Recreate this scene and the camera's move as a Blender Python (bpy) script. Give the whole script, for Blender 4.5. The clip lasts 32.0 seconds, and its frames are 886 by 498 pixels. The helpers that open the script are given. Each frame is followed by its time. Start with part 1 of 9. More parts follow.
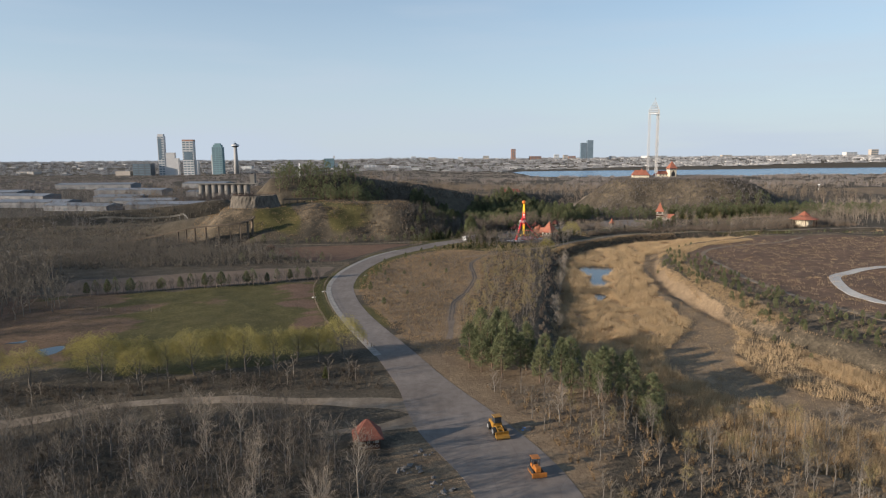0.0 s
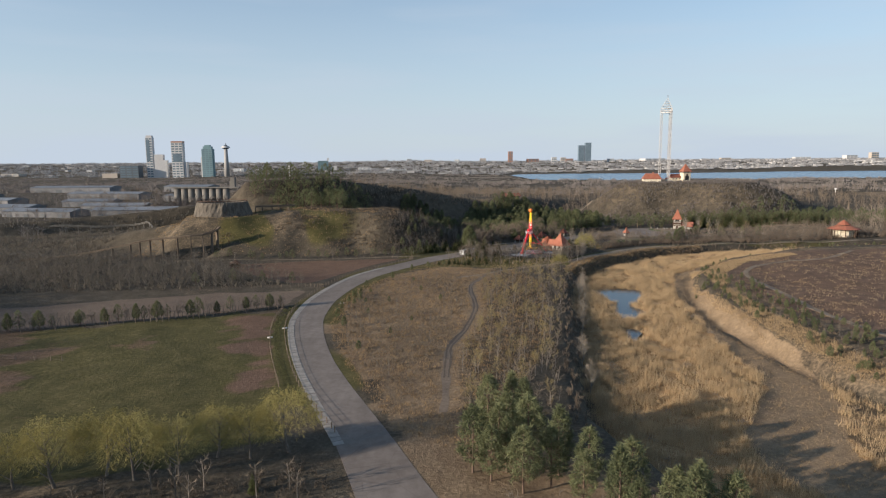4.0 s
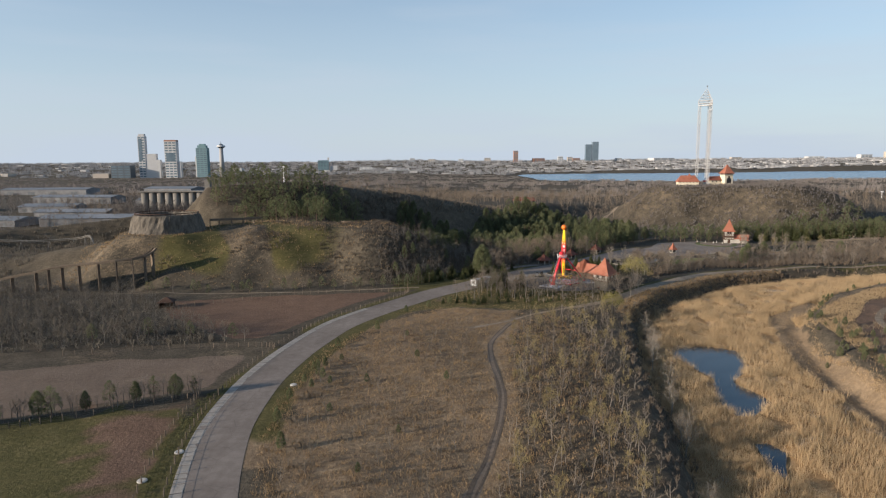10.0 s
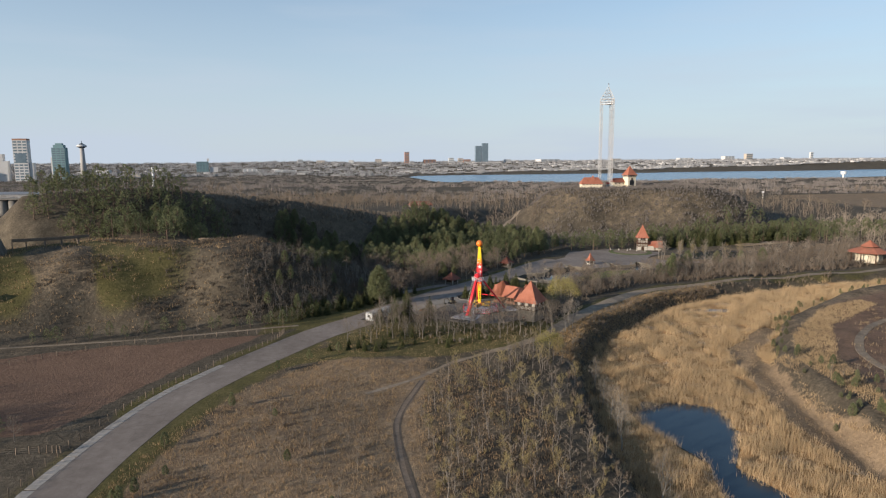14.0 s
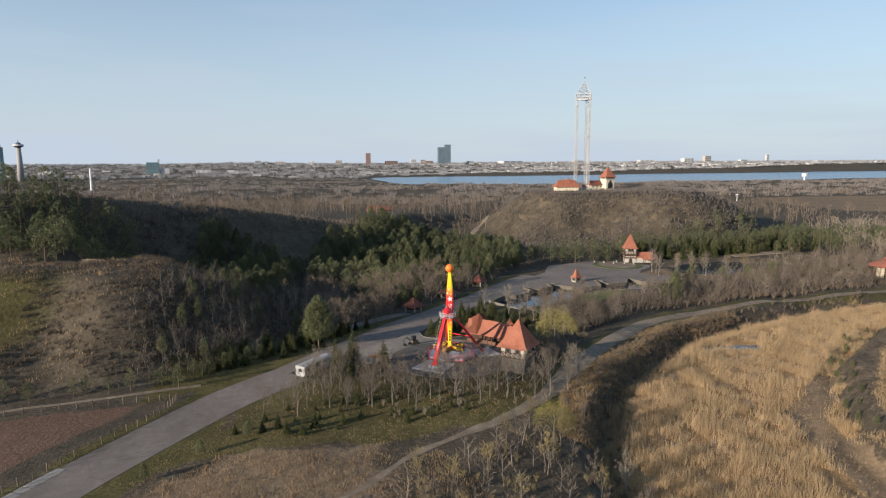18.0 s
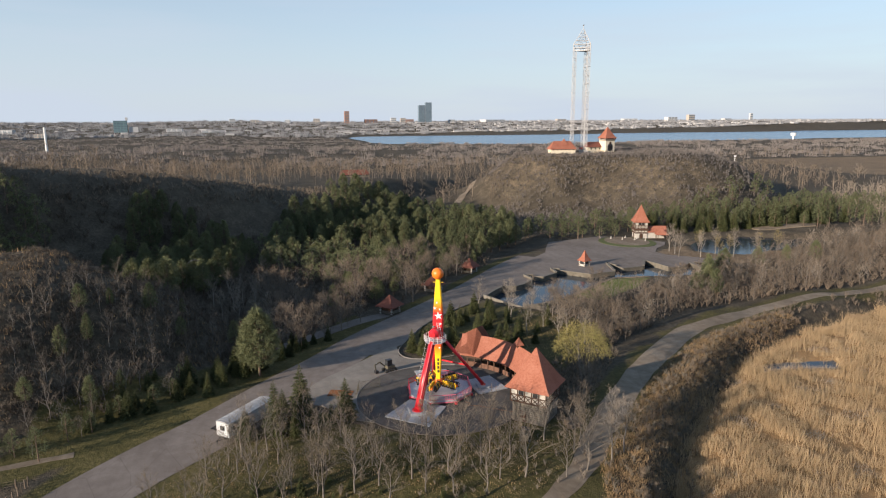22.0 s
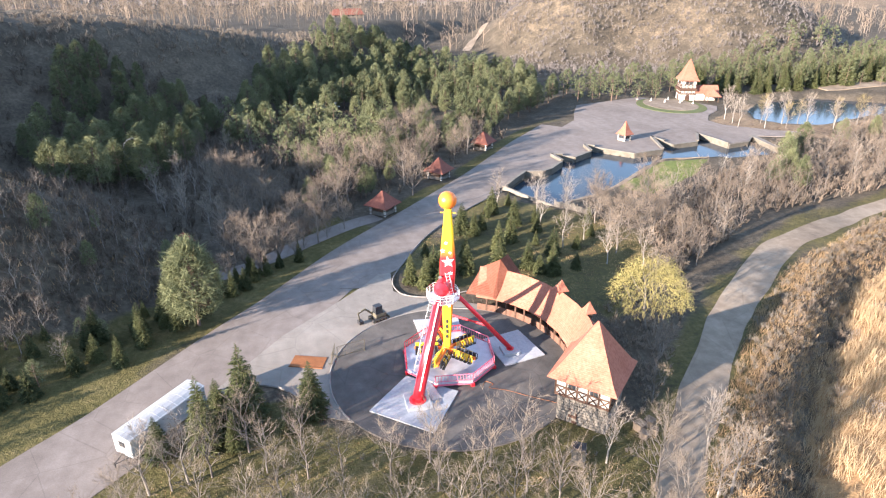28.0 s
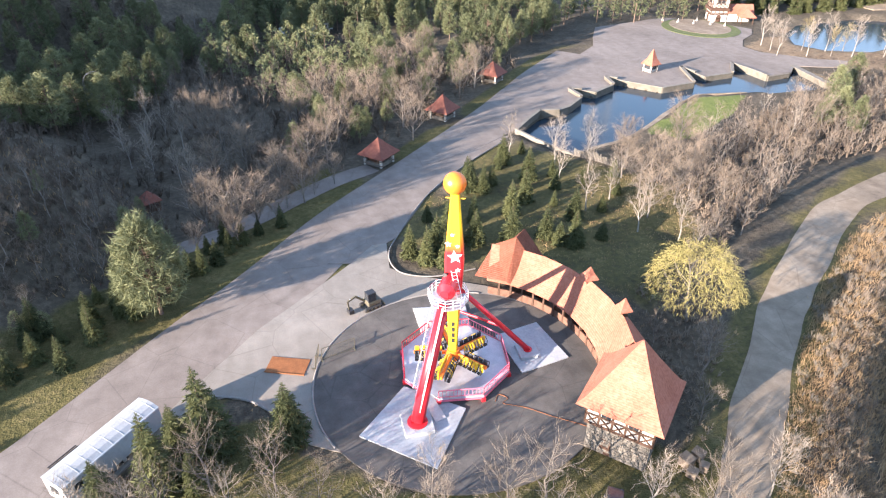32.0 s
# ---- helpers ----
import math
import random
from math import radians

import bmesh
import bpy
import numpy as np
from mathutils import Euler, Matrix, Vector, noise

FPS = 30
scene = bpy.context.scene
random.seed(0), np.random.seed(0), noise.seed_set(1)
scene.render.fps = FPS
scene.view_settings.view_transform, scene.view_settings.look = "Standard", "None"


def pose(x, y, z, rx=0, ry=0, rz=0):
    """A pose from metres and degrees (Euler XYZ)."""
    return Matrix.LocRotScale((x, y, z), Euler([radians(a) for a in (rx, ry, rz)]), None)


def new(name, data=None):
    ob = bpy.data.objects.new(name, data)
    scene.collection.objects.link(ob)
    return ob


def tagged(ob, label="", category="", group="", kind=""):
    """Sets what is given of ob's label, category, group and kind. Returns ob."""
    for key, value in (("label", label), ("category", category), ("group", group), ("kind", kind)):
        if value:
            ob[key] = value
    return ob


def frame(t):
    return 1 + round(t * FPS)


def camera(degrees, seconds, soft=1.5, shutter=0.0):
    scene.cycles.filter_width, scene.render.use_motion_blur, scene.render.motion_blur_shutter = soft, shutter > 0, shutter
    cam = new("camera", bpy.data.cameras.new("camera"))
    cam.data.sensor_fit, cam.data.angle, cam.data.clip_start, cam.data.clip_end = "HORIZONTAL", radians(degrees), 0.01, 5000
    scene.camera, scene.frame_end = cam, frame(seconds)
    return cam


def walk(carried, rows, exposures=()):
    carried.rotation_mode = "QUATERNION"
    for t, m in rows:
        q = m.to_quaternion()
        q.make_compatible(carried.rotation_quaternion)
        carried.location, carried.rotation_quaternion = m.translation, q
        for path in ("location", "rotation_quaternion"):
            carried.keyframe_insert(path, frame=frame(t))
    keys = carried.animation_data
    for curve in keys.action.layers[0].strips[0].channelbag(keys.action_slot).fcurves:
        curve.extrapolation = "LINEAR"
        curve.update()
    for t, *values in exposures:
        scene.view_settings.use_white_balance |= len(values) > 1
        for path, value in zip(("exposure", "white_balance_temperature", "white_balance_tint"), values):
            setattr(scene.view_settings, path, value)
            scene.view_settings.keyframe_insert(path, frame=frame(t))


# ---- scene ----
cam = camera(69.50, 32.0, 1.2)
PATH = [
    (0, pose(0.01, -0.00, 55.26, 81.82, 0.48, -0.17)),
    (0.5, pose(-0.01, 6.95, 55.11, 81.98, 0.45, -0.43)),
    (1, pose(0.07, 13.95, 54.98, 82.01, 0.43, -0.47)),
    (1.5, pose(0.24, 21.02, 54.86, 82.03, 0.41, -0.50)),
    (2, pose(0.49, 28.12, 54.77, 82.07, 0.40, -0.52)),
    (2.5, pose(0.77, 35.27, 54.70, 82.08, 0.40, -0.54)),
    (3, pose(1.03, 42.45, 54.64, 82.08, 0.39, -0.51)),
    (3.5, pose(1.26, 49.65, 54.58, 82.06, 0.40, -0.50)),
    (5.5, pose(0.96, 78.90, 54.63, 81.99, 0.44, -0.39)),
    (6, pose(0.94, 86.34, 54.72, 81.86, 0.44, -0.21)),
    (6.5, pose(0.95, 93.77, 54.83, 81.91, 0.45, -0.33)),
    (7, pose(0.98, 101.24, 54.95, 81.90, 0.44, -0.31)),
    (7.5, pose(1.04, 108.74, 55.06, 81.87, 0.44, -0.27)),
    (8, pose(1.09, 116.28, 55.16, 81.91, 0.43, -0.27)),
    (8.5, pose(1.12, 123.84, 55.24, 81.90, 0.42, -0.21)),
    (9, pose(1.12, 131.38, 55.28, 81.90, 0.41, -0.11)),
    (9.5, pose(1.08, 138.82, 55.27, 81.97, 0.40, -0.16)),
    (10, pose(1.04, 146.20, 55.22, 81.99, 0.40, -0.17)),
    (10.5, pose(1.00, 153.56, 55.15, 82.01, 0.39, -0.89)),
    (11, pose(1.01, 160.91, 55.08, 82.03, 0.38, -0.90)),
    (11.5, pose(1.08, 168.24, 55.01, 82.07, 0.38, -0.96)),
    (12, pose(1.24, 175.55, 54.95, 82.09, 0.38, -1.63)),
    (12.5, pose(1.52, 182.87, 54.91, 82.06, 0.40, -2.13)),
    (13, pose(1.97, 190.21, 54.89, 82.06, 0.42, -2.31)),
    (13.5, pose(2.64, 197.52, 54.91, 82.08, 0.39, -8.30)),
    (14, pose(3.45, 204.79, 54.93, 82.04, 0.37, -9.87)),
    (14.5, pose(4.39, 212.03, 54.94, 82.04, 0.36, -10.98)),
    (16.5, pose(10.22, 240.01, 54.48, 82.09, 0.24, -10.94)),
    (17, pose(11.63, 246.81, 54.27, 82.12, 0.24, -10.96)),
    (17.5, pose(13.02, 253.58, 54.06, 82.14, 0.24, -12.53)),
    (18, pose(14.40, 260.30, 53.84, 82.17, 0.24, -13.22)),
    (18.5, pose(15.77, 266.98, 53.63, 82.21, 0.24, -13.25)),
    (19, pose(17.16, 273.66, 53.49, 82.13, 0.24, -13.25)),
    (19.5, pose(18.56, 280.45, 53.48, 82.22, 0.25, -13.23)),
    (20, pose(19.98, 287.14, 53.56, 82.16, 0.24, -15.08)),
    (20.5, pose(21.40, 293.56, 53.70, 82.09, 0.24, -15.08)),
    (21, pose(22.78, 299.58, 53.88, 82.08, 0.22, -15.07)),
    (21.5, pose(24.09, 305.10, 54.07, 80.85, 0.21, -14.97)),
    (22, pose(25.28, 310.01, 54.23, 78.54, 0.18, -14.92)),
    (22.5, pose(26.28, 314.25, 54.27, 77.05, 0.14, -14.87)),
    (23, pose(27.07, 317.88, 54.17, 76.91, 0.10, -14.89)),
    (23.5, pose(27.68, 321.13, 53.92, 76.84, 0.08, -14.89)),
    (24, pose(28.29, 324.27, 53.63, 76.83, 0.07, -14.90)),
    (24.5, pose(28.96, 327.48, 53.37, 76.85, 0.06, -14.91)),
    (26.5, pose(33.08, 343.81, 53.43, 76.68, -0.06, -14.76)),
    (27, pose(34.16, 347.66, 53.52, 72.92, -0.03, -14.59)),
    (27.5, pose(35.10, 351.13, 53.57, 65.43, -0.03, -14.46)),
    (28, pose(35.84, 354.19, 53.55, 64.71, -0.04, -14.51)),
    (28.5, pose(36.53, 357.11, 53.50, 64.41, -0.07, -14.47)),
    (29, pose(37.31, 360.24, 53.47, 64.33, -0.10, -14.48)),
    (29.5, pose(38.18, 363.66, 53.46, 64.32, -0.11, -14.45)),
    (30, pose(39.08, 367.09, 53.49, 64.46, -0.12, -14.39)),
    (30.5, pose(39.82, 369.99, 53.50, 64.66, -0.12, -14.35)),
    (31, pose(40.21, 371.82, 53.47, 62.81, -0.13, -14.28)),
    (31.5, pose(40.29, 372.36, 53.41, 59.73, -0.14, -14.22)),
    (32, pose(40.14, 372.23, 53.33, 57.32, -0.14, -14.21)),
]
walk(cam, PATH, [(0, 0.58, 6350, 11), (21.2, 0.58, 6350, 11), (22.2, 0.74, 6450, 13), (24.5, 0.87, 6450, 13), (26.7, 0.90, 6400, 13), (27, 1.13, 6300, 13), (27.35, 2.36, 6100, 17), (32, 2.45, 6100, 17)])

# ---------------------------------------------------------------- light
SUN_EL, SUN_AZ = radians(14.0), radians(22.5)   # shadows fall along this heading
sun_dir = Vector((math.cos(SUN_AZ) * math.cos(SUN_EL), math.sin(SUN_AZ) * math.cos(SUN_EL), -math.sin(SUN_EL)))
sun = new("sun", bpy.data.lights.new("sun", "SUN"))
sun.data.energy, sun.data.angle, sun.data.color = 5.0, radians(0.53), (1.0, 0.86, 0.69)
sun.rotation_mode = "QUATERNION"
sun.rotation_quaternion = sun_dir.to_track_quat("-Z", "Y")
world = bpy.data.worlds.new("sky")
scene.world = world
world.use_nodes = True
wn = world.node_tree
sky = wn.nodes.new("ShaderNodeTexSky")
sky.sky_type, sky.sun_disc = "NISHITA", False
sky.sun_elevation = SUN_EL
sky.sun_rotation = math.atan2(-math.cos(SUN_AZ), -math.sin(SUN_AZ))
sky.air_density, sky.dust_density, sky.ozone_density = 1.0, 0.2, 2.0
# spring haze pales the sky evenly towards the skyline
ray = wn.nodes.new("ShaderNodeTexCoord")
sep = wn.nodes.new("ShaderNodeSeparateXYZ")
wn.links.new(ray.outputs["Generated"], sep.inputs[0])
fade = wn.nodes.new("ShaderNodeValToRGB")
for e, (p_, c_) in zip(fade.color_ramp.elements, ((0.0, 0.95), (0.36, 0.12))):
    e.position, e.color = p_, (c_, c_, c_, 1)
wn.links.new(sep.outputs["Z"], fade.inputs["Fac"])
haze = wn.nodes.new("ShaderNodeMix")
haze.data_type = "RGBA"
haze.inputs["B"].default_value = (3.95, 4.5, 5.1, 1)
# thin veils of high cloud
veil_at = wn.nodes.new("ShaderNodeMapping")
veil_at.inputs["Scale"].default_value = (1.3, 1.3, 11.0)
wn.links.new(ray.outputs["Generated"], veil_at.inputs["Vector"])
veil = wn.nodes.new("ShaderNodeTexNoise")
veil.inputs["Scale"].default_value, veil.inputs["Detail"].default_value = 2.2, 5.0
wn.links.new(veil_at.outputs["Vector"], veil.inputs["Vector"])
veil_part = wn.nodes.new("ShaderNodeMapRange")
for k_, v_ in (("From Min", 0.42), ("From Max", 0.75), ("To Min", 0.0), ("To Max", 0.16)):
    veil_part.inputs[k_].default_value = v_
wn.links.new(veil.outputs["Fac"], veil_part.inputs["Value"])
cover = wn.nodes.new("ShaderNodeMath")
cover.operation, cover.use_clamp = "ADD", True
wn.links.new(fade.outputs["Color"], cover.inputs[0])
wn.links.new(veil_part.outputs["Result"], cover.inputs[1])
wn.links.new(cover.outputs["Value"], haze.inputs["Factor"])
deep = wn.nodes.new("ShaderNodeMix")
deep.data_type, deep.blend_type = "RGBA", "MULTIPLY"
deep.inputs["Factor"].default_value = 1.0
deep.inputs["B"].default_value = (0.93, 1.06, 1.10, 1)
wn.links.new(sky.outputs["Color"], deep.inputs["A"])
wn.links.new(deep.outputs["Result"], haze.inputs["A"])
wn.links.new(haze.outputs["Result"], wn.nodes["Background"].inputs["Color"])
wn.nodes["Background"].inputs["Strength"].default_value = 0.0955

# ---------------------------------------------------------------- small tools
rng = np.random.default_rng(7)


def step(a, b, v):
    s = np.clip((v - a) / (b - a), 0, 1)
    return s * s * (3 - 2 * s)


def mesh_of(name, V, T, mats, which=None, smooth=False):
    """A mesh of triangles from arrays of places and corners."""
    V, T = np.asarray(V, np.float32).reshape(-1, 3), np.asarray(T, np.int32).reshape(-1, 3)
    me = bpy.data.meshes.new(name)
    me.vertices.add(len(V))
    me.vertices.foreach_set("co", V.ravel())
    me.loops.add(T.size)
    me.loops.foreach_set("vertex_index", T.ravel())
    me.polygons.add(len(T))
    me.polygons.foreach_set("loop_start", np.arange(0, T.size, 3, dtype=np.int32))
    for m in mats:
        me.materials.append(m)
    if which is not None:
        me.polygons.foreach_set("material_index", np.asarray(which, np.int32))
    me.polygons.foreach_set("use_smooth", np.full(len(T), bool(smooth)))
    me.update(calc_edges=True)
    return me


def part(name, bm, material, parent=None, label="", smooth=False):
    """Links a bmesh as one mesh object under a thing or a part."""
    me = bpy.data.meshes.new(name)
    bm.to_mesh(me)
    bm.free()
    me.materials.append(material)
    if smooth:
        for f in me.polygons:
            f.use_smooth = True
    ob = new(name, me)
    if parent is not None:
        ob.parent = parent
    return tagged(ob, label)


def part_mesh(name, me, parent=None, label="", m=None):
    ob = new(name, me)
    if parent is not None:
        ob.parent = parent
    if m is not None:
        ob.matrix_basis = m
    return tagged(ob, label)


def thing(name, label, category, m=None, group="", kind=""):
    """An empty at a thing's base, which carries its parts."""
    ob = new(name)
    ob.empty_display_size = 0.5
    if m is not None:
        ob.matrix_basis = m
    return tagged(ob, label, category, group, kind)


def box(bm, x0, x1, y0, y1, z0, z1, bevel=0.0, m=None):
    r = bmesh.ops.create_cube(bm, size=1.0)["verts"]
    mat = Matrix.Translation(((x0 + x1) / 2, (y0 + y1) / 2, (z0 + z1) / 2)) @ Matrix.Diagonal((x1 - x0, y1 - y0, z1 - z0, 1))
    bmesh.ops.transform(bm, matrix=(m @ mat) if m is not None else mat, verts=r)
    if bevel:
        ed = list({e for v in r for e in v.link_edges})
        bmesh.ops.bevel(bm, geom=ed, offset=bevel, segments=1, affect="EDGES")
    return bm


def rod(bm, a, b, r0, r1=None, n=8, caps=True):
    """A round bar from a to b."""
    a, b = Vector(a), Vector(b)
    r1 = r0 if r1 is None else r1
    turn = (b - a).to_track_quat("Z", "Y").to_matrix().to_4x4()
    m = Matrix.Translation((a + b) / 2) @ turn
    bmesh.ops.create_cone(bm, cap_ends=caps, segments=n, radius1=max(r0, 1e-4), radius2=max(r1, 1e-4), depth=(b - a).length, matrix=m)
    return bm


def B():
    return bmesh.new()


def prism(bm, pts, z0, z1):
    """An upright block over a plan of points."""
    lo = [bm.verts.new((x, y, z0)) for x, y in pts]
    hi = [bm.verts.new((x, y, z1)) for x, y in pts]
    n = len(pts)
    bm.faces.new(hi)
    bm.faces.new(lo[::-1])
    for i in range(n):
        bm.faces.new((lo[i], lo[(i + 1) % n], hi[(i + 1) % n], hi[i]))
    bmesh.ops.recalc_face_normals(bm, faces=bm.faces[:])
    return bm


# ---------------------------------------------------------------- materials
def mat_nodes(name, rough=0.9, metal=0.0, spec=0.3):
    m = bpy.data.materials.new(name)
    m.use_nodes = True
    n = m.node_tree
    b = n.nodes["Principled BSDF"]
    b.inputs["Roughness"].default_value, b.inputs["Metallic"].default_value = rough, metal
    b.inputs["Specular IOR Level"].default_value = spec
    return m, n, b


def N(n, kind, **kw):
    nd = n.nodes.new(kind)
    for k, v in kw.items():
        nd.inputs[k].default_value = v
    return nd


def coords(n, scale=1.0, squash=(1, 1, 1)):
    g = n.nodes.new("ShaderNodeNewGeometry")
    mp = n.nodes.new("ShaderNodeMapping")
    mp.inputs["Scale"].default_value = [scale * s for s in squash]
    n.links.new(g.outputs["Position"], mp.inputs["Vector"])
    return mp.outputs["Vector"]


def noise_at(n, scale, detail=4, rough=0.6, squash=(1, 1, 1), dist=0.0):
    t = N(n, "ShaderNodeTexNoise", Scale=1.0, Detail=detail, Roughness=rough, Distortion=dist)
    n.links.new(coords(n, scale, squash), t.inputs["Vector"])
    return t.outputs["Fac"]


def ramp(n, fac, stops):
    r = n.nodes.new("ShaderNodeValToRGB")
    while len(r.color_ramp.elements) < len(stops):
        r.color_ramp.elements.new(0.5)
    for e, (p, c) in zip(r.color_ramp.elements, stops):
        e.position, e.color = p, (*c, 1) if len(c) == 3 else c
    n.links.new(fac, r.inputs["Fac"])
    return r.outputs["Color"]


def blend(n, fac, a, b, mode="MIX"):
    x = n.nodes.new("ShaderNodeMix")
    x.data_type, x.blend_type = "RGBA", mode
    for sock, v in ((x.inputs["Factor"], fac), (x.inputs["A"], a), (x.inputs["B"], b)):
        if isinstance(v, (int, float)):
            sock.default_value = v
        elif isinstance(v, tuple):
            sock.default_value = (*v, 1)
        else:
            n.links.new(v, sock)
    return x.outputs["Result"]


def sums(n, op, a, b, clamp=False):
    x = n.nodes.new("ShaderNodeMath")
    x.operation, x.use_clamp = op, clamp
    for sock, v in zip(x.inputs, (a, b)):
        if isinstance(v, (int, float)):
            sock.default_value = v
        else:
            n.links.new(v, sock)
    return x.outputs["Value"]


def bump(n, b, height, strength=0.3, distance=0.1):
    u = N(n, "ShaderNodeBump", Strength=strength, Distance=distance)
    n.links.new(height, u.inputs["Height"])
    n.links.new(u.outputs["Normal"], b.inputs["Normal"])


def plain(name, c1, c2, scale=2.0, rough=0.85, metal=0.0, spec=0.3, rnd=0.0, bumps=0.0, fine=9.0, squash=(1, 1, 1)):
    """A surface of two tones, mottled at two sizes; rnd: how far whole pieces differ from one another."""
    m, n, b = mat_nodes(name, rough, metal, spec)
    big, small = noise_at(n, scale, 3, squash=squash), noise_at(n, scale * fine, 3, squash=squash)
    f = sums(n, "ADD", sums(n, "MULTIPLY", big, 0.6), sums(n, "MULTIPLY", small, 0.4))
    col = ramp(n, f, [(0.34, c1), (0.64, c2)])
    if rnd:
        o = n.nodes.new("ShaderNodeObjectInfo")
        g = n.nodes.new("ShaderNodeNewGeometry")
        r = sums(n, "ADD", sums(n, "MULTIPLY", o.outputs["Random"], 0.5), sums(n, "MULTIPLY", g.outputs["Random Per Island"], 0.5))
        v = N(n, "ShaderNodeHueSaturation")
        n.links.new(sums(n, "ADD", sums(n, "MULTIPLY", r, 2 * rnd), 1 - rnd), v.inputs["Value"])
        n.links.new(col, v.inputs["Color"])
        col = v.outputs["Color"]
    n.links.new(col, b.inputs["Base Color"])
    if bumps:
        bump(n, b, small, bumps, 0.05)
    return m


def foliage(name, c1, c2, rough=0.8, through_light=0.25):
    """Leaves, needles or twigs: every blade differs a little, and every plant from the next."""
    m, n, b = mat_nodes(name, rough, 0, 0.2)
    o, g = n.nodes.new("ShaderNodeObjectInfo"), n.nodes.new("ShaderNodeNewGeometry")
    r = sums(n, "ADD", sums(n, "MULTIPLY", o.outputs["Random"], 0.35), sums(n, "MULTIPLY", g.outputs["Random Per Island"], 0.35))
    r = sums(n, "ADD", r, sums(n, "MULTIPLY", noise_at(n, 0.07, 4), 0.5))
    col = ramp(n, r, [(0.25, c1), (0.85, c2)])
    n.links.new(col, b.inputs["Base Color"])
    if through_light:
        t = n.nodes.new("ShaderNodeBsdfTranslucent")
        n.links.new(col, t.inputs["Color"])
        x = N(n, "ShaderNodeMixShader", Fac=through_light)
        n.links.new(b.outputs["BSDF"], x.inputs[1])
        n.links.new(t.outputs["BSDF"], x.inputs[2])
        n.links.new(x.outputs["Shader"], n.nodes["Material Output"].inputs["Surface"])
    return m

# ---------------------------------------------------------------- the lie of the land
def line_gap(x, y, pts):
    """Distance from places to a line of points, and how far along the line they lie (0 to the number of its legs)."""
    best, along = np.full(np.shape(x), 1e9), np.zeros(np.shape(x))
    for i, ((ax, ay), (bx, by)) in enumerate(zip(pts[:-1], pts[1:])):
        dx, dy = bx - ax, by - ay
        s = np.clip(((x - ax) * dx + (y - ay) * dy) / (dx * dx + dy * dy), 0, 1)
        d = np.hypot(x - ax - s * dx, y - ay - s * dy)
        near = d < best
        best, along = np.where(near, d, best), np.where(near, i + s, along)
    return best, along


def area_gap(x, y, pts):
    """Distance to the edge of an area: negative inside."""
    d, _ = line_gap(x, y, list(pts) + [pts[0]])
    inside = np.zeros(np.shape(x), bool)
    for (ax, ay), (bx, by) in zip(pts, list(pts[1:]) + [pts[0]]):
        cross = (ay > y) != (by > y)
        inside ^= cross & (x < (bx - ax) * (y - ay) / (by - ay + 1e-12) + ax)
    return np.where(inside, -d, d)


def wave(x, y, size, seed):
    """Smooth uneven ground, about -1 to 1, of that size in metres."""
    r = np.random.default_rng(seed)
    out = 0
    for k in range(7):
        a, p, f = r.uniform(0, 6.28), r.uniform(0, 6.28), r.uniform(0.6, 1.7)
        out = out + np.sin((x * math.cos(a) + y * math.sin(a)) * f * 6.283 / size + p)
    return out / 3.2


REED_EDGE = [(40, 120), (41, 158), (31, 192), (37, 231), (47, 277), (55, 328), (66, 368), (81, 394), (94, 408), (107, 420), (134, 441), (168, 455), (207, 467), (263, 473), (345, 485)]
BASIN = REED_EDGE + [(345, 462), (262, 446), (205, 425), (160, 396), (126, 355), (112, 310), (106, 270), (108, 237), (112, 205), (125, 165), (160, 120), (240, 90), (240, 60), (90, 90)]
POND = [(73, 338), (85, 342), (92, 336), (86, 320), (78, 309), (81, 300), (81, 295), (72, 286), (69, 290), (70, 301), (75, 311), (72, 328)]
POND_ARM = [(66.5, 272), (69, 272.5), (70.2, 268), (67.4, 263), (65.6, 258.5), (64.4, 261.5)]
SERVICE = [(10, 352), (24, 361), (33.6, 370.4), (46, 377.5), (55, 381.5), (65.8, 389.4), (73.5, 397), (78.5, 403.5), (86, 411.5), (97, 422.6), (108.5, 433), (128, 447.8), (144, 454.8), (160, 460.5), (184, 466.8), (206, 470), (262, 476), (340, 487)]
SERVICE_W = [1.2, 1.5, 1.8, 2.2, 2.8, 3.6, 4.5, 4.9, 5.1, 5.4, 5.8, 5.8, 5.4, 5.0, 4.6, 4.4, 4.2, 4]
FLATS_EDGE = [(150, 398), (122, 379), (113, 352), (106, 333), (100.5, 302), (95.5, 280), (92, 258), (90, 238), (89.5, 223), (77, 200), (66, 186), (63.5, 172), (72.5, 152), (85, 138), (96, 127)]
FLATS = FLATS_EDGE + [(118, 122), (100, 142), (86, 158), (84, 178), (98, 204), (105, 226), (106, 242), (106.5, 262), (107.5, 284), (110, 305), (114, 333), (121, 352), (130, 375), (153, 394)]
POOL = [(135, 428), (137, 430.5), (143, 431), (149, 430), (157, 429), (153, 425.5), (147, 427), (142, 428)]
QUAY = [(89.5, 500.3), (95, 506.5), (100, 511.5), (104.7, 510.8), (108, 512.4), (113.8, 517.9), (113.2, 524), (116.4, 523.4), (119.5, 521.2), (126.6, 525.4), (127.4, 531.5), (130.1, 529.8), (138.8, 520.6), (149.4, 522.4), (153.4, 535.5), (154.9, 530.2), (155.8, 526.6), (165.3, 527.8), (170.8, 536), (172.4, 529), (173.2, 522.6), (181.4, 524), (187.2, 529.6), (186.2, 519.6), (184.9, 509.5)]
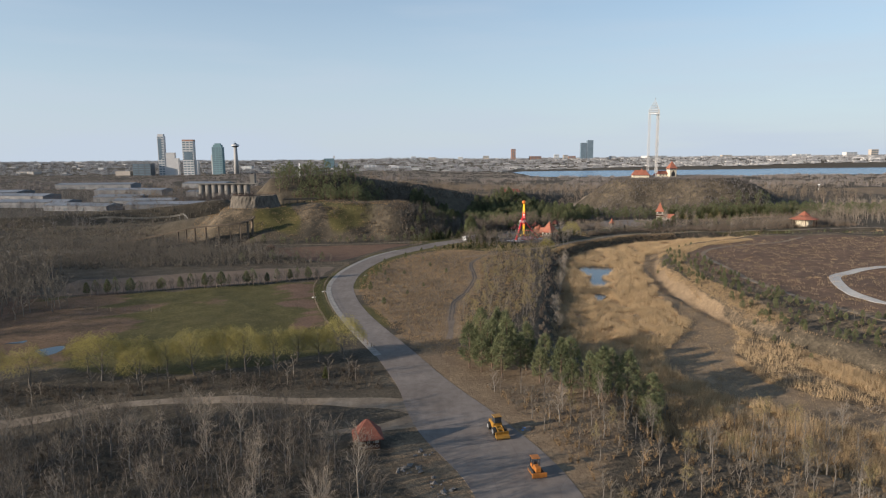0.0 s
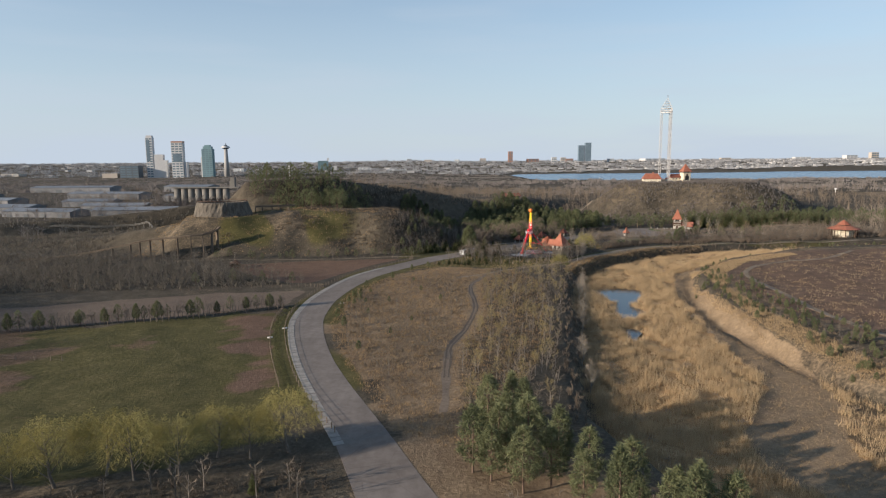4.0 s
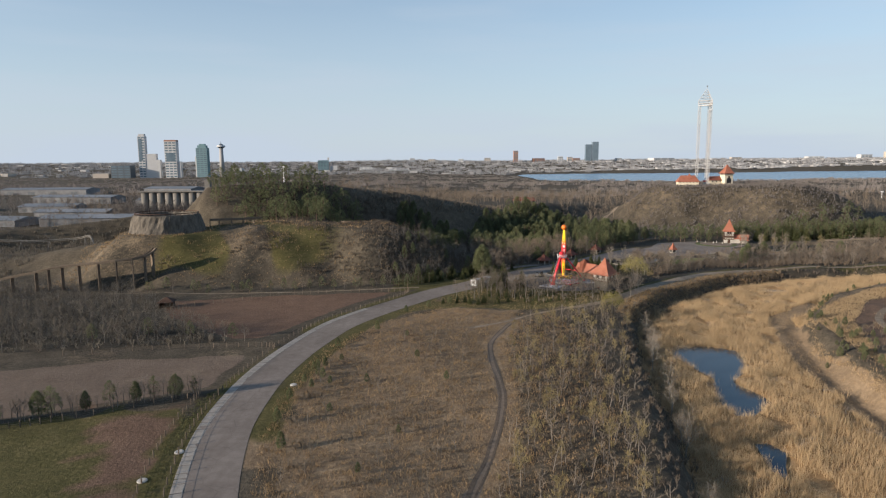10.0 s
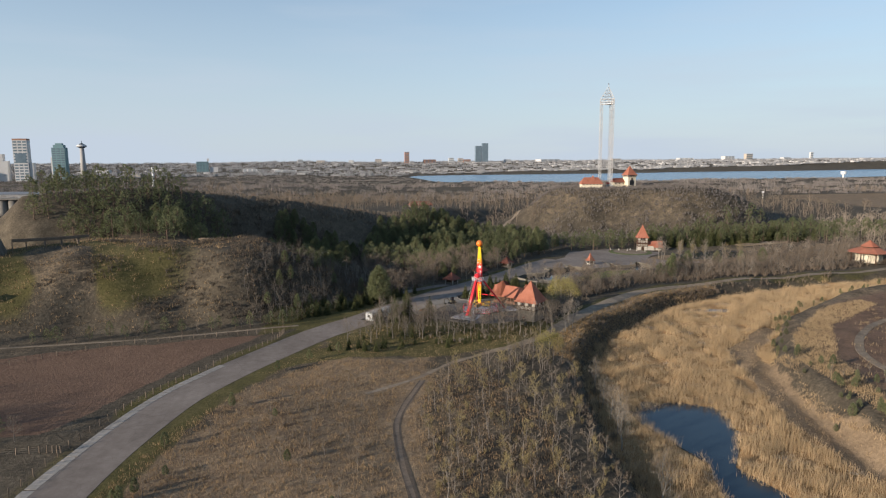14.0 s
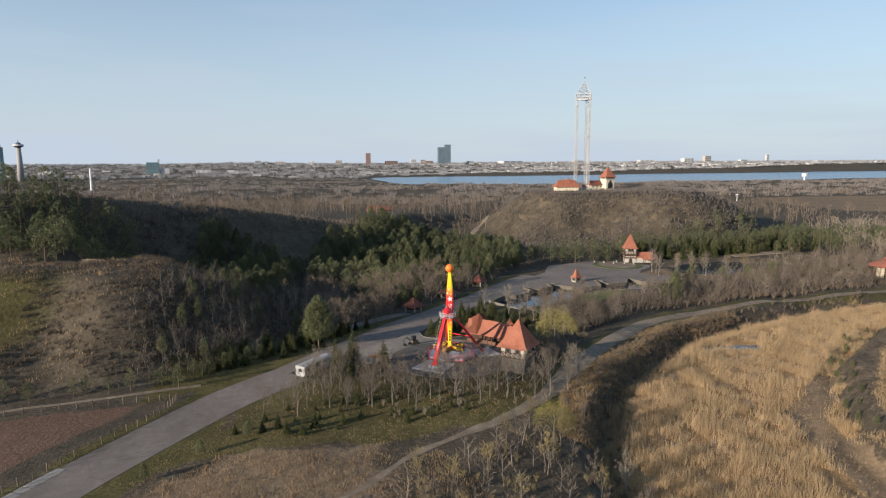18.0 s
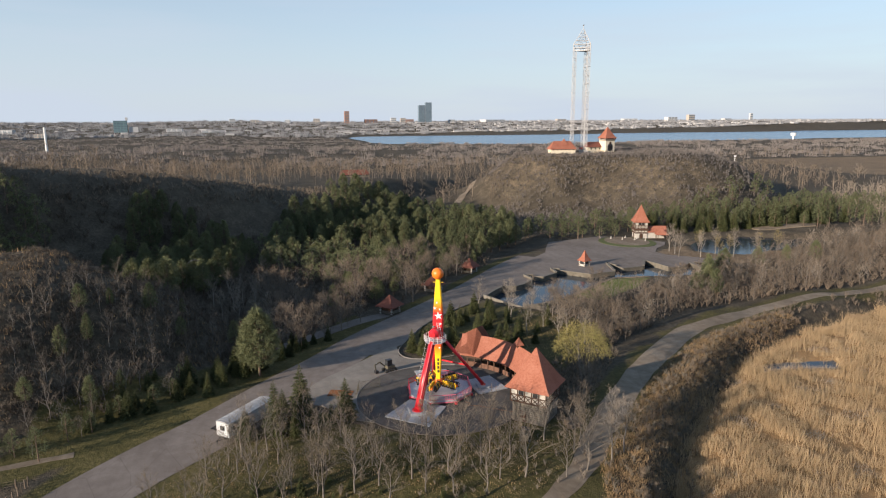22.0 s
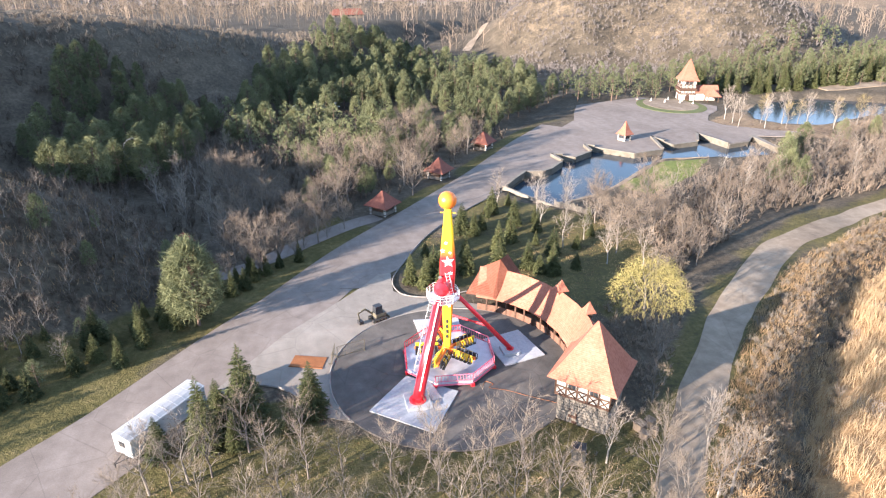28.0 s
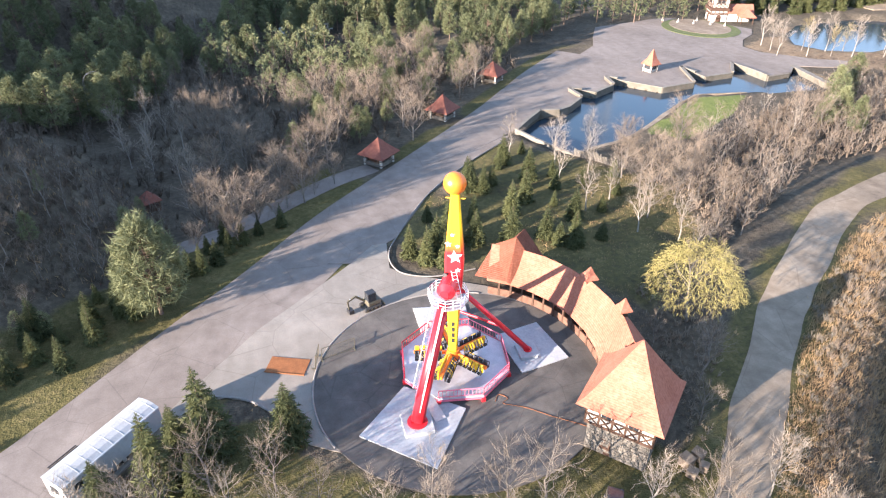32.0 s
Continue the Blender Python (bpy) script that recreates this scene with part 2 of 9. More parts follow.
PLAZA_POND = QUAY + [(165, 511), (143.9, 514), (133, 506.8), (117.1, 494.3), (111.1, 490.4), (101.8, 487.2), (96.3, 485.4)]
FAR_POND = [(209, 553), (216, 566), (228, 576), (254, 580), (276, 568), (300, 556), (270, 545), (247, 544), (224, 541), (213, 545)]
ROAD_C = [(16, 62), (13.6, 100), (3.0, 128), (-4.5, 150), (-14, 177), (-26, 207), (-36.5, 238), (-43.5, 268), (-45, 292), (-43.5, 315), (-38, 342), (-32, 360), (-22, 378), (-6, 402), (3, 413), (14, 424), (27, 440), (36, 451), (49, 468), (73, 494), (95, 518), (113, 537), (134, 556)]
ROAD_W = [19, 17.5, 18.5, 13.2, 11, 10.5, 10.5, 11, 11.3, 11.3, 11.5, 11.8, 12, 12.5, 13, 13, 13, 12.5, 12.2, 12, 13, 17, 22]
HILL = [(-140, 463), (-118, 467), (-84, 476), (-36, 472)]
PINE_HILL = [(-172, 548), (-146, 552), (-100, 561), (-44, 607), (0, 644), (57, 691)]
TOWER_HILL = [(240, 752), (268, 748), (296, 722)]


def height(x, y, ponds=True):
    x, y = np.asarray(x, float), np.asarray(y, float)
    z = 0.35 * wave(x, y, 60, 3) + 0.12 * wave(x, y, 17, 4)
    far = np.hypot(x, y)
    z = z + 2.2 * step(640, 1100, far) * wave(x, y, 420, 5)
    z = z + 6 * step(480, 1300, y) * step(200, -100, x) * step(-900, -250, x)
    # the hills
    d, _ = line_gap(x, y, HILL)
    z1 = 22.5 * step(np.interp(x, [-140, -90, -50], [48, 63, 55]), 10, d + 3 * wave(x, y, 45, 6)) + 0.4 * wave(x, y, 24, 7) * step(80, 30, d)
    d, s = line_gap(x, y, PINE_HILL)
    top = np.interp(s, [0, 1, 2, 3, 4, 5], [14, 38, 40.5, 32.5, 25.5, 17])
    behind = -0.68 * (x + 100) + 0.73 * (y - 561)
    back = step(-5, 25, behind) * step(1.2, 2.0, s)
    reach = np.interp(s, [0, 0.6, 1.2], [28, 36, 60]) + 4 * (top - 17) / 23 + 260 * back
    z2 = top * step(reach, np.minimum(3 + 10 * back, reach), d) + 0.9 * wave(x, y, 30, 8) * step(90, 30, d)
    d, _ = line_gap(x, y, TOWER_HILL)
    z3 = 31.4 * step(92, 30, d + 4 * wave(x, y, 50, 9) * step(30, 60, d))
    d, s = line_gap(x, y, [(-480, 500), (-320, 492), (-225, 486), (-165, 474)])
    z4 = np.interp(s, [0, 1, 2, 3], [1, 1, 5, 15]) * step(30, 5, d)
    # the steep rim behind the hollow
    d, s = line_gap(x, y, [(-520, 480), (-330, 530), (-303, 560), (-267, 582), (-240, 592), (-205, 604)])
    z4 = np.maximum(z4, np.interp(s, [0, 1, 2, 3, 4, 5], [8, 9.5, 10.5, 11, 13.5, 17]) * step(21, 3, d))
    # saddle added between the two hills to keep low sun off the valley
    d, _ = line_gap(x, y, [(-92, 484), (-80, 516), (-88, 552)])
    z5 = 22.0 * step(44, 8, d + 2 * wave(x, y, 30, 10))
    z = z + np.maximum.reduce([z1, z2, z3, z4, z5])
    ring = step(27, 19, np.hypot(x + 134.5, y - 461.5))
    z = z * (1 - ring) + 20.8 * ring
    # the round planting bed
    e = np.hypot((x - 246) / 138, (y - 292) / 150)
    z = z + 1.3 * step(1.06, 0.97, e)
    # the land far off climbs to the skyline, the river lies below it
    z = z + 40 * step(2500, 4900, far) ** 1.0
    river = step(-60, 60, y - (1800 + 0.02 * (x - 340) + 40 * np.sin(x / 210))) * step(60, -60, y - (2690 + 0.16 * (x - 600))) * step(200, 330, x)
    z = np.where(river > 0, z * (1 - river) - 8 * river, z)
    # flat made ground
    lane, s = line_gap(x, y, ROAD_C)
    half = np.interp(s, np.arange(len(ROAD_W)), ROAD_W) / 2
    flat = step(16, 3, lane - half)
    flat = np.maximum(flat, step(12, 2, area_gap(x, y, [(35, 405), (30, 440), (60, 490), (130, 565), (150, 596), (190, 606), (222, 580), (205, 520), (150, 505), (88, 485), (75, 440), (80, 410)])))
    flat = np.maximum(flat, step(10, 0, area_gap(x, y, [(-160, 250), (-50, 300), (-60, 345), (-20, 410), (-100, 405), (-140, 310)])) * 0.8)
    z = z * (1 - flat)
    # the valley floor falls away past the ride
    z = z + np.interp(y, [440, 490, 531, 592, 660, 900], [0, -1.9, -3.1, -4.4, -4.6, 0]) * np.interp(x, [-30, 30, 215, 300], [0, 1, 1, 0.35])
    rim = area_gap(x, y, BASIN)
    z = z - 4.2 * step(0.5, -5.5, rim) - 1.1 * step(-2, -5, rim) * step(-10, -6.5, rim) * step(250, 120, x)
    z = z - 1.3 * step(2, -2, np.minimum(np.minimum(area_gap(x, y, POND), area_gap(x, y, POND_ARM)), area_gap(x, y, POOL)))
    if not ponds:
        return z
    z = z - 3.4 * step(0.6, -1.2, area_gap(x, y, PLAZA_POND)) - 3.2 * step(4, -4, area_gap(x, y, FAR_POND))
    return z


def spread(lo, hi, fine0, fine1, h, grow=1.13, most=160):
    """Grid lines that are close together between fine0 and fine1 and wider apart outside."""
    mid = list(np.arange(fine0, fine1 + 0.1, h))
    up, s = [mid[-1]], h
    while up[-1] < hi:
        s = min(s * grow, most)
        up.append(up[-1] + s)
    dn, s = [mid[0]], h
    while dn[-1] > lo:
        s = min(s * grow, most)
        dn.append(dn[-1] - s)
    return np.array(dn[:0:-1] + mid + up[1:])


gx, gy = spread(-5000, 5000, -165, 265, 2.2), spread(-1500, 4900, 60, 640, 2.2)
GX, GY = np.meshgrid(gx, gy)
GZ = height(GX, GY)

GREEN = [(-165, 252), (-110, 268), (-57, 288), (-46, 250), (-34, 205), (-30, 178), (-60, 163), (-95, 160), (-150, 195)]
SAND = [(-170, 294), (-150, 299), (-108, 314), (-90, 320), (-55, 323), (-57, 297), (-79, 286), (-92, 280), (-110, 273), (-160, 256)]
BROWN = [(-110, 394), (-66, 404), (-20, 410), (-38, 380), (-50, 350), (-56, 340), (-66, 341), (-97, 370)]
LAWN = [(-12, 378), (2, 398), (14, 410), (22, 421), (32, 424), (40, 416), (48, 412.5), (60, 410.5), (72, 412), (78, 408), (84, 400), (70, 388), (52, 380), (17, 379)]
LAWN2 = [(54, 447), (54, 457), (64, 473), (88, 496), (95, 484), (110, 464), (100, 442), (84, 430), (74, 444), (64, 446)]
LAWN3 = [(-22, 408), (-6, 416), (6, 427), (20, 443), (36, 460), (54, 480), (46, 490), (28, 470), (5, 448), (-18, 436)]
LAWN4 = [(117, 490), (118, 493), (134, 505), (143, 512), (156, 510), (147, 500), (139.5, 495), (124, 486)]
MEADOW = [(-34, 232), (-40, 292), (-34, 330), (-18, 362), (0, 378), (40, 372), (48, 330), (36, 250), (20, 200), (8, 168), (-8, 180)]


def zone(pts, soft, seed, wobble=3.0):
    return step(soft, -soft, area_gap(GX, GY, pts) + wobble * wave(GX, GY, 26, seed) + 0.5 * wobble * wave(GX, GY, 9, seed + 50))


reed = step(-3, -8, area_gap(GX, GY, BASIN) + 1.2 * wave(GX, GY, 20, 11))
FAR_RIM = [(100, 142), (92, 160), (90, 178), (102, 204), (109, 226), (110, 262), (112, 284), (115, 305), (119, 333)]
reed = reed * (1 - 0.55 * step(16, 10, line_gap(GX, GY, FAR_RIM)[0]) * step(84, 88, GX))
dirt_bank = 0.95 * step(1.5, -1.0, area_gap(GX, GY, FLATS) + 0.9 * wave(GX, GY, 14, 12))
green = np.maximum.reduce([zone(GREEN, 3, 13), zone(LAWN, 2, 14, 1.5), 0.6 * zone(LAWN2, 2, 15, 1.0), 0.85 * zone(LAWN3, 2, 16, 1.0)])
lush = zone(LAWN4, 1.2, 17, 0.8)
lane, along = line_gap(GX, GY, ROAD_C)
edge = lane - np.interp(along, np.arange(len(ROAD_W)), ROAD_W) / 2
green = np.maximum(green, 0.9 * step(6, 2, edge) * step(180, 215, GY) * step(-4, 8, wave(GX, GY, 40, 18) * 6 + 4))
hill_d, _ = line_gap(GX, GY, HILL)
green = np.maximum(green, 0.92 * step(70, 26, hill_d) * step(-0.9, 0.3, wave(GX, GY, 46, 19)) * step(-20, -80, GX) * step(-142, -118, GX) * step(505, 480, GY))
serve = line_gap(GX, GY, SERVICE[5:17])[0]
green = np.maximum(green, 0.62 * step(9, 4, serve + 1.5 * wave(GX, GY, 12, 28)))
pad_e = np.hypot((GX - 246) / 138, (GY - 292) / 150)
dry = np.maximum.reduce([(0.75 - 0.36 * step(0, 7, GX - np.interp(GY, [190, 241, 265, 289, 337, 358], [2, 4.7, 11, 15, 16.5, 24]))) * zone(MEADOW, 6, 20, 6), 0.46 * step(1.3, 1.1, pad_e) * step(0.93, 1.0, pad_e), step(1.05, 0.9, pad_e) * 0.51, 0.42 * step(-0.4, 1.2, wave(GX, GY, 55, 21)) * step(470, 440, GY), 0.55 * step(30, 60, GX) * step(150, 110, GY)])
dry = np.maximum(dry, step(20, 4, line_gap(GX, GY, [(10, 112), (22, 140), (6, 162)])[0] - 8))
sand = zone(SAND, 1.5, 22, 0.8)
sand = np.maximum(sand, 0.7 * step(3, 1, np.abs(area_gap(GX, GY, POND) - 2)) * 0.3)
brown = np.maximum(zone(BROWN, 1.2, 24, 0.8), 0.55 * zone([(-100, 240), (-90, 252), (-78, 250), (-84, 236)], 6, 25, 5))
brown = np.maximum(brown, 0.68 * zone([(-46, 200), (-60, 240), (-72, 262), (-78, 278), (-60, 288), (-50, 262), (-40, 214)], 8, 26, 6))
brown = np.maximum(brown, 0.57 * zone([(-190, 190), (-118, 162), (-96, 184), (-104, 215), (-112, 240), (-130, 262), (-185, 258)], 7, 27, 8))
tower_d = line_gap(GX, GY, TOWER_HILL)[0]
dry = np.maximum(dry, 0.40 * step(105, 60, tower_d))
brown = np.maximum(brown, 0.58 * step(0.95, 0.86, pad_e))
verge = line_gap(GX, GY, [(-31, 200), (-33.5, 207), (-43.5, 238), (-50.5, 268), (-52.3, 293)])[0]
green = np.maximum(green, 0.66 * step(4.2, 2.2, verge))
brown = brown * step(2.2, 4.4, verge)
verge = line_gap(GX, GY, [(-35.5, 270), (-36.8, 292), (-35.5, 315), (-30, 340), (-24.5, 357), (-15, 374), (-3, 394)])[0]
green = np.maximum(green, 0.64 * step(5.5, 2.5, verge + 0.8 * wave(GX, GY, 9, 44)))
farm = step(520, 640, GX - 0.2 * (GY - 800)) * step(780, 830, GY) * step(1080, 1000, GY)
dry = np.maximum(dry, farm)
# dry tint ends before the east slope, so its shade is partly ground colour
dry = np.maximum(dry, 0.42 * step(66, 30, hill_d) * step(-50, -80, GX))
dry = np.maximum(dry, 0.36 * step(2150, 2500, np.hypot(GX, GY)))

dry = np.maximum(dry, 0.62 * zone([(186, 552), (200, 563), (212, 567), (226, 578), (222, 541), (246, 537), (300, 548), (300, 530), (205, 518), (189, 535)], 3, 29, 2))
V = np.stack([GX, GY, GZ], -1).reshape(-1, 3)
ny, nx = GX.shape
ii = (np.arange(ny - 1)[:, None] * nx + np.arange(nx - 1)[None]).ravel()
T = np.concatenate([np.stack([ii, ii + 1, ii + nx + 1], 1), np.stack([ii, ii + nx + 1, ii + nx], 1)])


def ground_material():
    m, n, b = mat_nodes("ground_cover", 0.95, 0, 0.15)

    def attr(name):
        a = n.nodes.new("ShaderNodeAttribute")
        a.attribute_name = name
        return a.outputs["Fac"]

    big, mid, small, grit = noise_at(n, 0.025, 4), noise_at(n, 0.16, 4), noise_at(n, 1.1, 4), noise_at(n, 5.0, 3)
    mix = sums(n, "ADD", sums(n, "MULTIPLY", mid, 0.45), sums(n, "MULTIPLY", small, 0.55))
    col = ramp(n, mix, [(0.3, (0.040, 0.033, 0.024)), (0.5, (0.088, 0.072, 0.052)), (0.7, (0.158, 0.131, 0.094))])
    for name, stops, wide in (
        ("dry", [(0.32, (0.135, 0.092, 0.059)), (0.52, (0.228, 0.163, 0.103)), (0.72, (0.343, 0.254, 0.162))], 0.35),
        ("reed", [(0.32, (0.212, 0.129, 0.060)), (0.52, (0.360, 0.223, 0.108)), (0.72, (0.488, 0.317, 0.168))], 0.25),
        ("lush", [(0.3, (0.085, 0.105, 0.028)), (0.5, (0.135, 0.158, 0.045)), (0.68, (0.19, 0.20, 0.07))], 0.3),
        ("green", [(0.3, (0.052, 0.047, 0.018)), (0.5, (0.092, 0.081, 0.030)), (0.68, (0.156, 0.125, 0.058))], 0.35),
        ("brown", [(0.3, (0.110, 0.067, 0.046)), (0.52, (0.160, 0.100, 0.069)), (0.74, (0.208, 0.135, 0.093))], 0.2),
        ("sand", [(0.3, (0.124, 0.090, 0.067)), (0.52, (0.165, 0.123, 0.094)), (0.74, (0.216, 0.166, 0.129))], 0.2),
        ("bank", [(0.3, (0.155, 0.110, 0.070)), (0.52, (0.250, 0.180, 0.114)), (0.74, (0.36, 0.262, 0.166))], 0.4),
    ):
        f = sums(n, "ADD", attr(name), sums(n, "MULTIPLY", sums(n, "SUBTRACT", mix, 0.5), 2 * wide))
        r = N(n, "ShaderNodeMapRange")
        r.inputs["From Min"].default_value, r.inputs["From Max"].default_value = 0.38, 0.62
        n.links.new(f, r.inputs["Value"])
        col = blend(n, r.outputs["Result"], col, ramp(n, mix, stops))
    col = blend(n, 0.55, col, ramp(n, grit, [(0.3, (0.55, 0.55, 0.55)), (0.7, (1.3, 1.3, 1.3))]), "MULTIPLY")
    col = blend(n, 0.5, col, ramp(n, big, [(0.3, (0.7, 0.7, 0.72)), (0.7, (1.2, 1.18, 1.12))]), "MULTIPLY")
    n.links.new(col, b.inputs["Base Color"])
    bump(n, b, sums(n, "ADD", small, sums(n, "MULTIPLY", grit, 0.5)), 0.8, 0.35)
    return m


ground_me = mesh_of("ground", V, T, [ground_material()], smooth=True)
for name, values in (("dry", dry), ("reed", reed), ("lush", lush), ("green", green), ("brown", brown), ("sand", sand), ("bank", dirt_bank)):
    a = ground_me.attributes.new(name, "FLOAT", "POINT")
    a.data.foreach_set("value", np.clip(values, 0, 1).astype(np.float32).ravel())
ground = tagged(new("ground", ground_me), "open parkland ground with dry grass, bare soil and wooded hills", "ground", kind="structure")


# ---------------------------------------------------------------- roads and paved ground
def spline(pts, n):
    """Places along a smooth line through points."""
    p = np.array(pts, float)
    t = np.arange(len(p))
    q = np.linspace(0, len(p) - 1, n)
    i = np.clip(q.astype(int), 0, len(p) - 2)
    f = (q - i)[:, None]
    p0, p1, p2, p3 = p[np.clip(i - 1, 0, None)], p[i], p[i + 1], p[np.clip(i + 2, None, len(p) - 1)]
    return 0.5 * (2 * p1 + (p2 - p0) * f + (2 * p0 - 5 * p1 + 4 * p2 - p3) * f**2 + (3 * p1 - p0 - 3 * p2 + p3) * f**3)


def strip(name, pts, widths, mat, lift=0.06, n=160, ragged=0.25, across=8, follow=True, seed=1, thick=0.25):
    """A road of varying width laid on the ground, with uneven edges and a thickness."""
    c = spline([(*p, w) for p, w in zip(pts, widths)], n)
    tan = np.gradient(c[:, :2], axis=0)
    tan /= np.linalg.norm(tan, axis=1, keepdims=True)
    side = np.stack([-tan[:, 1], tan[:, 0]], 1)
    r = np.random.default_rng(seed)
    jl, jr = (np.convolve(np.convolve(r.normal(0, ragged * 3.0, n), np.ones(7) / 7, "same"), np.ones(5) / 5, "same") for _ in range(2))
    u = np.linspace(-0.5, 0.5, across + 1)
    w = c[:, 2][:, None] + np.where(u < 0, jl[:, None], jr[:, None]) * (np.abs(u) * 2) ** 2
    x = c[:, 0][:, None] + side[:, 0][:, None] * u * w
    y = c[:, 1][:, None] + side[:, 1][:, None] * u * w
    z = (height(x, y) if follow else 0 * x) + lift
    rows = np.stack([x, y, z], -1)
    under = rows[:, [0, -1]].copy()
    under[..., 2] -= thick
    grid = np.concatenate([under[:, :1], rows, under[:, 1:]], 1)
    m = grid.shape[1]
    k = (np.arange(n - 1)[:, None] * m + np.arange(m - 1)[None]).ravel()
    tri = np.concatenate([np.stack([k, k + m, k + m + 1], 1), np.stack([k, k + m + 1, k + 1], 1)])
    return new(name, mesh_of(name, grid, tri, [mat]))


def road_material(name, c1, c2, c3):
    m, n, b = mat_nodes(name, 0.9, 0, 0.25)
    big, mid, small = noise_at(n, 0.06, 4), noise_at(n, 0.5, 5), noise_at(n, 7.0, 3)
    long_marks = noise_at(n, 0.35, 3, squash=(0.9, 0.18, 1))
    f = sums(n, "ADD", sums(n, "MULTIPLY", big, 0.4), sums(n, "MULTIPLY", mid, 0.35))
    f = sums(n, "ADD", f, sums(n, "MULTIPLY", long_marks, 0.25))
    col = ramp(n, f, [(0.36, c1), (0.5, c2), (0.64, c3)])
    col = blend(n, 0.5, col, ramp(n, small, [(0.3, (0.75, 0.75, 0.75)), (0.7, (1.15, 1.15, 1.15))]), "MULTIPLY")
    v = N(n, "ShaderNodeTexVoronoi", Scale=1.0)
    v.feature = "DISTANCE_TO_EDGE"
    n.links.new(coords(n, 0.16), v.inputs["Vector"])
    crack = ramp(n, v.outputs["Distance"], [(0.0, (0.55, 0.55, 0.55)), (0.012, (1, 1, 1))])
    col = blend(n, 0.45, col, crack, "MULTIPLY")
    n.links.new(col, b.inputs["Base Color"])
    bump(n, b, small, 0.25, 0.03)
    return m


asphalt = road_material("worn_asphalt", (0.140, 0.115, 0.097), (0.187, 0.156, 0.134), (0.240, 0.204, 0.177))
forecourt_paving = road_material("pale_forecourt", (0.180, 0.156, 0.130), (0.226, 0.199, 0.168), (0.283, 0.252, 0.215))
gravel = road_material("gravel_track", (0.135, 0.102, 0.072), (0.21, 0.164, 0.118), (0.30, 0.243, 0.18))
dark_asphalt = road_material("dark_asphalt", (0.062, 0.056, 0.050), (0.097, 0.088, 0.079), (0.145, 0.131, 0.116))
concrete = plain("pale_concrete", (0.36, 0.34, 0.31), (0.52, 0.49, 0.45), 0.5, 0.9, bumps=0.2)

tagged(strip("road", ROAD_C, ROAD_W, asphalt, 0.045, 260, 0.15, seed=2), "wide worn grey asphalt park road, cracked and patched", "road", kind="structure")
tagged(strip("side_road", [(-260, 60), (-150, 110), (-94, 129), (-74, 138), (-50, 142), (-28, 140), (-10, 138), (4, 132)], [4.5, 4.5, 4.5, 4.2, 4.2, 4.4, 7, 12], gravel, 0.03, 140, 0.35, seed=3), "narrow pale gravel lane joining the road", "road", kind="structure")
tagged(strip("hut_drive", [(-27, 121.5), (-20, 123.5), (-13, 125.5), (-4, 130)], [0.5, 2.2, 3.5, 8], gravel, 0.02, 24, 0.3, seed=4), "short dirt drive beside the timbered hut", "road", kind="structure")
tagged(strip("gravel_path", SERVICE, SERVICE_W, gravel, 0.03, 300, 0.4, seed=5), "pale dirt service road along the reed bed", "road", kind="structure")
TRACK = [(2, 190), (3, 212), (3.8, 229), (4.7, 241.5), (10.2, 262), (15, 289), (14.8, 320), (16.5, 337.5), (24.5, 358.5)]
tagged(strip("field_track", TRACK, [1.7, 1.8, 1.9, 2.0, 2.0, 1.9, 1.7, 1.5, 1.2], plain("worn_soil", (0.11, 0.082, 0.06), (0.20, 0.155, 0.115), 1.2), 0.02, 150, 0.4, seed=6), "worn earth track across the dry meadow", "track", kind="structure")
for o_ in (-0.62, 0.62):
    tagged(strip("wheel_rut", [(x + o_, y) for x, y in TRACK[1:]], [0.45, 0.5, 0.6, 0.6, 0.6, 0.5, 0.45, 0.4], bpy.data.materials.get("damp_soil") or plain("damp_soil", (0.065, 0.048, 0.035), (0.13, 0.098, 0.07), 1.5), 0.045, 150, 0.2, 2, seed=16 if o_ < 0 else 17), "dark damp wheel rut of the meadow track", "track", kind="structure")
tagged(strip("ring_path", [(240, 420), (205, 389), (178, 381), (150, 358), (141, 335), (137, 300), (134, 270), (137, 240), (145, 202), (160, 170)], [2.4] * 10, gravel, 0.12, 120, 0.2, seed=7), "grey gravel ring path inside the planting bed", "path", kind="structure")
tagged(strip("inner_path", [(250, 312), (213, 301), (192, 292), (175, 279), (163, 255), (160, 235), (168, 222), (220, 200)], [4.5] * 8, concrete, 0.14, 80, 0.1, seed=8), "pale curving concrete path on the planting bed", "path", kind="structure")
tagged(strip("hill_path", [(150, 740), (176, 786), (196, 826), (215, 850), (240, 860)], [5] * 5, gravel, 0.2, 60, 0.2, seed=9), "pale path at the foot of the tower hill", "path", kind="structure")


def slab(name, pts, z0, z1, mat, label, category="pavement"):
    bm = prism(B(), pts, z0, z1)
    bmesh.ops.triangulate(bm, faces=bm.faces[:])
    return tagged(part(name, bm, mat), label, category, kind="structure")


def lay(name, pts, lift, thick, mat, label, category="pavement", cell=7.0):
    """Paving cut into cells that follow the fall of the ground."""
    bm = prism(B(), pts, 0.0, 1.0)
    p = np.array(pts)
    for k in (0, 1):
        for c in np.arange(p[:, k].min() + cell, p[:, k].max(), cell):
            bmesh.ops.bisect_plane(bm, geom=bm.verts[:] + bm.edges[:] + bm.faces[:], plane_co=(c, c, 0), plane_no=(1 - k, k, 0))
    bmesh.ops.triangulate(bm, faces=bm.faces[:])
    for v in bm.verts:
        v.co.z = float(height(v.co.x, v.co.y, False)) + (lift if v.co.z > 0.5 else lift - thick)
    return tagged(part(name, bm, mat), label, category, kind="structure")


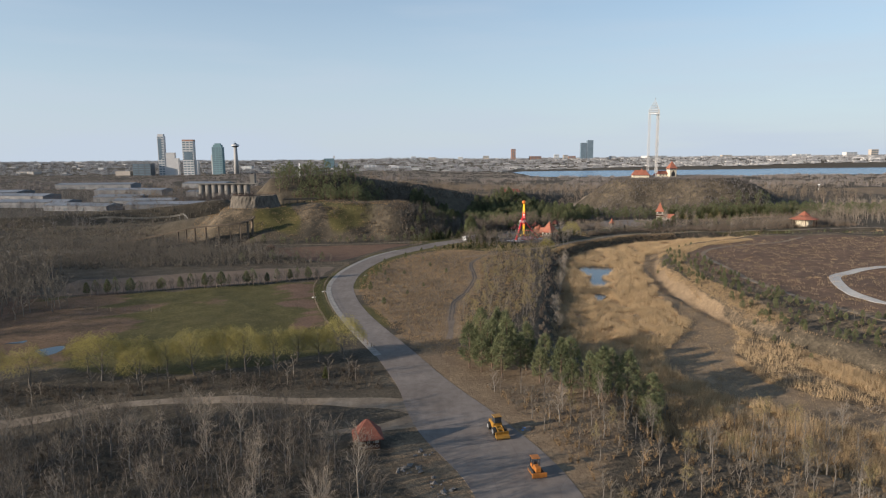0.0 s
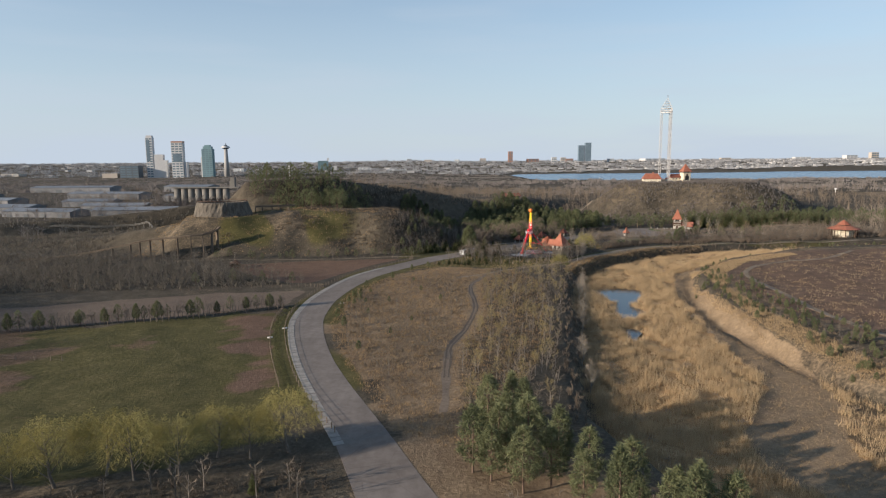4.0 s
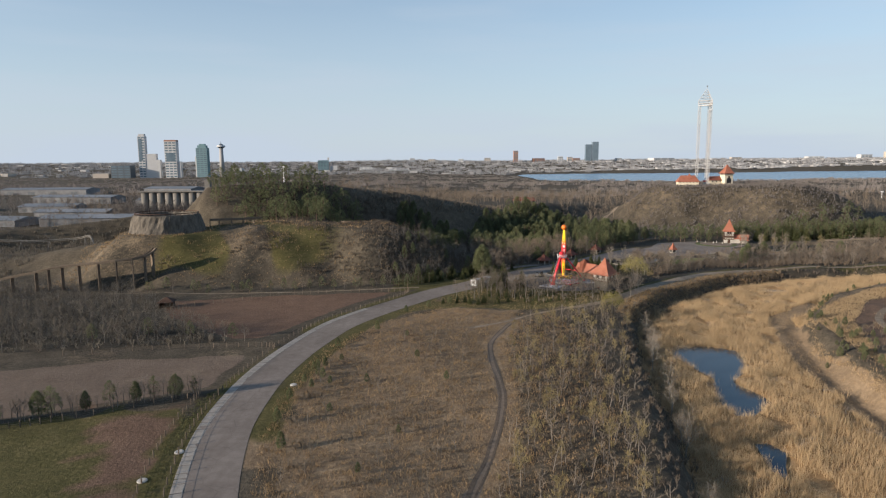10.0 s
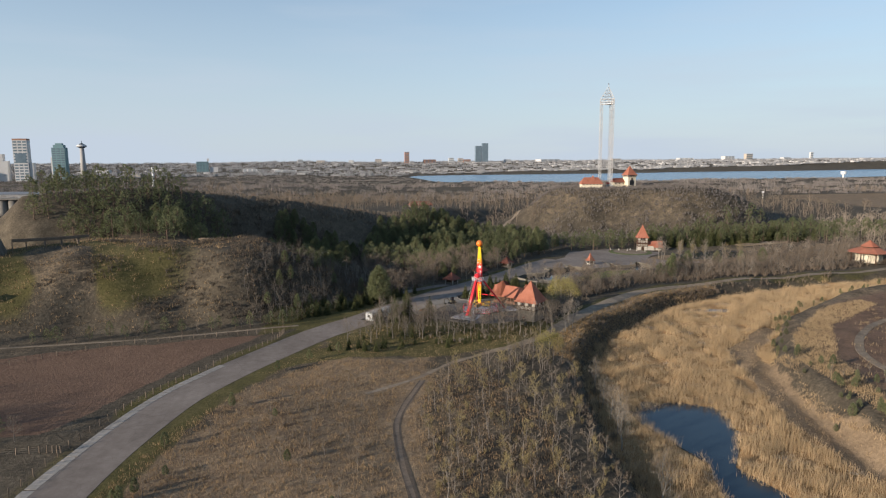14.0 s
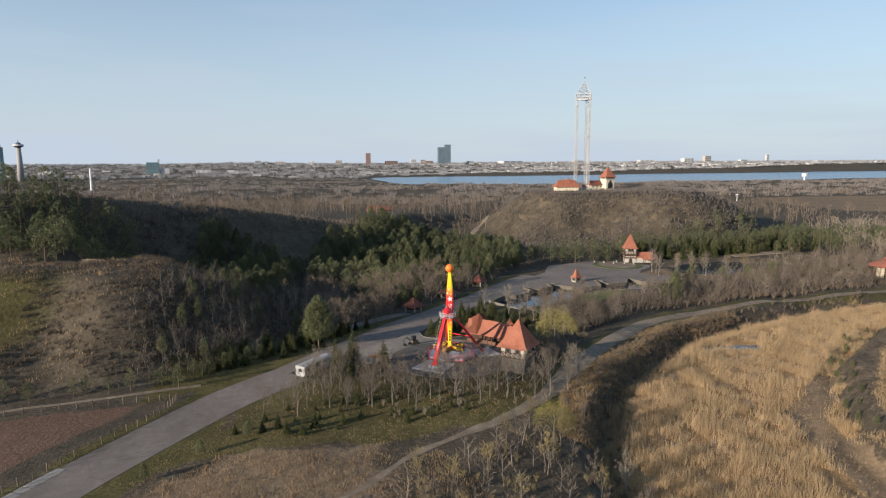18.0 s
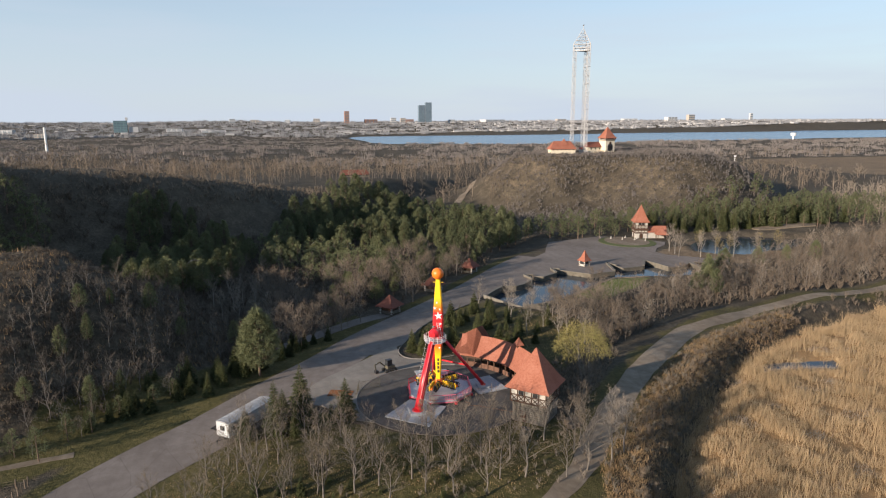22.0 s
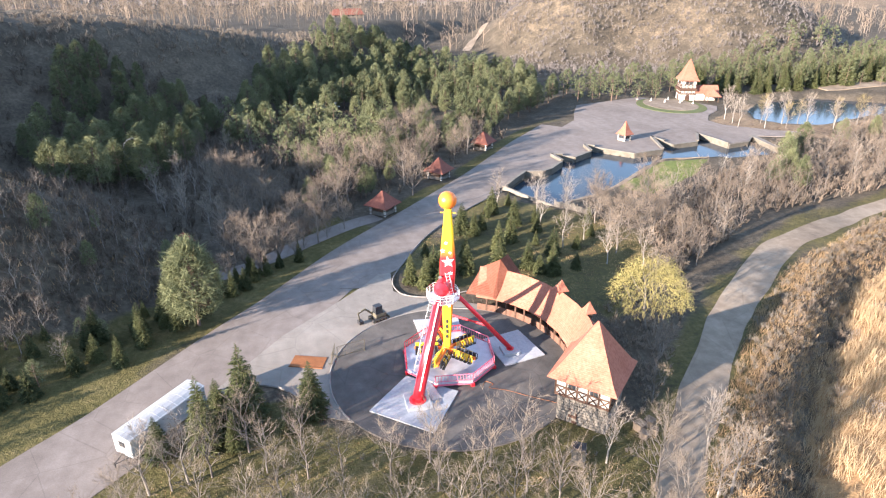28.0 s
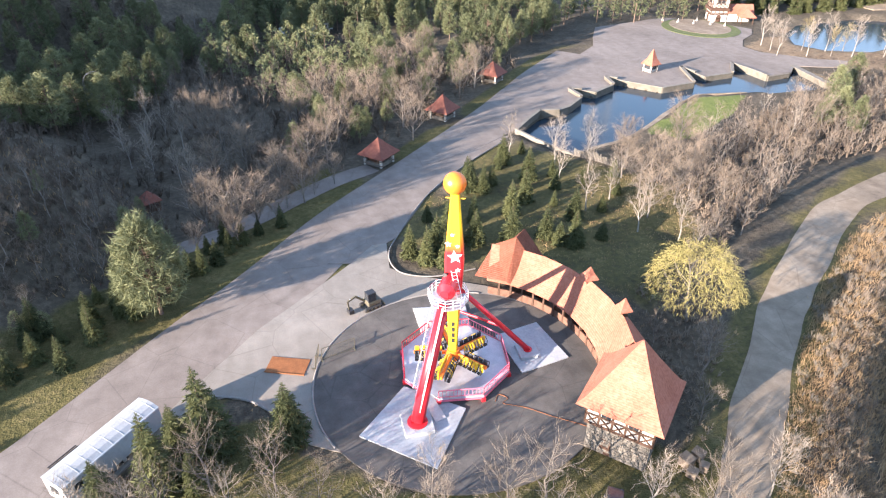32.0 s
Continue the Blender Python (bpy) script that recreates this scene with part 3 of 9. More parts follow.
def round_plan(cx, cy, rx, ry, n, a0=0.0, a1=360.0):
    return [(cx + rx * math.cos(radians(a0 + (a1 - a0) * i / n)), cy + ry * math.sin(radians(a0 + (a1 - a0) * i / n))) for i in range(n + (a1 - a0 < 360))]


PLAZA = [(66, 486), (81, 494)] + QUAY[:23] + [(194.2, 526.4), (201, 524), (207, 530), (199, 534.5), (188, 546), (187, 553), (193, 561), (201, 567), (206, 574), (198, 590), (185, 599), (153, 591), (146.3, 578.9), (140.4, 566.5), (118.9, 545.2), (106.1, 539.4), (96.4, 530), (82, 512)]
lay("plaza_pavement", PLAZA, 0.16, 0.5, asphalt, "broad sunlit grey plaza paving")
lay("forecourt", [(15.0, 417.4), (26.4, 431.9), (32.8, 439.7), (39.4, 445.9), (46.4, 452.8), (50.4, 457.4), (52.6, 457.4), (51.8, 450), (54.5, 447), (58, 445.5), (64, 442), (72, 436), (75, 426), (70, 416), (60, 412), (48, 414), (40, 418), (36, 420.5), (34.4, 424.6), (31.6, 427.2), (29.1, 428.4), (26, 428), (22, 424), (18, 418.5)], 0.14, 0.5, forecourt_paving, "pale paved forecourt beside the road")
lay("road_margin", [(43, 453.6), (46.4, 452.8), (50.4, 457.4), (52.6, 457.4), (54.6, 459), (63, 473), (74, 485), (87, 497), (82, 501), (66, 486), (54, 470)], 0.12, 0.5, asphalt, "asphalt margin between the road and the spruce bed")
slab("ride_yard", round_plan(55.7, 425.3, 16.9, 16.2, 64), -0.4, 0.20, dark_asphalt, "round dark asphalt yard under the pendulum ride")
kerb = plain("kerb_concrete", (0.17, 0.155, 0.14), (0.27, 0.245, 0.22), 1.5, 0.9)
bm = B()
ring = round_plan(55.7, 425.3, 17.05, 16.35, 46, 66.0, 206.0)
for (ax, ay), (bx, by) in zip(ring[:-1], ring[1:]):
    rod(bm, (ax, ay, 0.17), (bx, by, 0.17), 0.13, n=5)
tagged(part("kerb", bm, kerb), "low concrete kerb round the ride yard", "kerb", kind="structure")
bm = B()
line = spline([(24.5, 427.6), (27, 428.7), (29.1, 428.4), (31.6, 427.2), (34.2, 424.6), (35.8, 421)], 24)
for a, b_ in zip(line[:-1], line[1:]):
    rod(bm, (*a, 0.2), (*b_, 0.2), 0.14, n=5)
tagged(part("bed_kerb", bm, kerb), "short curved kerb of the spruce bed", "kerb", kind="structure")
bm = B()
line = spline([(64, 446.5), (58, 446), (54, 447.5), (52.4, 450), (52.4, 454), (54.6, 459), (63, 473), (74, 485), (88, 497)], 50)
for a, b_ in zip(line[:-1], line[1:]):
    rod(bm, (*a, float(height(*a)) + 0.2), (*b_, float(height(*b_)) + 0.2), 0.11, n=5)
tagged(part("lawn_kerb", bm, kerb), "curved concrete kerb round the spruce bed", "kerb", kind="structure")


# ---------------------------------------------------------------- water
def water_material(name, deep, rough):
    m, n, b = mat_nodes(name, rough, 0, 0.5)
    b.inputs["Base Color"].default_value = (*deep, 1)
    b.inputs["IOR"].default_value = 1.33
    bump(n, b, noise_at(n, 0.9, 3), 0.12, 0.05)
    return m


pond_water = water_material("still_water", (0.020, 0.034, 0.048), 0.12)
wide = [(x + (x - 76) * 0.35, y + (y - 305) * 0.2) for x, y in POND]
slab("pond_water", wide, -5.3, -4.35, pond_water, "still dark pond among the reeds reflecting sky", "water")
slab("pond_water", [(x + (x - 67) * 0.2, y + (y - 265) * 0.1) for x, y in POND_ARM], -5.3, -4.4, pond_water, "narrow dark arm of the reed pond", "water")
slab("pool_water", [(x + (x - 146) * 0.2, y + (y - 427) * 0.3) for x, y in POOL], -5.6, -4.6, pond_water, "small dark pool among trampled reeds", "water")
slab("basin_water", [(x + (x - 138) * 0.03, y + (y - 513) * 0.06) for x, y in PLAZA_POND], -6.5, -4.3, pond_water, "blue-grey water of the walled plaza pond", "water")
slab("lagoon_water", [(x + (x - 250) * 0.1, y + (y - 560) * 0.16) for x, y in FAR_POND], -6.6, -4.6, pond_water, "calm lagoon beside the tower house", "water")
slab("river_water", [(150, 1650), (900, 1650), (5000, 1650), (5000, 4300), (1200, 3100), (700, 2900), (150, 2500)], -8, -5.2, water_material("river", (0.10, 0.19, 0.29), 0.25), "wide blue river far beyond the woods", "water")
for pts, lab in (([(-120, 182), (-112, 190), (-108, 184), (-114, 176)], "shallow"), ([(-134, 190), (-126, 196), (-122, 190)], "small")):
    slab("puddle", pts, -0.5, float(height(pts[0][0], pts[0][1])) + 0.12, pond_water, lab + " sky-lit puddle on the muddy paddock", "water")

# ---------------------------------------------------------------- plants
bark = plain("grey_bark", (0.10, 0.085, 0.07), (0.20, 0.175, 0.15), 3.0, 0.95, rnd=0.25)
pale_bark = plain("pale_bark", (0.173, 0.151, 0.126), (0.274, 0.245, 0.209), 3.0, 0.95, rnd=0.2)
pine_bark = plain("pine_bark", (0.09, 0.06, 0.045), (0.18, 0.125, 0.09), 3.0, 0.95, rnd=0.2)
twigs_brown = foliage("brown_twigs", (0.108, 0.084, 0.061), (0.245, 0.197, 0.148), through_light=0.1)
twigs_grey = foliage("grey_twigs", (0.165, 0.134, 0.104), (0.320, 0.266, 0.210), through_light=0.1)
twigs_bud = foliage("budding_twigs", (0.165, 0.132, 0.070), (0.320, 0.255, 0.122), through_light=0.2)
twigs_red = foliage("reddish_twigs", (0.126, 0.096, 0.070), (0.260, 0.204, 0.152), through_light=0.1)
willow_leaf = foliage("willow_shoots", (0.185, 0.160, 0.052), (0.355, 0.300, 0.110), through_light=0.25)
pine_leaf = foliage("pine_needles", (0.060, 0.074, 0.038), (0.196, 0.204, 0.102), through_light=0.25)
spruce_leaf = foliage("spruce_needles", (0.030, 0.040, 0.018), (0.112, 0.118, 0.046), through_light=0.15)
# umber twigs darkened further: shade of wood, hillside and valley in the colour
twigs_umber_shade = foliage("umber_shade_twigs", (0.048, 0.038, 0.029), (0.150, 0.122, 0.094), through_light=0.1)
reed_leaf = foliage("dry_reeds", (0.262, 0.182, 0.100), (0.520, 0.382, 0.226), through_light=0.3)
twigs_wood = foliage("woodland_twigs", (0.110, 0.095, 0.087), (0.250, 0.220, 0.200), through_light=0.1)
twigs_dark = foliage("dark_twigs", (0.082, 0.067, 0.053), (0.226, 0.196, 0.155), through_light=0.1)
# skyline twigs: distance haze is put into their blue-grey colour
twigs_haze = foliage("haze_grey_twigs", (0.18, 0.18, 0.188), (0.34, 0.338, 0.34), through_light=0.1)
straw = foliage("dry_grass", (0.180, 0.119, 0.065), (0.400, 0.277, 0.151), through_light=0.25)


class Shape:
    """Gathers triangles."""

    def __init__(self):
        self.v, self.t = [], []

    def tri(self, a, b, c):
        k = len(self.v)
        self.v += [a, b, c]
        self.t.append((k, k + 1, k + 2))

    def limb(self, a, b, r0, r1, n=4):
        a, b = np.array(a), np.array(b)
        d = (b - a) / (np.linalg.norm(b - a) + 1e-9)
        u = np.cross(d, (0.31, 0.87, 0.38))
        u /= np.linalg.norm(u) + 1e-9
        w = np.cross(d, u)
        k = len(self.v)
        for p, r in ((a, r0), (b, r1)):
            for i in range(n):
                self.v.append(p + r * (u * math.cos(6.2832 * i / n) + w * math.sin(6.2832 * i / n)))
        for i in range(n):
            j = (i + 1) % n
            self.t += [(k + i, k + j, k + n + j), (k + i, k + n + j, k + n + i)]

    def sliver(self, a, d, length, width, r):
        """A thin blade from a along d."""
        u = np.cross(d, r.normal(size=3))
        u *= width / 2 / (np.linalg.norm(u) + 1e-9)
        self.tri(a - u, a + u, a + d * length)

    def data(self):
        return np.array(self.v, np.float32), np.array(self.t, np.int32)


def unit(v):
    return v / (np.linalg.norm(v) + 1e-9)


def bare_tree(seed, h=9.0, spread_=0.55, limbs=9, twigs=26, low=0.25, width=0.055, stems=1, trunk_r=None, fine=2):
    """A leafless tree: forking trunk and limbs, and a crown of fine twigs."""
    r = np.random.default_rng(seed)
    wood, crown = Shape(), Shape()
    for s in range(stems):
        base = np.array([r.normal(0, 0.25) * (stems > 1), r.normal(0, 0.25) * (stems > 1), -0.3])
        lean = np.array([r.normal(0, 0.06), r.normal(0, 0.06), 1]) + (np.array([r.normal(0, 0.3), r.normal(0, 0.3), 0]) if stems > 1 else 0)
        hh = h * r.uniform(0.8, 1.0) if stems > 1 else h
        tr = (trunk_r or 0.018 * h) / (1 if stems == 1 else 1.6)
        pts = [base]
        for k in range(1, 5):
            pts.append(base + unit(lean) * hh * 0.86 * k / 4 + np.array([r.normal(0, 0.03), r.normal(0, 0.03), 0]) * h * 0.5)
        rad = [tr, tr * 0.75, tr * 0.5, tr * 0.3, tr * 0.12]
        for k in range(4):
            wood.limb(pts[k], pts[k + 1], rad[k], rad[k + 1], 5 if k < 2 else 4)
        for j in range(limbs):
            f = low + (0.95 - low) * (j + r.uniform(0, 1)) / limbs
            q = f * 4
            k = min(int(q), 3)
            p = pts[k] + (pts[k + 1] - pts[k]) * (q - k)
            a = r.uniform(0, 6.28)
            up = r.uniform(0.6, 1.3)
            d = unit(np.array([math.cos(a), math.sin(a), up]))
            ln = h * spread_ * r.uniform(0.55, 1.0) * (1.1 - 0.65 * f)
            mid = p + d * ln * 0.5
            d2 = unit(d + np.array([r.normal(0, 0.25), r.normal(0, 0.25), 0.35]))
            end = mid + d2 * ln * 0.5
            lr = tr * 0.42 * (1.1 - 0.7 * f)
            wood.limb(p, mid, lr, lr * 0.6, 3)
            wood.limb(mid, end, lr * 0.6, lr * 0.2, 3)
            for i in range(twigs):
                g = r.uniform(0.25, 1.0)
                q0 = p + (mid - p) * g * 2 if g < 0.5 else mid + (end - mid) * (g * 2 - 1)
                td = unit(d2 * 0.9 + r.normal(0, 0.6, 3) + np.array([0, 0, 0.4]))
                tl = h * r.uniform(0.07, 0.17)
                crown.sliver(q0, td, tl, width, r)
                for _ in range(fine):
                    crown.sliver(q0 + td * tl * r.uniform(0.3, 0.8), unit(td + r.normal(0, 0.55, 3)), tl * 0.6, width * 0.7, r)
    return wood.data(), crown.data()


def branch_tree(seed, h=10.0, spread_=0.5, limbs=12, subs=4, twigs=7, low=0.22, width=0.035, trunk_r=None, up=1.0):
    """A leafless tree whose limbs fork twice and end in long fine twigs."""
    r = np.random.default_rng(seed)
    wood, crown = Shape(), Shape()
    tr = trunk_r or 0.016 * h
    pts = [np.array([0, 0, -0.3])]
    for k in range(1, 5):
        pts.append(np.array([r.normal(0, 0.02) * h * k / 2, r.normal(0, 0.02) * h * k / 2, h * 0.82 * k / 4]))
    rad = [tr, tr * 0.8, tr * 0.55, tr * 0.34, tr * 0.12]
    for k in range(4):
        wood.limb(pts[k], pts[k + 1], rad[k], rad[k + 1], 5 if k < 2 else 4)
    for j in range(limbs):
        f = low + (0.98 - low) * (j + r.uniform(0, 0.9)) / limbs
        q = f * 4
        k = min(int(q), 3)
        p = pts[k] + (pts[k + 1] - pts[k]) * (q - k)
        a = 2.4 * j + r.normal(0, 0.4)
        d = unit(np.array([math.cos(a), math.sin(a), up * r.uniform(0.5, 1.1)]))
        ln = h * spread_ * r.uniform(0.7, 1.05) * (1.12 - 0.6 * f)
        lr = tr * 0.45 * (1.15 - 0.7 * f)
        nodes = [p]
        for s in range(3):
            d = unit(d + r.normal(0, 0.16, 3) + np.array([0, 0, 0.16]))
            nodes.append(nodes[-1] + d * ln / 3)
        for s in range(3):
            wood.limb(nodes[s], nodes[s + 1], lr * (1 - 0.28 * s), lr * (0.72 - 0.26 * s), 3)
        for i in range(subs):
            g = 0.7 + 2.2 * (i + r.uniform(0, 1)) / subs
            s = min(int(g), 2)
            b0 = nodes[s] + (nodes[s + 1] - nodes[s]) * (g - s)
            bd = unit(d * 0.8 + r.normal(0, 0.55, 3) + np.array([0, 0, 0.25]))
            bl = ln * r.uniform(0.3, 0.5)
            b1 = b0 + bd * bl
            wood.limb(b0, b1, lr * 0.46, lr * 0.16, 3)
            for _ in range(twigs):
                u = r.uniform(0.1, 1.0)
                td = unit(bd + r.normal(0, 0.42, 3) + np.array([0, 0, 0.2]))
                tl = h * r.uniform(0.07, 0.15)
                t0 = b0 + bd * bl * u
                crown.sliver(t0, td, tl, width, r)
                for _ in range(2):
                    crown.sliver(t0 + td * tl * r.uniform(0.15, 0.6), unit(td + r.normal(0, 0.45, 3) + np.array([0, 0, 0.1])), tl * r.uniform(0.5, 0.8), width * 0.75, r)
    return wood.data(), crown.data()


def thin_tree(seed, h=10.0, spread_=0.5, limbs=7, twigs=11, low=0.25, width=0.14):
    """A light leafless tree for woods seen from afar."""
    r = np.random.default_rng(seed)
    wood, crown = Shape(), Shape()
    m = np.array([r.normal(0, 0.2), r.normal(0, 0.2), h * 0.45])
    wood.limb((0, 0, -0.3), m, 0.018 * h, 0.012 * h, 3)
    wood.limb(m, m + np.array([r.normal(0, 0.3), r.normal(0, 0.3), h * 0.42]), 0.012 * h, 0.003 * h, 3)
    for j in range(limbs):
        f = low + (0.9 - low) * (j + r.uniform(0, 0.9)) / limbs
        a = 2.4 * j + r.normal(0, 0.4)
        d = unit(np.array([math.cos(a), math.sin(a), r.uniform(0.7, 1.3)]))
        p, ln = np.array([m[0] * f, m[1] * f, h * f * 0.9]), h * spread_ * r.uniform(0.6, 1.0) * (1.1 - 0.6 * f)
        wood.limb(p, p + d * ln, 0.006 * h, 0.002 * h, 3)
        for _ in range(twigs):
            td = unit(d + r.normal(0, 0.5, 3) + np.array([0, 0, 0.2]))
            crown.sliver(p + d * ln * r.uniform(0.25, 1.0), td, h * r.uniform(0.08, 0.18), width, r)
    return wood.data(), crown.data()


def pine_tree(seed, h=10.0, wide=0.30, clumps=120, blades=9, blade=0.55):
    """A pine: bare lower trunk, an open, uneven crown of needle tufts on limbs."""
    r = np.random.default_rng(seed)
    wood, crown = Shape(), Shape()
    wood.limb((0, 0, -0.3), (0.1, 0.05, h * 0.5), 0.02 * h, 0.013 * h, 6)
    wood.limb((0.1, 0.05, h * 0.5), (0.0, 0.1, h * 0.96), 0.013 * h, 0.003 * h, 5)
    for j in range(clumps):
        f = 0.22 + 0.78 * (j + r.uniform(0, 1)) / clumps
        prof = np.interp(f, [0.2, 0.35, 0.6, 0.85, 1.0], [0.55, 0.95, 0.9, 0.55, 0.12])
        rad = h * wide * prof * (0.45 + 0.62 * r.uniform(0, 1) ** 0.5)
        a = r.uniform(0, 6.28) + 0.7 * math.sin(9 * f)
        c = np.array([rad * math.cos(a), rad * math.sin(a), f * h + r.normal(0, 0.02 * h)])
        if j % 4 == 0:
            wood.limb((0.05, 0.05, c[2] - 0.06 * h), c, 0.004 * h, 0.002 * h, 3)
        s = h * r.uniform(0.055, 0.095)
        for _ in range(blades):
            d = unit(r.normal(0, 1, 3) + np.array([math.cos(a), math.sin(a), 0.35]) * 0.6)
            crown.sliver(c - d * s * 0.2 + r.normal(0, 0.25 * s, 3), d, s * r.uniform(0.7, 1.35), s * blade, r)
    return wood.data(), crown.data()


def spruce_tree(seed, h=8.0, wide=0.24, tiers=25, arms=15):
    """A spruce: tiers of drooping branches on a straight trunk, in a ragged cone."""
    r = np.random.default_rng(seed)
    wood, crown = Shape(), Shape()
    wood.limb((0, 0, -0.3), (0, 0, h * 0.97), 0.017 * h, 0.002 * h, 5)
    for k in range(tiers):
        f = 0.06 + 0.92 * k / (tiers - 1)
        rad = h * wide * (1 - f) ** 0.85 + 0.012 * h
        na = max(4, int(arms * (1 - 0.55 * f)))
        off = r.uniform(0, 6.28)
        for i in range(na):
            a = off + 6.283 * i / na + r.normal(0, 0.18)
            ln = rad * r.uniform(0.72, 1.12)
            out = np.array([math.cos(a), math.sin(a), 0.0])
            side = np.array([-out[1], out[0], 0])
            z = f * h + r.normal(0, 0.012 * h)
            droop = np.array([0, 0, -0.32 * (1 - f) + 0.18 * f])
            p0 = np.array([0, 0, z])
            tip = p0 + (out + droop) * ln
            w = ln * 0.11
            m = p0 + (out + droop * 0.6) * ln * 0.55
            crown.tri(p0, m + side * w, tip)
            crown.tri(p0, tip, m - side * w)
            for s in (-1, 1):
                for q in (0.22, 0.38, 0.54, 0.70, 0.86):
                    b0 = p0 + (out + droop) * ln * q
                    crown.sliver(b0, unit(out * 0.8 + side * s * 0.9 + np.array([0, 0, r.normal(-0.2, 0.3)])), ln * 0.46 * (1.2 - q * 0.6) * r.uniform(0.75, 1.2), ln * 0.11, r)
            for q in (0.45, 0.75):
                crown.sliver(p0 + (out + droop) * ln * q, unit(out + np.array([0, 0, -0.7])), ln * 0.34, ln * 0.10, r)
    crown.sliver(np.array([0, 0, h * 0.93]), np.array([0, 0, 1.0]), h * 0.09, 0.02 * h, r)
    return wood.data(), crown.data()


def willow_tree(seed, h=10.0, strands=1700):
    """A willow with rising limbs and hanging yellow shoots."""
    r = np.random.default_rng(seed)
    (wv, wt), _ = bare_tree(seed, h, 0.62, 11, 0, 0.18, trunk_r=0.03 * h)
    crown = Shape()
    for j in range(strands):
        a, q = r.uniform(0, 6.28), r.uniform(0, 1) ** 0.5
        rad = h * 0.46 * q
        top = h * (1.0 - 0.42 * q * q + 0.06 * math.sin(3 * a + seed)) * r.uniform(0.74, 1.0)
        p = np.array([rad * math.cos(a), rad * math.sin(a), top])
        d = unit(np.array([math.cos(a) * 0.5, math.sin(a) * 0.5, r.uniform(-0.6, 0.9)]) + r.normal(0, 0.3, 3))
        ln = h * r.uniform(0.06, 0.13)
        crown.sliver(p, d, ln, 0.03, r)
        e = p + d * ln * 0.8
        for _ in range(3):
            crown.sliver(e, unit(np.array([d[0], d[1], -0.7]) + r.normal(0, 0.5, 3)), h * r.uniform(0.04, 0.09), 0.034, r)
    return (wv, wt), crown.data()


def tuft(seed, n, h, w, blade, lean=0.25):
    """A clump of upright blades."""
    r = np.random.default_rng(seed)
    s = Shape()
    for _ in range(n):
        p = np.array([r.normal(0, w), r.normal(0, w), -0.05])
        s.sliver(p, unit(np.array([r.normal(0, lean), r.normal(0, lean), 1])), h * r.uniform(0.6, 1.1), blade, r)
    return s.data()


def bush(seed, h=2.2, stems=13, twigs=8, width=0.06, wide=0.45):
    r = np.random.default_rng(seed)
    s = Shape()
    for _ in range(stems):
        a = r.uniform(0, 6.28)
        d = unit(np.array([math.cos(a) * wide * r.uniform(0.2, 1.6), math.sin(a) * wide * r.uniform(0.2, 1.6), 1]))
        ln = h * r.uniform(0.6, 1.05)
        s.sliver(np.array([0, 0, -0.1]) + r.normal(0, 0.1, 3) * h * 0.3, d, ln, width * 1.3, r)
        for _ in range(twigs):
            s.sliver(d * ln * r.uniform(0.25, 0.9), unit(d + r.normal(0, 0.55, 3)), ln * r.uniform(0.2, 0.45), width, r)
    return s.data()


def many(name, protos, xs, ys, sizes, mat, label, category, sink=0.0, tall=None):
    """Uncountable plants joined into one mesh."""
    rr = np.random.default_rng(len(xs) + 3)
    zs = height(xs, ys) - sink
    pick = rr.integers(0, len(protos), len(xs))
    Vs, Ts, base = [], [], 0
    for k, (v, t) in enumerate(protos):
        i = np.where(pick == k)[0]
        if not len(i):
            continue
        a = rr.uniform(0, 6.283, len(i))
        c, s, z = np.cos(a), np.sin(a), sizes[i]
        zt = z * (tall[i] if tall is not None else 1)
        x = (v[None, :, 0] * c[:, None] - v[None, :, 1] * s[:, None]) * z[:, None] + xs[i][:, None]
        y = (v[None, :, 0] * s[:, None] + v[None, :, 1] * c[:, None]) * z[:, None] + ys[i][:, None]
        zz = v[None, :, 2] * zt[:, None] + zs[i][:, None]
        Vs.append(np.stack([x, y, zz], -1).reshape(-1, 3))
        Ts.append((t[None] + (np.arange(len(i)) * len(v))[:, None, None]).reshape(-1, 3) + base)
        base += len(i) * len(v)
    return tagged(new(name, mesh_of(name, np.concatenate(Vs), np.concatenate(Ts), [mat])), label, category, kind="stuff")


def scatter(pts, n, seed, gap=0.0, keep=None):
    """n random places inside an area, at least gap apart."""
    r = np.random.default_rng(seed)
    p = np.array(pts, float)
    lo, hi = p.min(0), p.max(0)
    out = np.zeros((0, 2))
    for _ in range(12):
        q = r.uniform(lo, hi, (n * 3 + 50, 2))
        q = q[area_gap(q[:, 0], q[:, 1], pts) < 0]
        if keep is not None:
            q = q[keep(q[:, 0], q[:, 1])]
        out = np.concatenate([out, q])
        if gap == 0 and len(out) >= n:
            break
    if gap:
        sel, cells = [], {}
        for x, y in out:
            c = (int(x // gap), int(y // gap))
            if all((x - a) ** 2 + (y - b) ** 2 >= gap * gap for i in (-1, 0, 1) for j in (-1, 0, 1) for a, b in cells.get((c[0] + i, c[1] + j), ())):
                sel.append((x, y))
                cells.setdefault(c, []).append((x, y))
                if len(sel) >= n:
                    break
        out = np.array(sel).reshape(-1, 2)
    return out[:n]


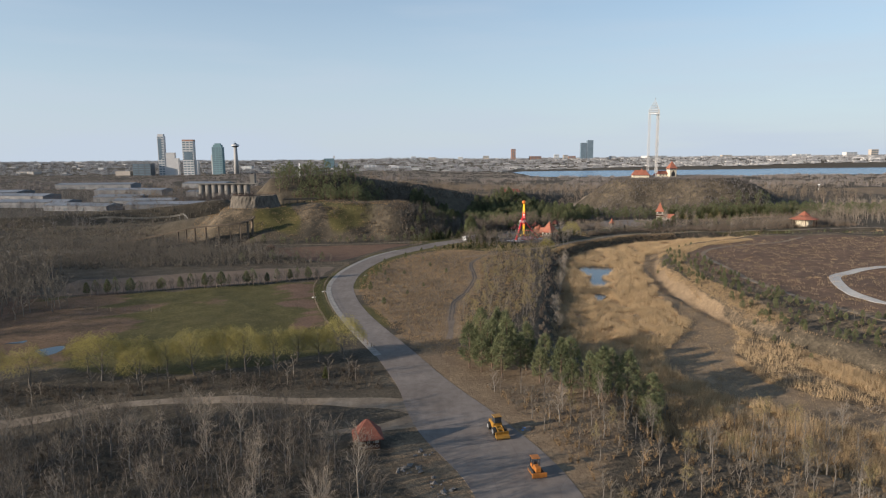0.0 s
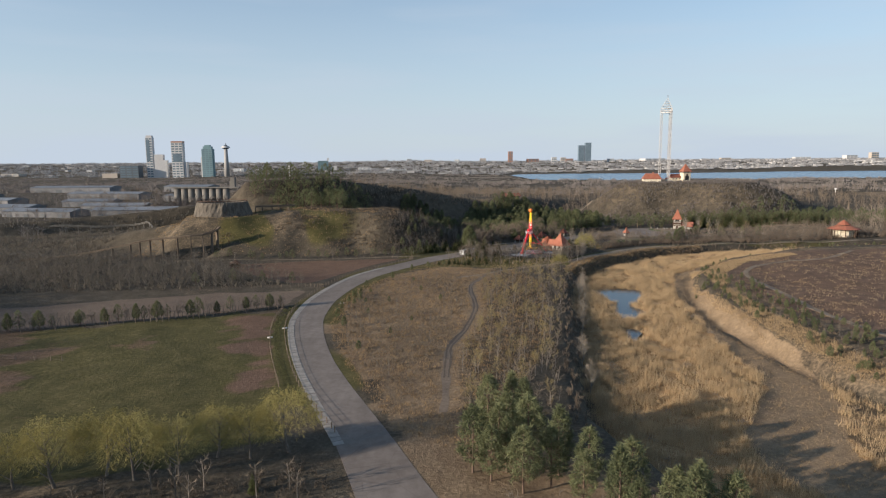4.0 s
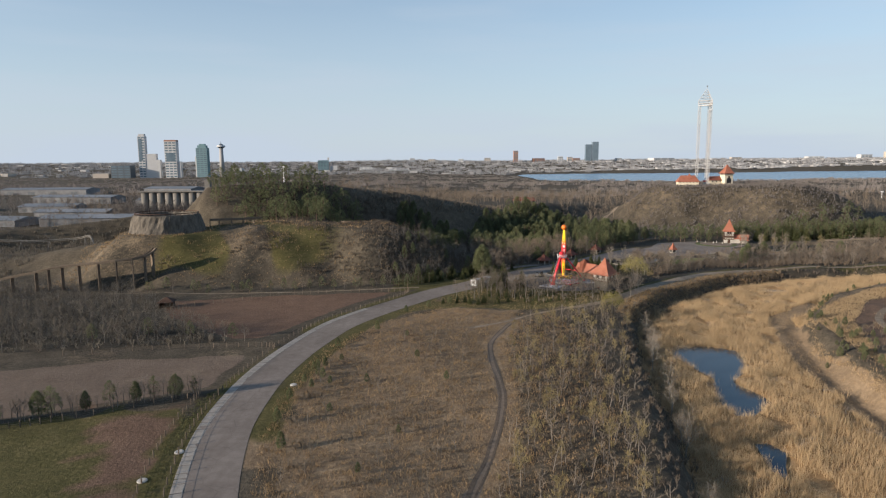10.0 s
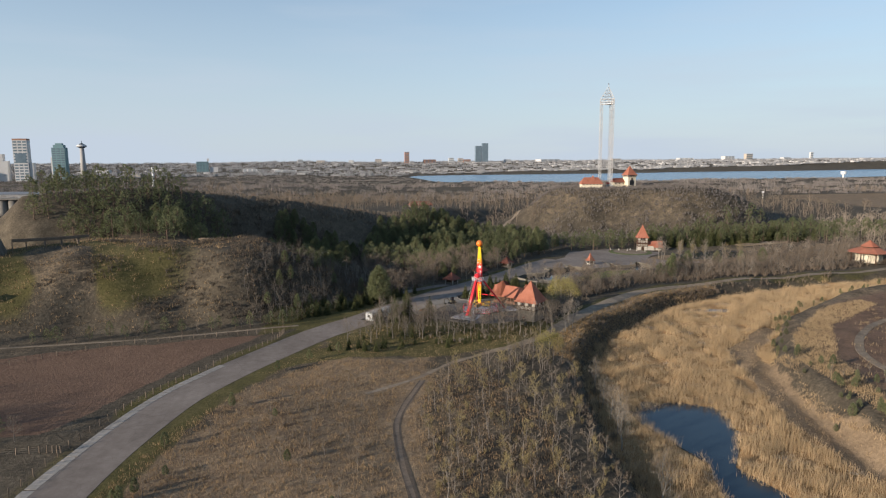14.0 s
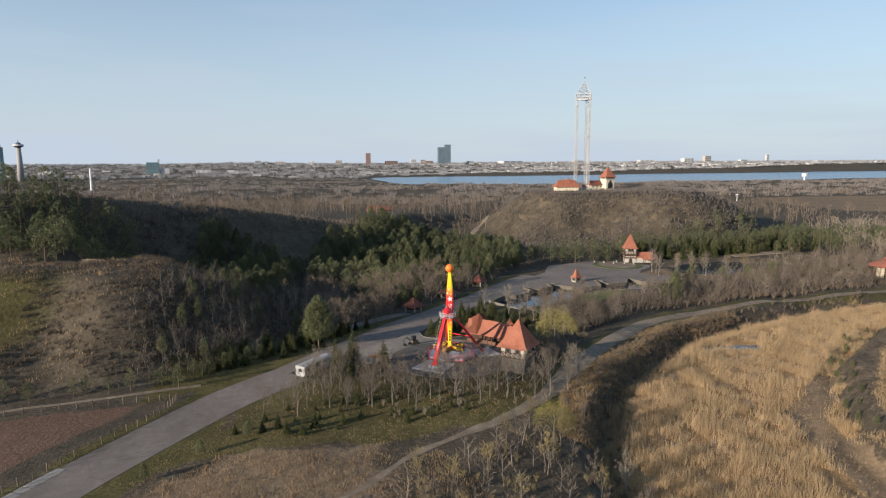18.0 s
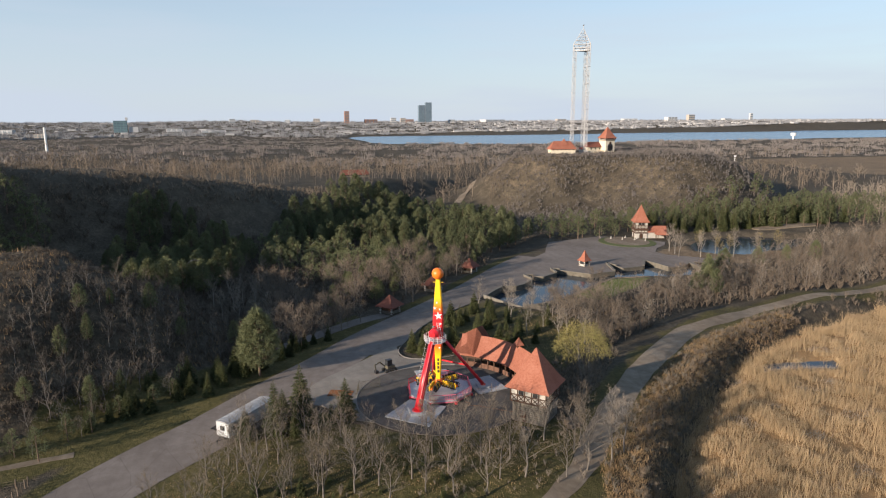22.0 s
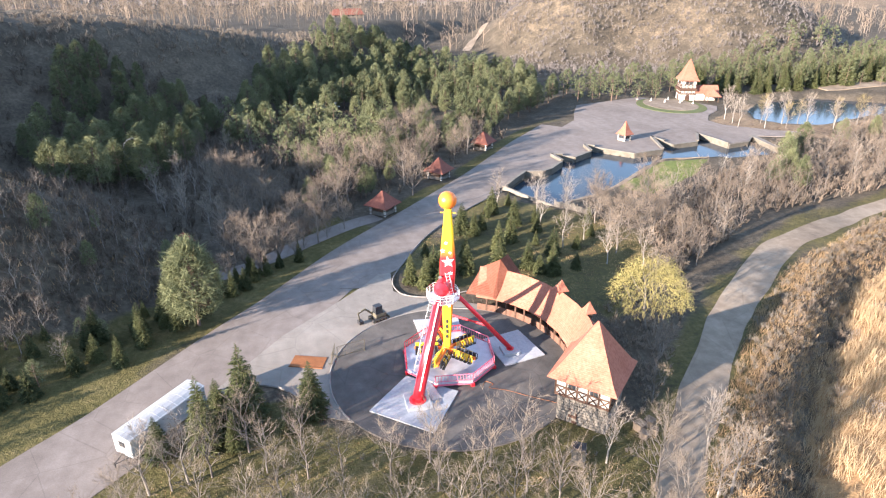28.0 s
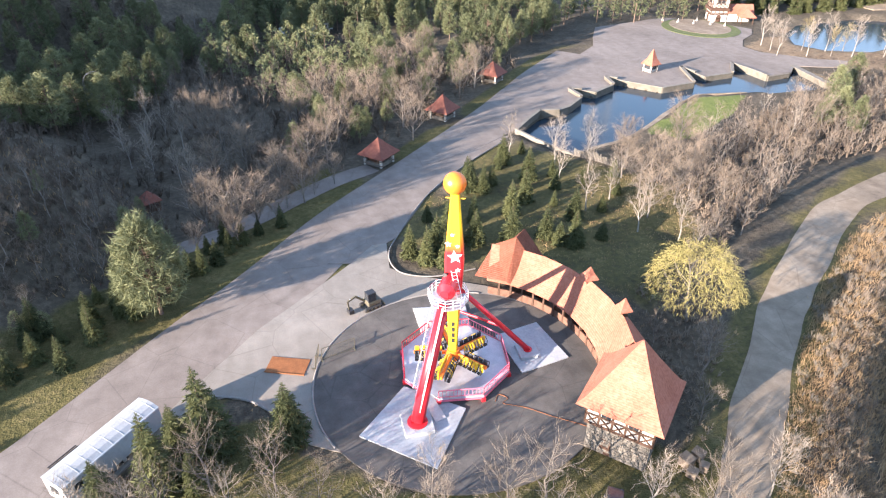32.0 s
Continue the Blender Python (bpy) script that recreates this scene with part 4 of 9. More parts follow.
def off_roads(x, y, gap=2.0):
    d, s = line_gap(x, y, ROAD_C)
    ok = d - np.interp(s, np.arange(len(ROAD_W)), ROAD_W) / 2 > gap
    ok &= line_gap(x, y, [(-150, 110), (-94, 129), (-74, 138), (-50, 142), (-10, 138)])[0] > 3.2
    d, s = line_gap(x, y, SERVICE)
    ok &= d - np.interp(s, np.arange(len(SERVICE_W)), SERVICE_W) / 2 > 0.9
    ok &= (np.hypot(x + 15, y - 118) > 7.5) & ~((np.abs(x + 14.5) < 4.2) & (y > 101) & (y < 125))
    ok &= line_gap(x, y, TRACK)[0] > 1.7
    return ok


def kind_of(name, category, protos, bark_mat, leaf_mat, labels):
    """Prepares the first of a kind of tree; the rest copy its meshes."""
    out = []
    for k, ((wv, wt), (cv, ct)) in enumerate(protos):
        out.append((mesh_of(name + "_trunk", wv, wt, [bark_mat], smooth=True), mesh_of(name + "_crown", cv, ct, [leaf_mat])))
    return name, category, out, labels


def plant(kind, x, y, size, rz, k, group, label="", z=None):
    name, category, meshes, labels = kind
    me = meshes[k % len(meshes)]
    zz = float(height(x, y)) if z is None else z
    ob = thing(name, label or labels[k % len(labels)], category, pose(x, y, zz, 0, 0, rz) @ Matrix.Diagonal((size, size, size, 1)), group)
    part_mesh("trunk", me[0], ob)
    part_mesh("crown", me[1], ob)
    return ob


def grove(kind, places, lo, hi, group, seed, label=""):
    r = np.random.default_rng(seed)
    for i, (x, y) in enumerate(places):
        plant(kind, float(x), float(y), float(r.uniform(lo, hi)), float(r.uniform(0, 360)), int(r.integers(0, 99)), group, label)


def scaled(d, s):
    return (d[0][0] * s, d[0][1]), (d[1][0] * s, d[1][1])


BARE = kind_of("bare_tree", "tree", [branch_tree(i, 9.5, 0.44 + 0.04 * i, 13, 5, 5, 0.2, 0.026, 0.15, up=1.25) for i in range(5)], bark, twigs_brown, ["leafless brown tree with fine twigs"])
GREY = kind_of("bare_tree", "tree", [branch_tree(20 + i, 10.0, 0.40, 13, 5, 5, 0.25, 0.03, 0.16, up=1.6) for i in range(4)], pale_bark, twigs_grey, ["leafless tree with pale grey limbs"])
BUD = kind_of("young_tree", "tree", [branch_tree(40 + i, 7.6, 0.36, 11, 4, 6, 0.28, 0.045, 0.11, up=1.6) for i in range(4)], bark, twigs_bud, ["slender young tree with yellowish buds"])
SAPLING = kind_of("sapling", "tree", [bare_tree(60 + i, 4.5, 0.34, 7, 9, 0.2, 0.045) for i in range(3)], bark, twigs_brown, ["thin leafless sapling in dry grass"])
RED = kind_of("bare_tree", "tree", [branch_tree(80 + i, 9.0, 0.56, 18, 7, 8, 0.16, 0.026, 0.17, up=1.05) for i in range(4)], bark, twigs_red, ["round leafless tree with reddish twigs"])
PINE = kind_of("pine_tree", "pine", [pine_tree(100 + i, 10.0, 0.22 + 0.03 * i, 260, 13, 0.14) for i in range(4)], pine_bark, pine_leaf, ["dark green pine with an open crown"])
FULL = kind_of("pine_tree", "pine", [pine_tree(150, 12.0, 0.30, 620, 16, 0.11)], pine_bark, pine_leaf, ["broad pale green pine by the road"])
TALL = kind_of("pine_tree", "pine", [pine_tree(160 + i, 10.0, 0.17 + 0.025 * i, 190, 13, 0.13) for i in range(4)], pine_bark, pine_leaf, ["tall slender green pine"])
OPEN = kind_of("pine_tree", "pine", [pine_tree(170 + i, 10.0, 0.20 + 0.03 * i, 70 + 20 * i, 10, 0.13) for i in range(4)], pine_bark, pine_leaf, ["small open-crowned dark pine"])
YOUNG = ("young_pine", "pine", PINE[2], PINE[3])
SPRUCE = kind_of("spruce_tree", "spruce", [spruce_tree(120 + i, 8.0, 0.25 + 0.03 * i) for i in range(4)], pine_bark, spruce_leaf, ["dense green spruce tree"])
WILLOW = kind_of("willow_tree", "willow", [willow_tree(140 + i) for i in range(3)], bark, willow_leaf, ["willow with yellow-green spring shoots"])

# reeds fill the basin, thin out on the bank and stop at the water
def reed_keep(x, y):
    shore = 0.4 + 1.1 * np.maximum(0, wave(x, y, 5, 36))
    ok = (area_gap(x, y, POND) > shore - 0.8) & (area_gap(x, y, POND_ARM) > shore) & (area_gap(x, y, POOL) > 0.5) & (area_gap(x, y, BASIN) + 1.5 * wave(x, y, 14, 35) < -4.4)
    flats = area_gap(x, y, FLATS) + 0.9 * wave(x, y, 14, 12)
    far_side = (line_gap(x, y, FAR_RIM)[0] < 14) & (x > 86)
    ok &= ~far_side | (wave(x, y, 1.1, 42) + 0.7 * wave(x, y, 2.3, 43) > 0.15)
    return ok & (flats > 0) & (wave(x, y, 16, 31) + 0.5 * wave(x, y, 6, 32) > -0.62)


def fallen(x, y):
    """Where the reeds stand broken and grey."""
    return (wave(x, y, 13, 37) + 0.6 * wave(x, y, 5, 38) > 0.95) & (np.hypot(x - 62, y - 238) < 16) | (wave(x, y, 17, 39) + 0.5 * wave(x, y, 5, 38) > 1.0)


P = scatter(BASIN, 36000, 200, keep=reed_keep)
down_ = fallen(P[:, 0], P[:, 1])
Q = P[down_]
many("broken_reeds", [tuft(10 + i, 8, 1.3, 0.6, 0.10, 0.6) for i in range(4)], Q[:, 0], Q[:, 1], rng.uniform(0.5, 1.0, len(Q)), twigs_grey, "broken grey reed stalks in the reed bed", "reeds")
P = P[~down_]
many("reed_bed", [tuft(i, 11, 2.3, 0.6, 0.07) for i in range(6)], P[:, 0], P[:, 1], rng.uniform(0.6, 1.1, len(P)) * (1.0 + 0.22 * wave(P[:, 0], P[:, 1], 13, 34)), reed_leaf, "tall golden dry reeds filling the basin", "reeds")
P = scatter(FLATS, 2600, 205)
many("flat_grass", [tuft(20 + i, 6, 0.7, 0.5, 0.08, 0.5) for i in range(4)], P[:, 0], P[:, 1], rng.uniform(0.4, 1.1, len(P)), straw, "short dry grass on the muddy flats", "grass")
P = scatter(MEADOW, 9000, 201, keep=off_roads)
many("dry_grass", [tuft(30 + i, 7, 0.75, 0.5, 0.09, 0.4) for i in range(4)], P[:, 0], P[:, 1], rng.uniform(0.6, 1.3, len(P)), straw, "rough tufts of dry tan meadow grass", "grass")

# ---------------------------------------------------------------- woods and planting, space by space
brush = [bush(300 + i, 2.2) for i in range(5)]
rough = [bush(310 + i, 2.2, 9, 4, 0.11) for i in range(5)]
low_wood = [thin_tree(320 + i, 8.5 + i, 0.5, 6, 9, 0.2, 0.17) for i in range(5)]
low_wood = [(np.concatenate([w[0], c[0]]), np.concatenate([w[1], c[1] + len(w[0])])) for w, c in low_wood]
far_wood = []
for i in range(4):
    r_ = np.random.default_rng(340 + i)
    s_ = Shape()
    for _ in range(44):
        p_ = np.array([r_.normal(0, 5), r_.normal(0, 5), -0.5])
        s_.sliver(p_, unit(np.array([r_.normal(0, 0.22), r_.normal(0, 0.22), 1])), r_.uniform(3, 8.5), r_.uniform(0.5, 1.2), r_)
    far_wood.append(s_.data())


def wood_stuff(name, protos, places, lo, hi, mats, label, seed, category="woods"):
    """Trees too many to count, joined: trunks and twigs keep their own materials."""
    r = np.random.default_rng(seed)
    xs, ys = places[:, 0], places[:, 1]
    sz = r.uniform(lo, hi, len(xs))
    for which, mat, part_name in ((0, mats[0], "trunks"), (1, mats[1], "")):
        ob = many(name + ("_" + part_name if part_name else ""), [p[which] for p in protos], xs, ys, sz, mat, label if which else "trunks and limbs of the " + label, category)
    return ob


thin_bare = [thin_tree(400 + i, 10.0, 0.52) for i in range(5)]
thin_pale = [thin_tree(410 + i, 10.5, 0.44) for i in range(4)]
fine_bare = [branch_tree(450 + i, 10.0, 0.38, 8, 2, 5, 0.25, 0.05, up=1.5) for i in range(5)]
mid_bare = [branch_tree(440 + i, 9.0, 0.48, 10, 3, 5, 0.2, 0.042, 0.12, up=1.2) for i in range(4)]
thin_pine = [pine_tree(420 + i, 10.0, 0.28 + 0.02 * i, 60, 10, 0.28) for i in range(4)]

# young trees and scrub of the middle meadow
LEFT_MEADOW = [(-24, 225), (-32, 262), (-34, 295), (-28, 325), (-12, 356), (8, 364), (12, 330), (10, 290), (4, 262), (-1, 225), (-2, 195)]
RIGHT_MEADOW = [(6, 190), (8, 240), (18, 285), (20, 340), (34, 362), (60, 378), (66, 362), (54, 322), (46, 275), (34, 228), (28, 190), (22, 172)]
grove(SAPLING, scatter(LEFT_MEADOW, 90, 210, 3.0), 0.6, 1.1, "saplings in the meadow", 1)
grove(BUD, scatter(RIGHT_MEADOW, 70, 211, 4.6, off_roads), 0.6, 1.05, "young trees in the meadow", 2)
wood_stuff("meadow_trees", [thin_tree(430 + i, 7.0, 0.5, 8, 12, 0.2, 0.07) for i in range(4)], scatter(RIGHT_MEADOW, 230, 212, 2.6, off_roads), 0.45, 0.95, (bark, twigs_brown), "young leafless trees in the meadow", 3)
grove(GREY, np.array([(50, 268), (52, 276), (55, 290), (58, 300), (61, 322), (64, 330), (66, 338), (45, 243), (42, 232), (67, 345), (98, 447), (70, 357), (40, 214), (80, 402)]), 0.75, 1.1, "pale trees along the ditch", 4)
P = np.concatenate([scatter(RIGHT_MEADOW, 620, 213, keep=off_roads), scatter(LEFT_MEADOW, 700, 214, keep=off_roads)])
many("meadow_scrub", brush, P[:, 0], P[:, 1], rng.uniform(0.25, 0.65, len(P)), twigs_brown, "low brown scrub between the young trees", "scrub")
many("meadow_scrub", brush, (Q := scatter(RIGHT_MEADOW, 260, 215, keep=off_roads))[:, 0], Q[:, 1], rng.uniform(0.4, 0.9, len(Q)), twigs_bud, "yellowish budding scrub in the meadow", "scrub")
# bushes along the ditch
P = scatter([(28, 180), (36, 230), (46, 275), (54, 325), (64, 366), (86, 405), (118, 433), (158, 457), (210, 470), (330, 490), (330, 484), (212, 464), (162, 450), (126, 427), (96, 399), (74, 366), (62, 325), (54, 275), (43, 228), (36, 180)], 620, 216, keep=off_roads)
many("ditch_scrub", brush, P[:, 0], P[:, 1], rng.uniform(0.4, 1.0, len(P)), twigs_red, "dark tangled bushes on the ditch bank", "scrub")

# pines and scrub beside the lower road
grove(TALL, np.array([(7, 163), (10, 160), (13, 163), (9, 170), (14, 172), (17, 166), (11, 178), (16, 182), (20, 158), (24, 152), (22, 162), (28, 146), (31, 150), (34, 142), (40, 146), (45, 132), (12, 168), (19, 172), (26, 157), (30, 143), (37, 147), (36, 138), (42, 139), (47, 138), (15, 156), (18, 178)]), 0.85, 1.3, "pines beside the lower road", 5)
LOWER_RIGHT = [(20, 70), (26, 100), (18, 128), (10, 150), (30, 140), (44, 150), (60, 140), (78, 132), (120, 110), (120, 70)]
grove(GREY, scatter(LOWER_RIGHT, 18, 217, 6.5, off_roads), 0.6, 0.95, "pale trees on the scrubby slope", 6)
grove(BUD, scatter(LOWER_RIGHT, 36, 218, 5.0, off_roads), 0.6, 1.1, "budding trees on the scrubby slope", 7)
wood_stuff("slope_trees", fine_bare, scatter(LOWER_RIGHT, 190, 260, 3.4, off_roads), 0.4, 0.85, (bark, twigs_dark), "thin leafless trees on the scrubby slope", 33)
P = scatter(LOWER_RIGHT, 1500, 219, keep=off_roads)
many("slope_scrub", rough, P[:700, 0], P[:700, 1], rng.uniform(0.4, 0.95, 700), straw, "tan dry scrub on the slope", "scrub")
P = P[700:]
many("slope_scrub", rough, P[:, 0], P[:, 1], rng.uniform(0.4, 1.0, len(P)), twigs_dark, "dark leafless scrub on the slope", "scrub")
# wood beside the side road
LOWER_LEFT = [(-170, 60), (-150, 98), (-96, 118), (-74, 126), (-50, 130), (-27, 128), (-25, 116), (-11, 103), (-3, 70)]
wood_stuff("lower_wood", fine_bare[:2] + mid_bare[:3], scatter(LOWER_LEFT, 520, 221, 2.4, off_roads), 0.5, 1.1, (bark, twigs_umber_shade), "leafless woods below the lane", 8)
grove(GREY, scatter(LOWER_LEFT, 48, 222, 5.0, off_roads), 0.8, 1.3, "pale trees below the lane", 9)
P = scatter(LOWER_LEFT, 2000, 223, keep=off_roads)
many("wood_brush", rough, P[:, 0], P[:, 1], rng.uniform(0.3, 0.7, len(P)), twigs_umber_shade, "dark leafless undergrowth of the lower wood", "scrub")
# willows between lane and paddock, with brush below
grove(WILLOW, np.array([(-27.3, 171.7), (-34, 169.4), (-40.2, 169.5), (-44.6, 163), (-51.5, 161), (-57.4, 163), (-64, 159), (-71, 159), (-79.1, 160), (-86, 155), (-92.2, 160), (-101, 150), (-75, 152), (-112, 150), (-124, 150)]), 0.95, 1.25, "row of willows by the paddock", 10)
wood_stuff("lane_trees", thin_pale, scatter([(-120, 130), (-84, 142), (-60, 150), (-20, 150), (-18, 160), (-60, 156), (-90, 148), (-125, 150)], 30, 224, 4.0, off_roads), 0.35, 0.7, (bark, twigs_brown), "small leafless trees by the lane", 11)
P = scatter([(-120, 132), (-60, 147), (-14, 147), (-20, 166), (-60, 156), (-90, 150), (-125, 154)], 800, 225, keep=off_roads)
many("lane_scrub", rough, P[:, 0], P[:, 1], rng.uniform(0.3, 0.7, len(P)), twigs_umber_shade, "dark brown scrub along the lane", "scrub")
plant(SPRUCE, -30, 157, 0.45, 0, 1, "conifers by the lane", "small yellow-green conifer in roadside scrub")
# row of small pines at the near edge of the sand paddock
r_ = np.random.default_rng(5)
HEDGE_X, HEDGE_Y = [-160, -110, -92, -79, -56], [251, 268.5, 274.5, 281, 292]
for i in range(33):
    x = -150 + 92 * i / 32 + r_.normal(0, 0.8)
    plant((BARE, PINE, OPEN)[i % 3], x, float(np.interp(x, HEDGE_X, HEDGE_Y)) + 2.0 + r_.normal(0, 0.8), r_.uniform(0.42, 0.72), r_.uniform(0, 360), i, "hedge of small pines")
# woods left of the paddocks and between them
MID_WOOD = [(-190, 322), (-112, 328), (-64, 336), (-80, 350), (-104, 370), (-124, 388), (-160, 396), (-200, 392), (-240, 350)]
LEFT_WOOD = [(-240, 180), (-168, 200), (-172, 262), (-185, 310), (-260, 340), (-320, 260)]
wood_stuff("paddock_woods", mid_bare, scatter(MID_WOOD, 270, 226, 4.0), 0.5, 1.2, (bark, twigs_dark), "leafless trees between the paddocks", 37)
row_ = np.linspace(-152, -57, 96)
wood_stuff("hedge_saplings", fine_bare, np.stack([row_, np.interp(row_, HEDGE_X, HEDGE_Y) + 2.5 + np.sin(row_ * 5.1)], 1), 0.35, 0.65, (bark, twigs_dark), "thin leafless saplings between the hedge pines", 44)
wood_stuff("paddock_woods", thin_bare, scatter(LEFT_WOOD, 700, 227, 3.2), 0.7, 1.5, (bark, twigs_dark), "leafless woods between the paddocks", 12)
row_ = np.linspace(-118, -60, 17)
for i, x in enumerate(row_):
    plant(OPEN if i % 4 == 3 else BARE, x + r_.normal(0, 1), float(np.interp(x, [-118, -90, -60], [338, 343, 339.5])) + r_.normal(0, 1.3), r_.uniform(0.45, 0.8), r_.uniform(0, 360), i, "tree row between the paddocks")
P = np.concatenate([scatter(MID_WOOD, 1500, 228), scatter(LEFT_WOOD, 1400, 229)])
many("wood_brush", rough, P[:, 0], P[:, 1], rng.uniform(0.5, 1.3, len(P)), twigs_dark, "leafless thicket between the paddocks", "scrub")
# foot of the green hill
P = spline([(-128, 414), (-94, 412), (-60, 414), (-28, 420), (-12, 424), (8, 446)], 40)
for i, (x, y) in enumerate(P):
    plant(OPEN if i % 4 else BARE, x + r_.normal(0, 1.2), y + r_.normal(0, 1.5), r_.uniform(0.35, 0.6), r_.uniform(0, 360), i, "small pines at the foot of the hill")
HILL_FRONT = [(-180, 420), (-120, 420), (-60, 420), (-28, 426), (5, 450), (20, 462), (10, 490), (-20, 500), (-60, 505), (-120, 495), (-180, 480)]
P = scatter(HILL_FRONT, 2600, 230, keep=lambda x, y: wave(x, y, 34, 41) + 0.02 * (x + 70) > 0.15)
many("hill_scrub", rough, P[:, 0], P[:, 1], rng.uniform(0.35, 0.8, len(P)), twigs_umber_shade, "brown brambles on the hillside", "scrub")
P = scatter(HILL_FRONT, 2600, 231)
many("hill_grass", [tuft(50 + i, 6, 0.8, 0.5, 0.12, 0.4) for i in range(4)], P[:, 0], P[:, 1], rng.uniform(0.8, 1.7, len(P)), straw, "rough dry grass on the hillside", "grass")
# pines on the hill behind, on the ridge and along the valley
def wild_keep(x, y):
    return off_roads(x, y, 4) & (area_gap(x, y, PLAZA_POND) > 2) & (area_gap(x, y, FAR_POND) > 2) & (area_gap(x, y, PLAZA) > 3) & (area_gap(x, y, BASIN) > 1)
# the second group stands on the added saddle and helps block the sun
wood_stuff("hill_pines", thin_pine, np.concatenate([scatter([(-144, 552), (-134, 530), (-105, 520), (-72, 524), (-52, 532), (-48, 552), (-66, 566), (-110, 568), (-140, 568)], 110, 232, 4.8), scatter([(-92, 500), (-70, 498), (-58, 516), (-62, 545), (-92, 548)], 34, 270, 4.5), scatter([(-100, 512), (-60, 510), (-44, 520), (-70, 526), (-104, 522)], 12, 271, 7)]), 0.6, 1.35, (pine_bark, pine_leaf), "dark pines crowding the hill", 14)
grove(PINE, scatter([(24, 578), (48, 556), (80, 548), (112, 562), (134, 584), (150, 606), (150, 640), (120, 690), (90, 720), (64, 690), (44, 640)], 120, 233, 5.0, wild_keep), 0.8, 1.25, "pines in the valley", 15)
wood_stuff("ridge_pines", thin_pine, scatter([(44, 600), (80, 600), (134, 600), (150, 640), (120, 690), (90, 720), (64, 690), (44, 640)], 80, 292, 6.0, wild_keep), 0.8, 1.2, (pine_bark, pine_leaf), "dark pines along the far ridge", 43)
wood_stuff("foot_pines", thin_pine, scatter([(140, 600), (180, 590), (215, 600), (260, 590), (330, 570), (420, 590), (470, 640), (330, 660), (240, 640), (170, 625)], 270, 234, 5.0, lambda x, y: height(x, y) > -5.5), 0.65, 1.15, (pine_bark, pine_leaf), "conifers below the tower hill", 16)
grove(SPRUCE, scatter([(210, 602), (235, 585), (280, 588), (330, 585), (330, 605), (260, 612), (215, 612)], 60, 235, 4.0), 1.0, 1.6, "spruces below the tower hill", 17)
VALLEY = [(12, 466), (40, 484), (60, 506), (86, 534), (108, 556), (80, 556), (50, 566), (20, 600), (-10, 590), (-36, 545), (-18, 505)]
V_ = scatter(VALLEY, 400, 236, 3.1, wild_keep)
west_ = V_[:, 0] + 0.5 * (V_[:, 1] - 500) < 26
grove(PINE, scatter([(-14, 512), (-32, 545), (-24, 585), (4, 592), (14, 572), (12, 540), (4, 520)], 62, 310, 5.2), 0.75, 1.3, "pines on the valley floor", 60)
grove(PINE, scatter([(20, 590), (30, 620), (60, 655), (90, 660), (84, 610), (62, 606), (36, 600)], 46, 311, 5.0, wild_keep), 0.9, 1.35, "pines on the valley floor", 61)
grove(GREY, np.array([(10, 520), (14, 512), (6, 508), (18, 506), (12, 503), (20, 548), (26, 562)]), 0.75, 1.05, "pale trees in the valley", 62)
grove(RED, np.array([(22.5, 505), (26, 503.5), (47, 521), (51, 526), (55, 519), (42, 514), (74, 548), (80, 553), (66, 536)]), 1.15, 1.45, "round bare trees in the valley", 63)
# the valley thicket's shade is deepened by its darker twig colour
wood_stuff("valley_thicket", mid_bare, V_[west_][::3], 0.4, 0.7, (bark, twigs_umber_shade), "shaded leafless thicket in the valley", 40)
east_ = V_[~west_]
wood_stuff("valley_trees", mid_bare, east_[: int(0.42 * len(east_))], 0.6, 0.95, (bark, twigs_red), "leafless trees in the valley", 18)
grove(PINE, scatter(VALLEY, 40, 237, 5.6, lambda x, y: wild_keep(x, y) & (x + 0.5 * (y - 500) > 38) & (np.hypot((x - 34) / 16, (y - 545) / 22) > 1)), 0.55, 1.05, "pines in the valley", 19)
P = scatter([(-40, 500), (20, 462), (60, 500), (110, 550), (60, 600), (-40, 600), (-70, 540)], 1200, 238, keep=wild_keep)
many("valley_brush", rough, P[:, 0], P[:, 1], rng.uniform(0.8, 1.8, len(P)), twigs_umber_shade, "dark leafless undergrowth in the valley", "scrub")
wood_stuff("valley_pines", thin_pine, scatter([(36, 536), (50, 530), (72, 552), (70, 562), (24, 600), (12, 584)], 46, 297, 5.0, wild_keep), 0.6, 1.1, (pine_bark, pine_leaf), "dark pines between bare valley trees", 47)
FOOT = [(-24, 424), (-10, 431), (2, 444), (14, 460), (20, 472), (4, 480), (-16, 462), (-30, 440)]
wood_stuff("foot_thicket", mid_bare, scatter(FOOT, 96, 299, 2.8, off_roads), 0.5, 0.85, (bark, twigs_umber_shade), "leafless thicket at the foot of the hill", 49)
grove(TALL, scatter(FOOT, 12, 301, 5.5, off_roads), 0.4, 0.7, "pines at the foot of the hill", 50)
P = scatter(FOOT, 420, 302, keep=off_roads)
many("foot_brush", rough, P[:, 0], P[:, 1], rng.uniform(0.5, 1.0, len(P)), twigs_umber_shade, "dark brambles at the foot of the hill", "scrub")
EAST = [(100, 440), (122, 455), (150, 468), (205, 476), (330, 496), (330, 560), (240, 535), (200, 512), (160, 498), (128, 484), (112, 468)]
wood_stuff("east_trees", mid_bare, scatter(EAST, 380, 239, 3.0, wild_keep), 0.55, 1.1, (bark, twigs_red), "leafless trees behind the service road", 20)
wood_stuff("east_pale_trees", mid_bare, scatter(EAST, 70, 240, 5.0, wild_keep), 0.6, 0.95, (pale_bark, twigs_grey), "pale leafless trees behind the service road", 21)
